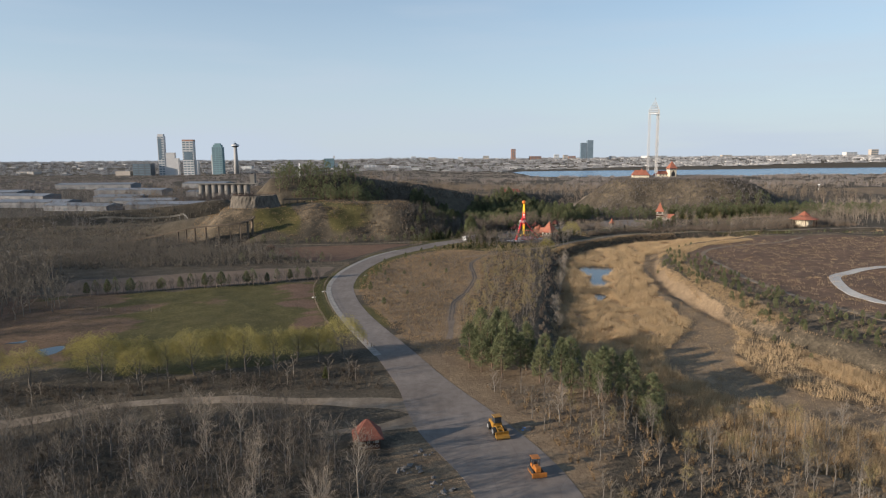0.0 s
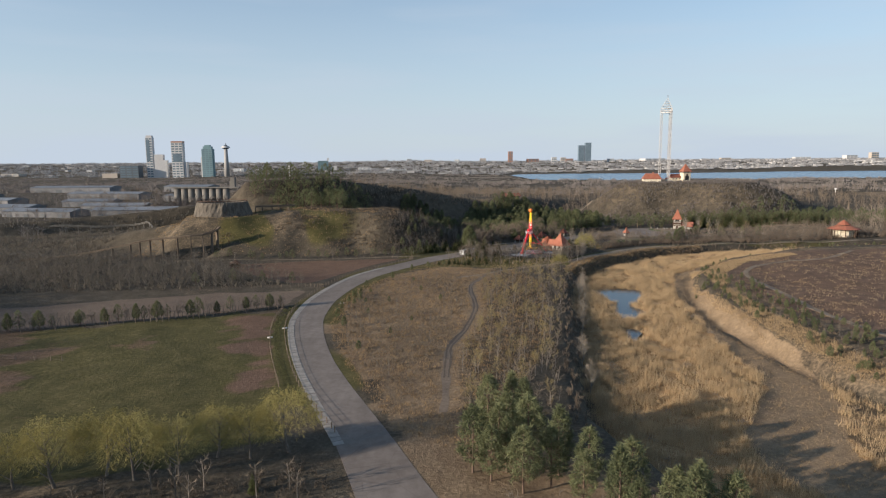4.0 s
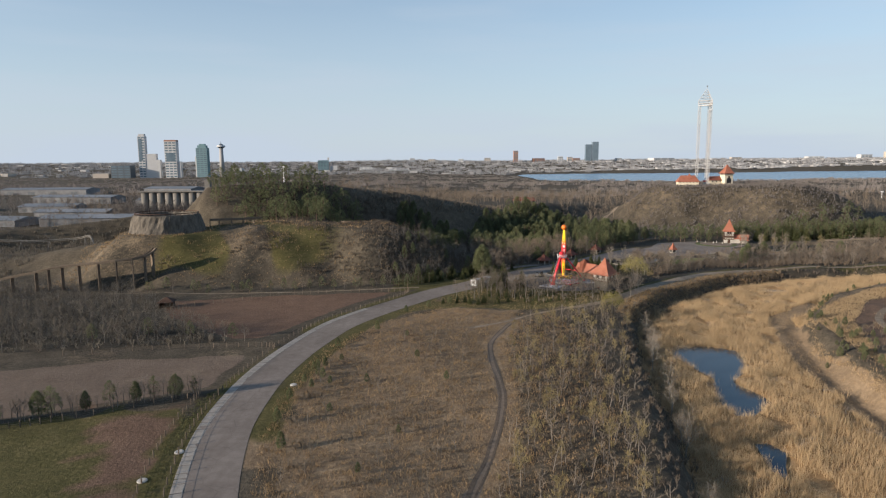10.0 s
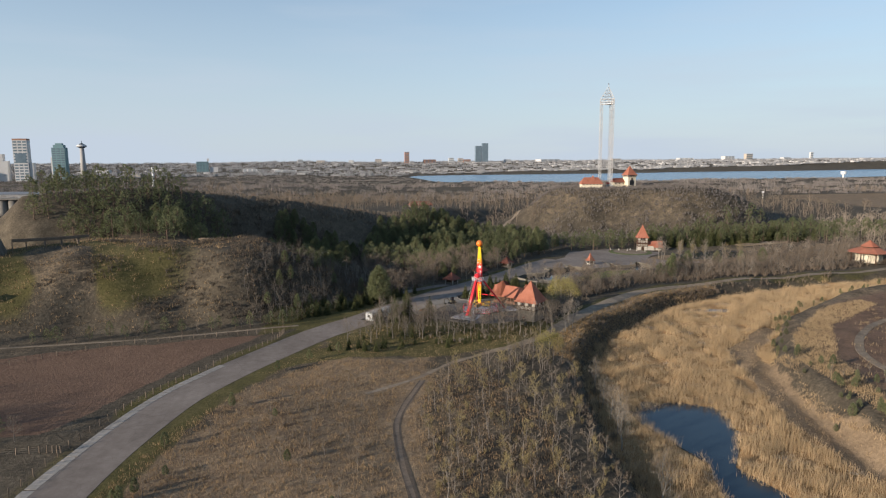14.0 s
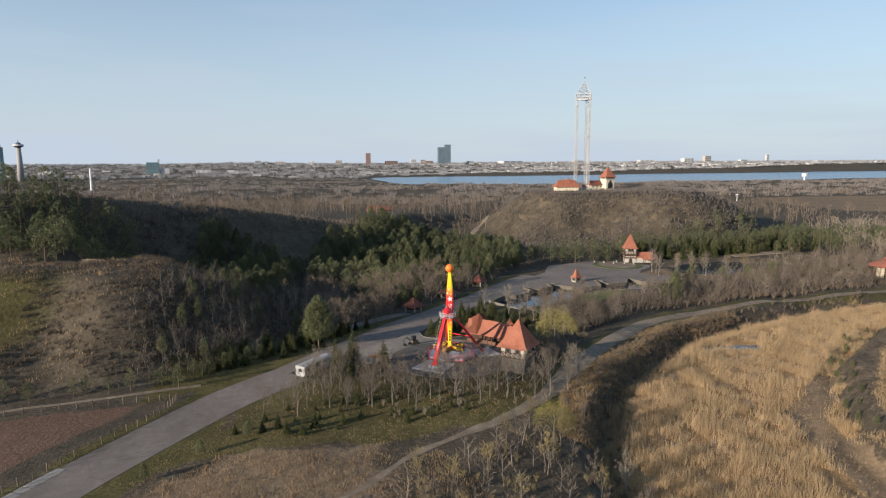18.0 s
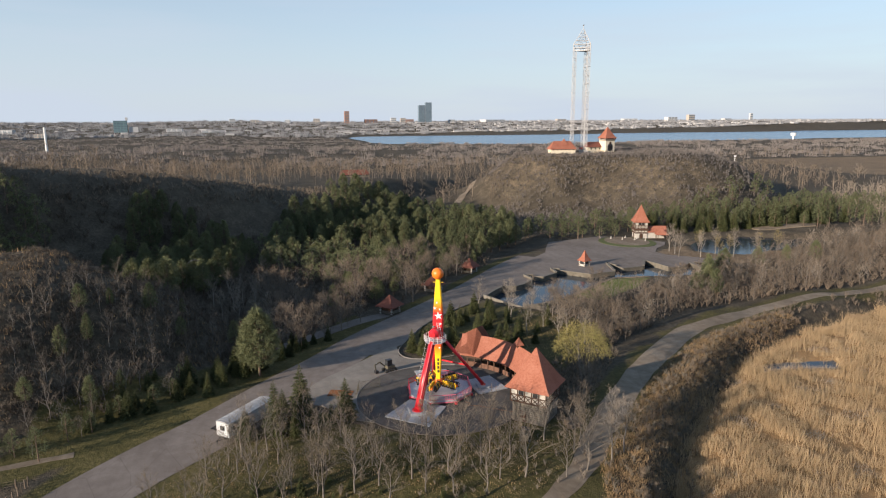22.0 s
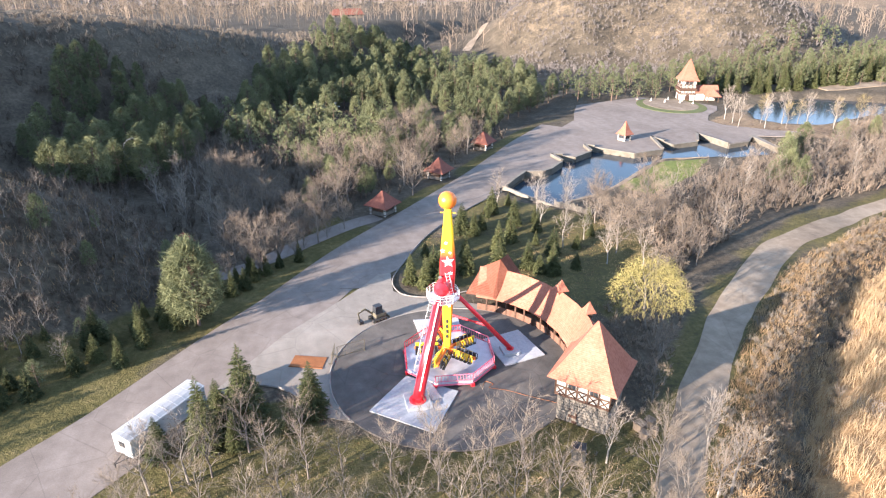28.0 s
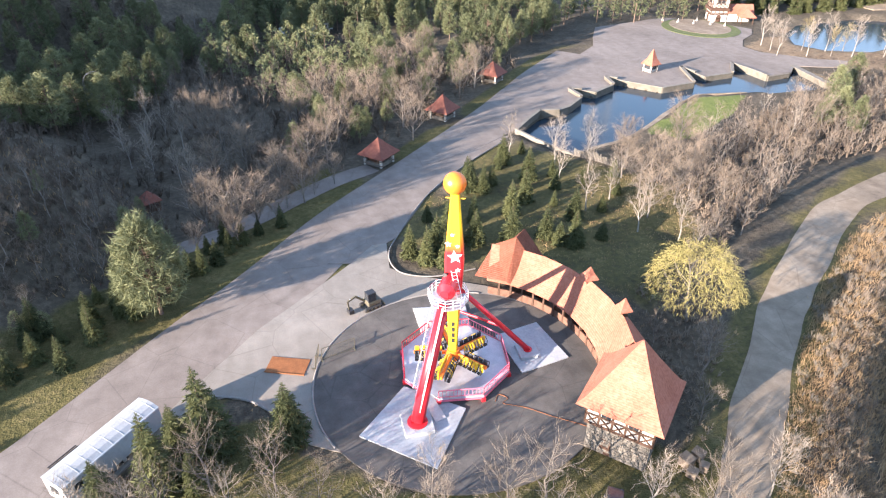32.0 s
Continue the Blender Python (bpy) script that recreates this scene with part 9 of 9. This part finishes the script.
pb = box(B(), -0.09, 0.09, -0.09, 0.09, -0.3, 1.45, 0.02)
FENCE_POST = bpy.data.meshes.new("post")
pb.to_mesh(FENCE_POST)
pb.free()
FENCE_POST.materials.append(wood_old)
pb = box(B(), 0, 1, -0.012, 0.012, -0.014, 0.014)
FENCE_RAIL = bpy.data.meshes.new("rail")
pb.to_mesh(FENCE_RAIL)
pb.free()
FENCE_RAIL.materials.append(wood_old)
fence([(-20, 180), (-33, 207), (-43.3, 238), (-50.5, 268), (-52.3, 292), (-50.9, 315), (-46, 343), (-38.8, 363), (-28, 382), (-16, 401), (-13, 411)], "weathered post-and-rail fence along the road")
fence([(-38, 207), (-48, 238), (-55, 268), (-57, 292)], "inner post-and-rail fence of the green paddock")
fence([(-49, 331), (-57, 331.5), (-80, 330), (-108, 324)], "weathered fence between the paddocks")
fence([(-13, 411), (-60, 406), (-104, 378)], "weathered fence at the back of the brown paddock")
fence([(-56.5, 290.5), (-79, 279.5), (-92, 273), (-110, 267), (-165, 248)], "dark fence below the row of small pines", 4.0)
fence([(-150, 236), (-128, 232), (-104, 230)], "pale fence panel in the far paddock", 4.0)

# hedge strip between the two fences
P = np.concatenate([spline([(-35.5, 207), (-45.6, 238), (-52.7, 268), (-54.6, 293)], 260) + rt.normal(0, 0.5, (260, 2)), spline([(-36.5, 207), (-46.6, 238), (-53.9, 268), (-55.6, 290)], 120) + rt.normal(0, 0.3, (120, 2))])
many("verge_hedge", [tuft(90 + i, 12, 0.42, 0.4, 0.08, 0.6) for i in range(3)], P[:, 0], P[:, 1], rng.uniform(0.6, 1.2, len(P)), foliage("verge_green", (0.075, 0.08, 0.03), (0.16, 0.155, 0.065)), "low green hedge strip between the fences", "hedge")

# worn concrete pavers along the road's edge
edge_paving = thing("paver_strip", "worn concrete slab strip along the road's edge", "pavement", None, "", "structure")
c_ = spline([(*p_, w_) for p_, w_ in zip(ROAD_C[4:13], ROAD_W[4:13])], 400)
tg = np.gradient(c_[:, :2], axis=0)
dist_ = np.concatenate([[0], np.cumsum(np.hypot(*np.diff(c_[:, :2], axis=0).T))])
SLAB = bpy.data.meshes.new("paver")
pb = box(B(), -0.83, 0.83, -1.05, 1.05, -0.1, 0.05, 0.025)
pb.to_mesh(SLAB)
pb.free()
SLAB.materials.append(plain("worn_pavers", (0.22, 0.20, 0.175), (0.34, 0.31, 0.275), 0.6, 0.95, rnd=0.14, bumps=0.2))
for k in range(int(dist_[-1] / 1.72)):
    i = int(np.searchsorted(dist_, 1.72 * k))
    t_ = tg[i] / np.linalg.norm(tg[i])
    nx_, ny_ = -t_[1], t_[0]
    off = c_[i, 2] / 2 - 0.55
    x, y = c_[i, 0] + nx_ * off, c_[i, 1] + ny_ * off
    part_mesh("paver", SLAB, edge_paving, "", pose(x, y, float(height(x, y)) + 0.015 + rt.normal(0, 0.008), rt.normal(0, 0.4), rt.normal(0, 0.4), math.degrees(math.atan2(t_[1], t_[0])) + rt.normal(0, 0.5)))
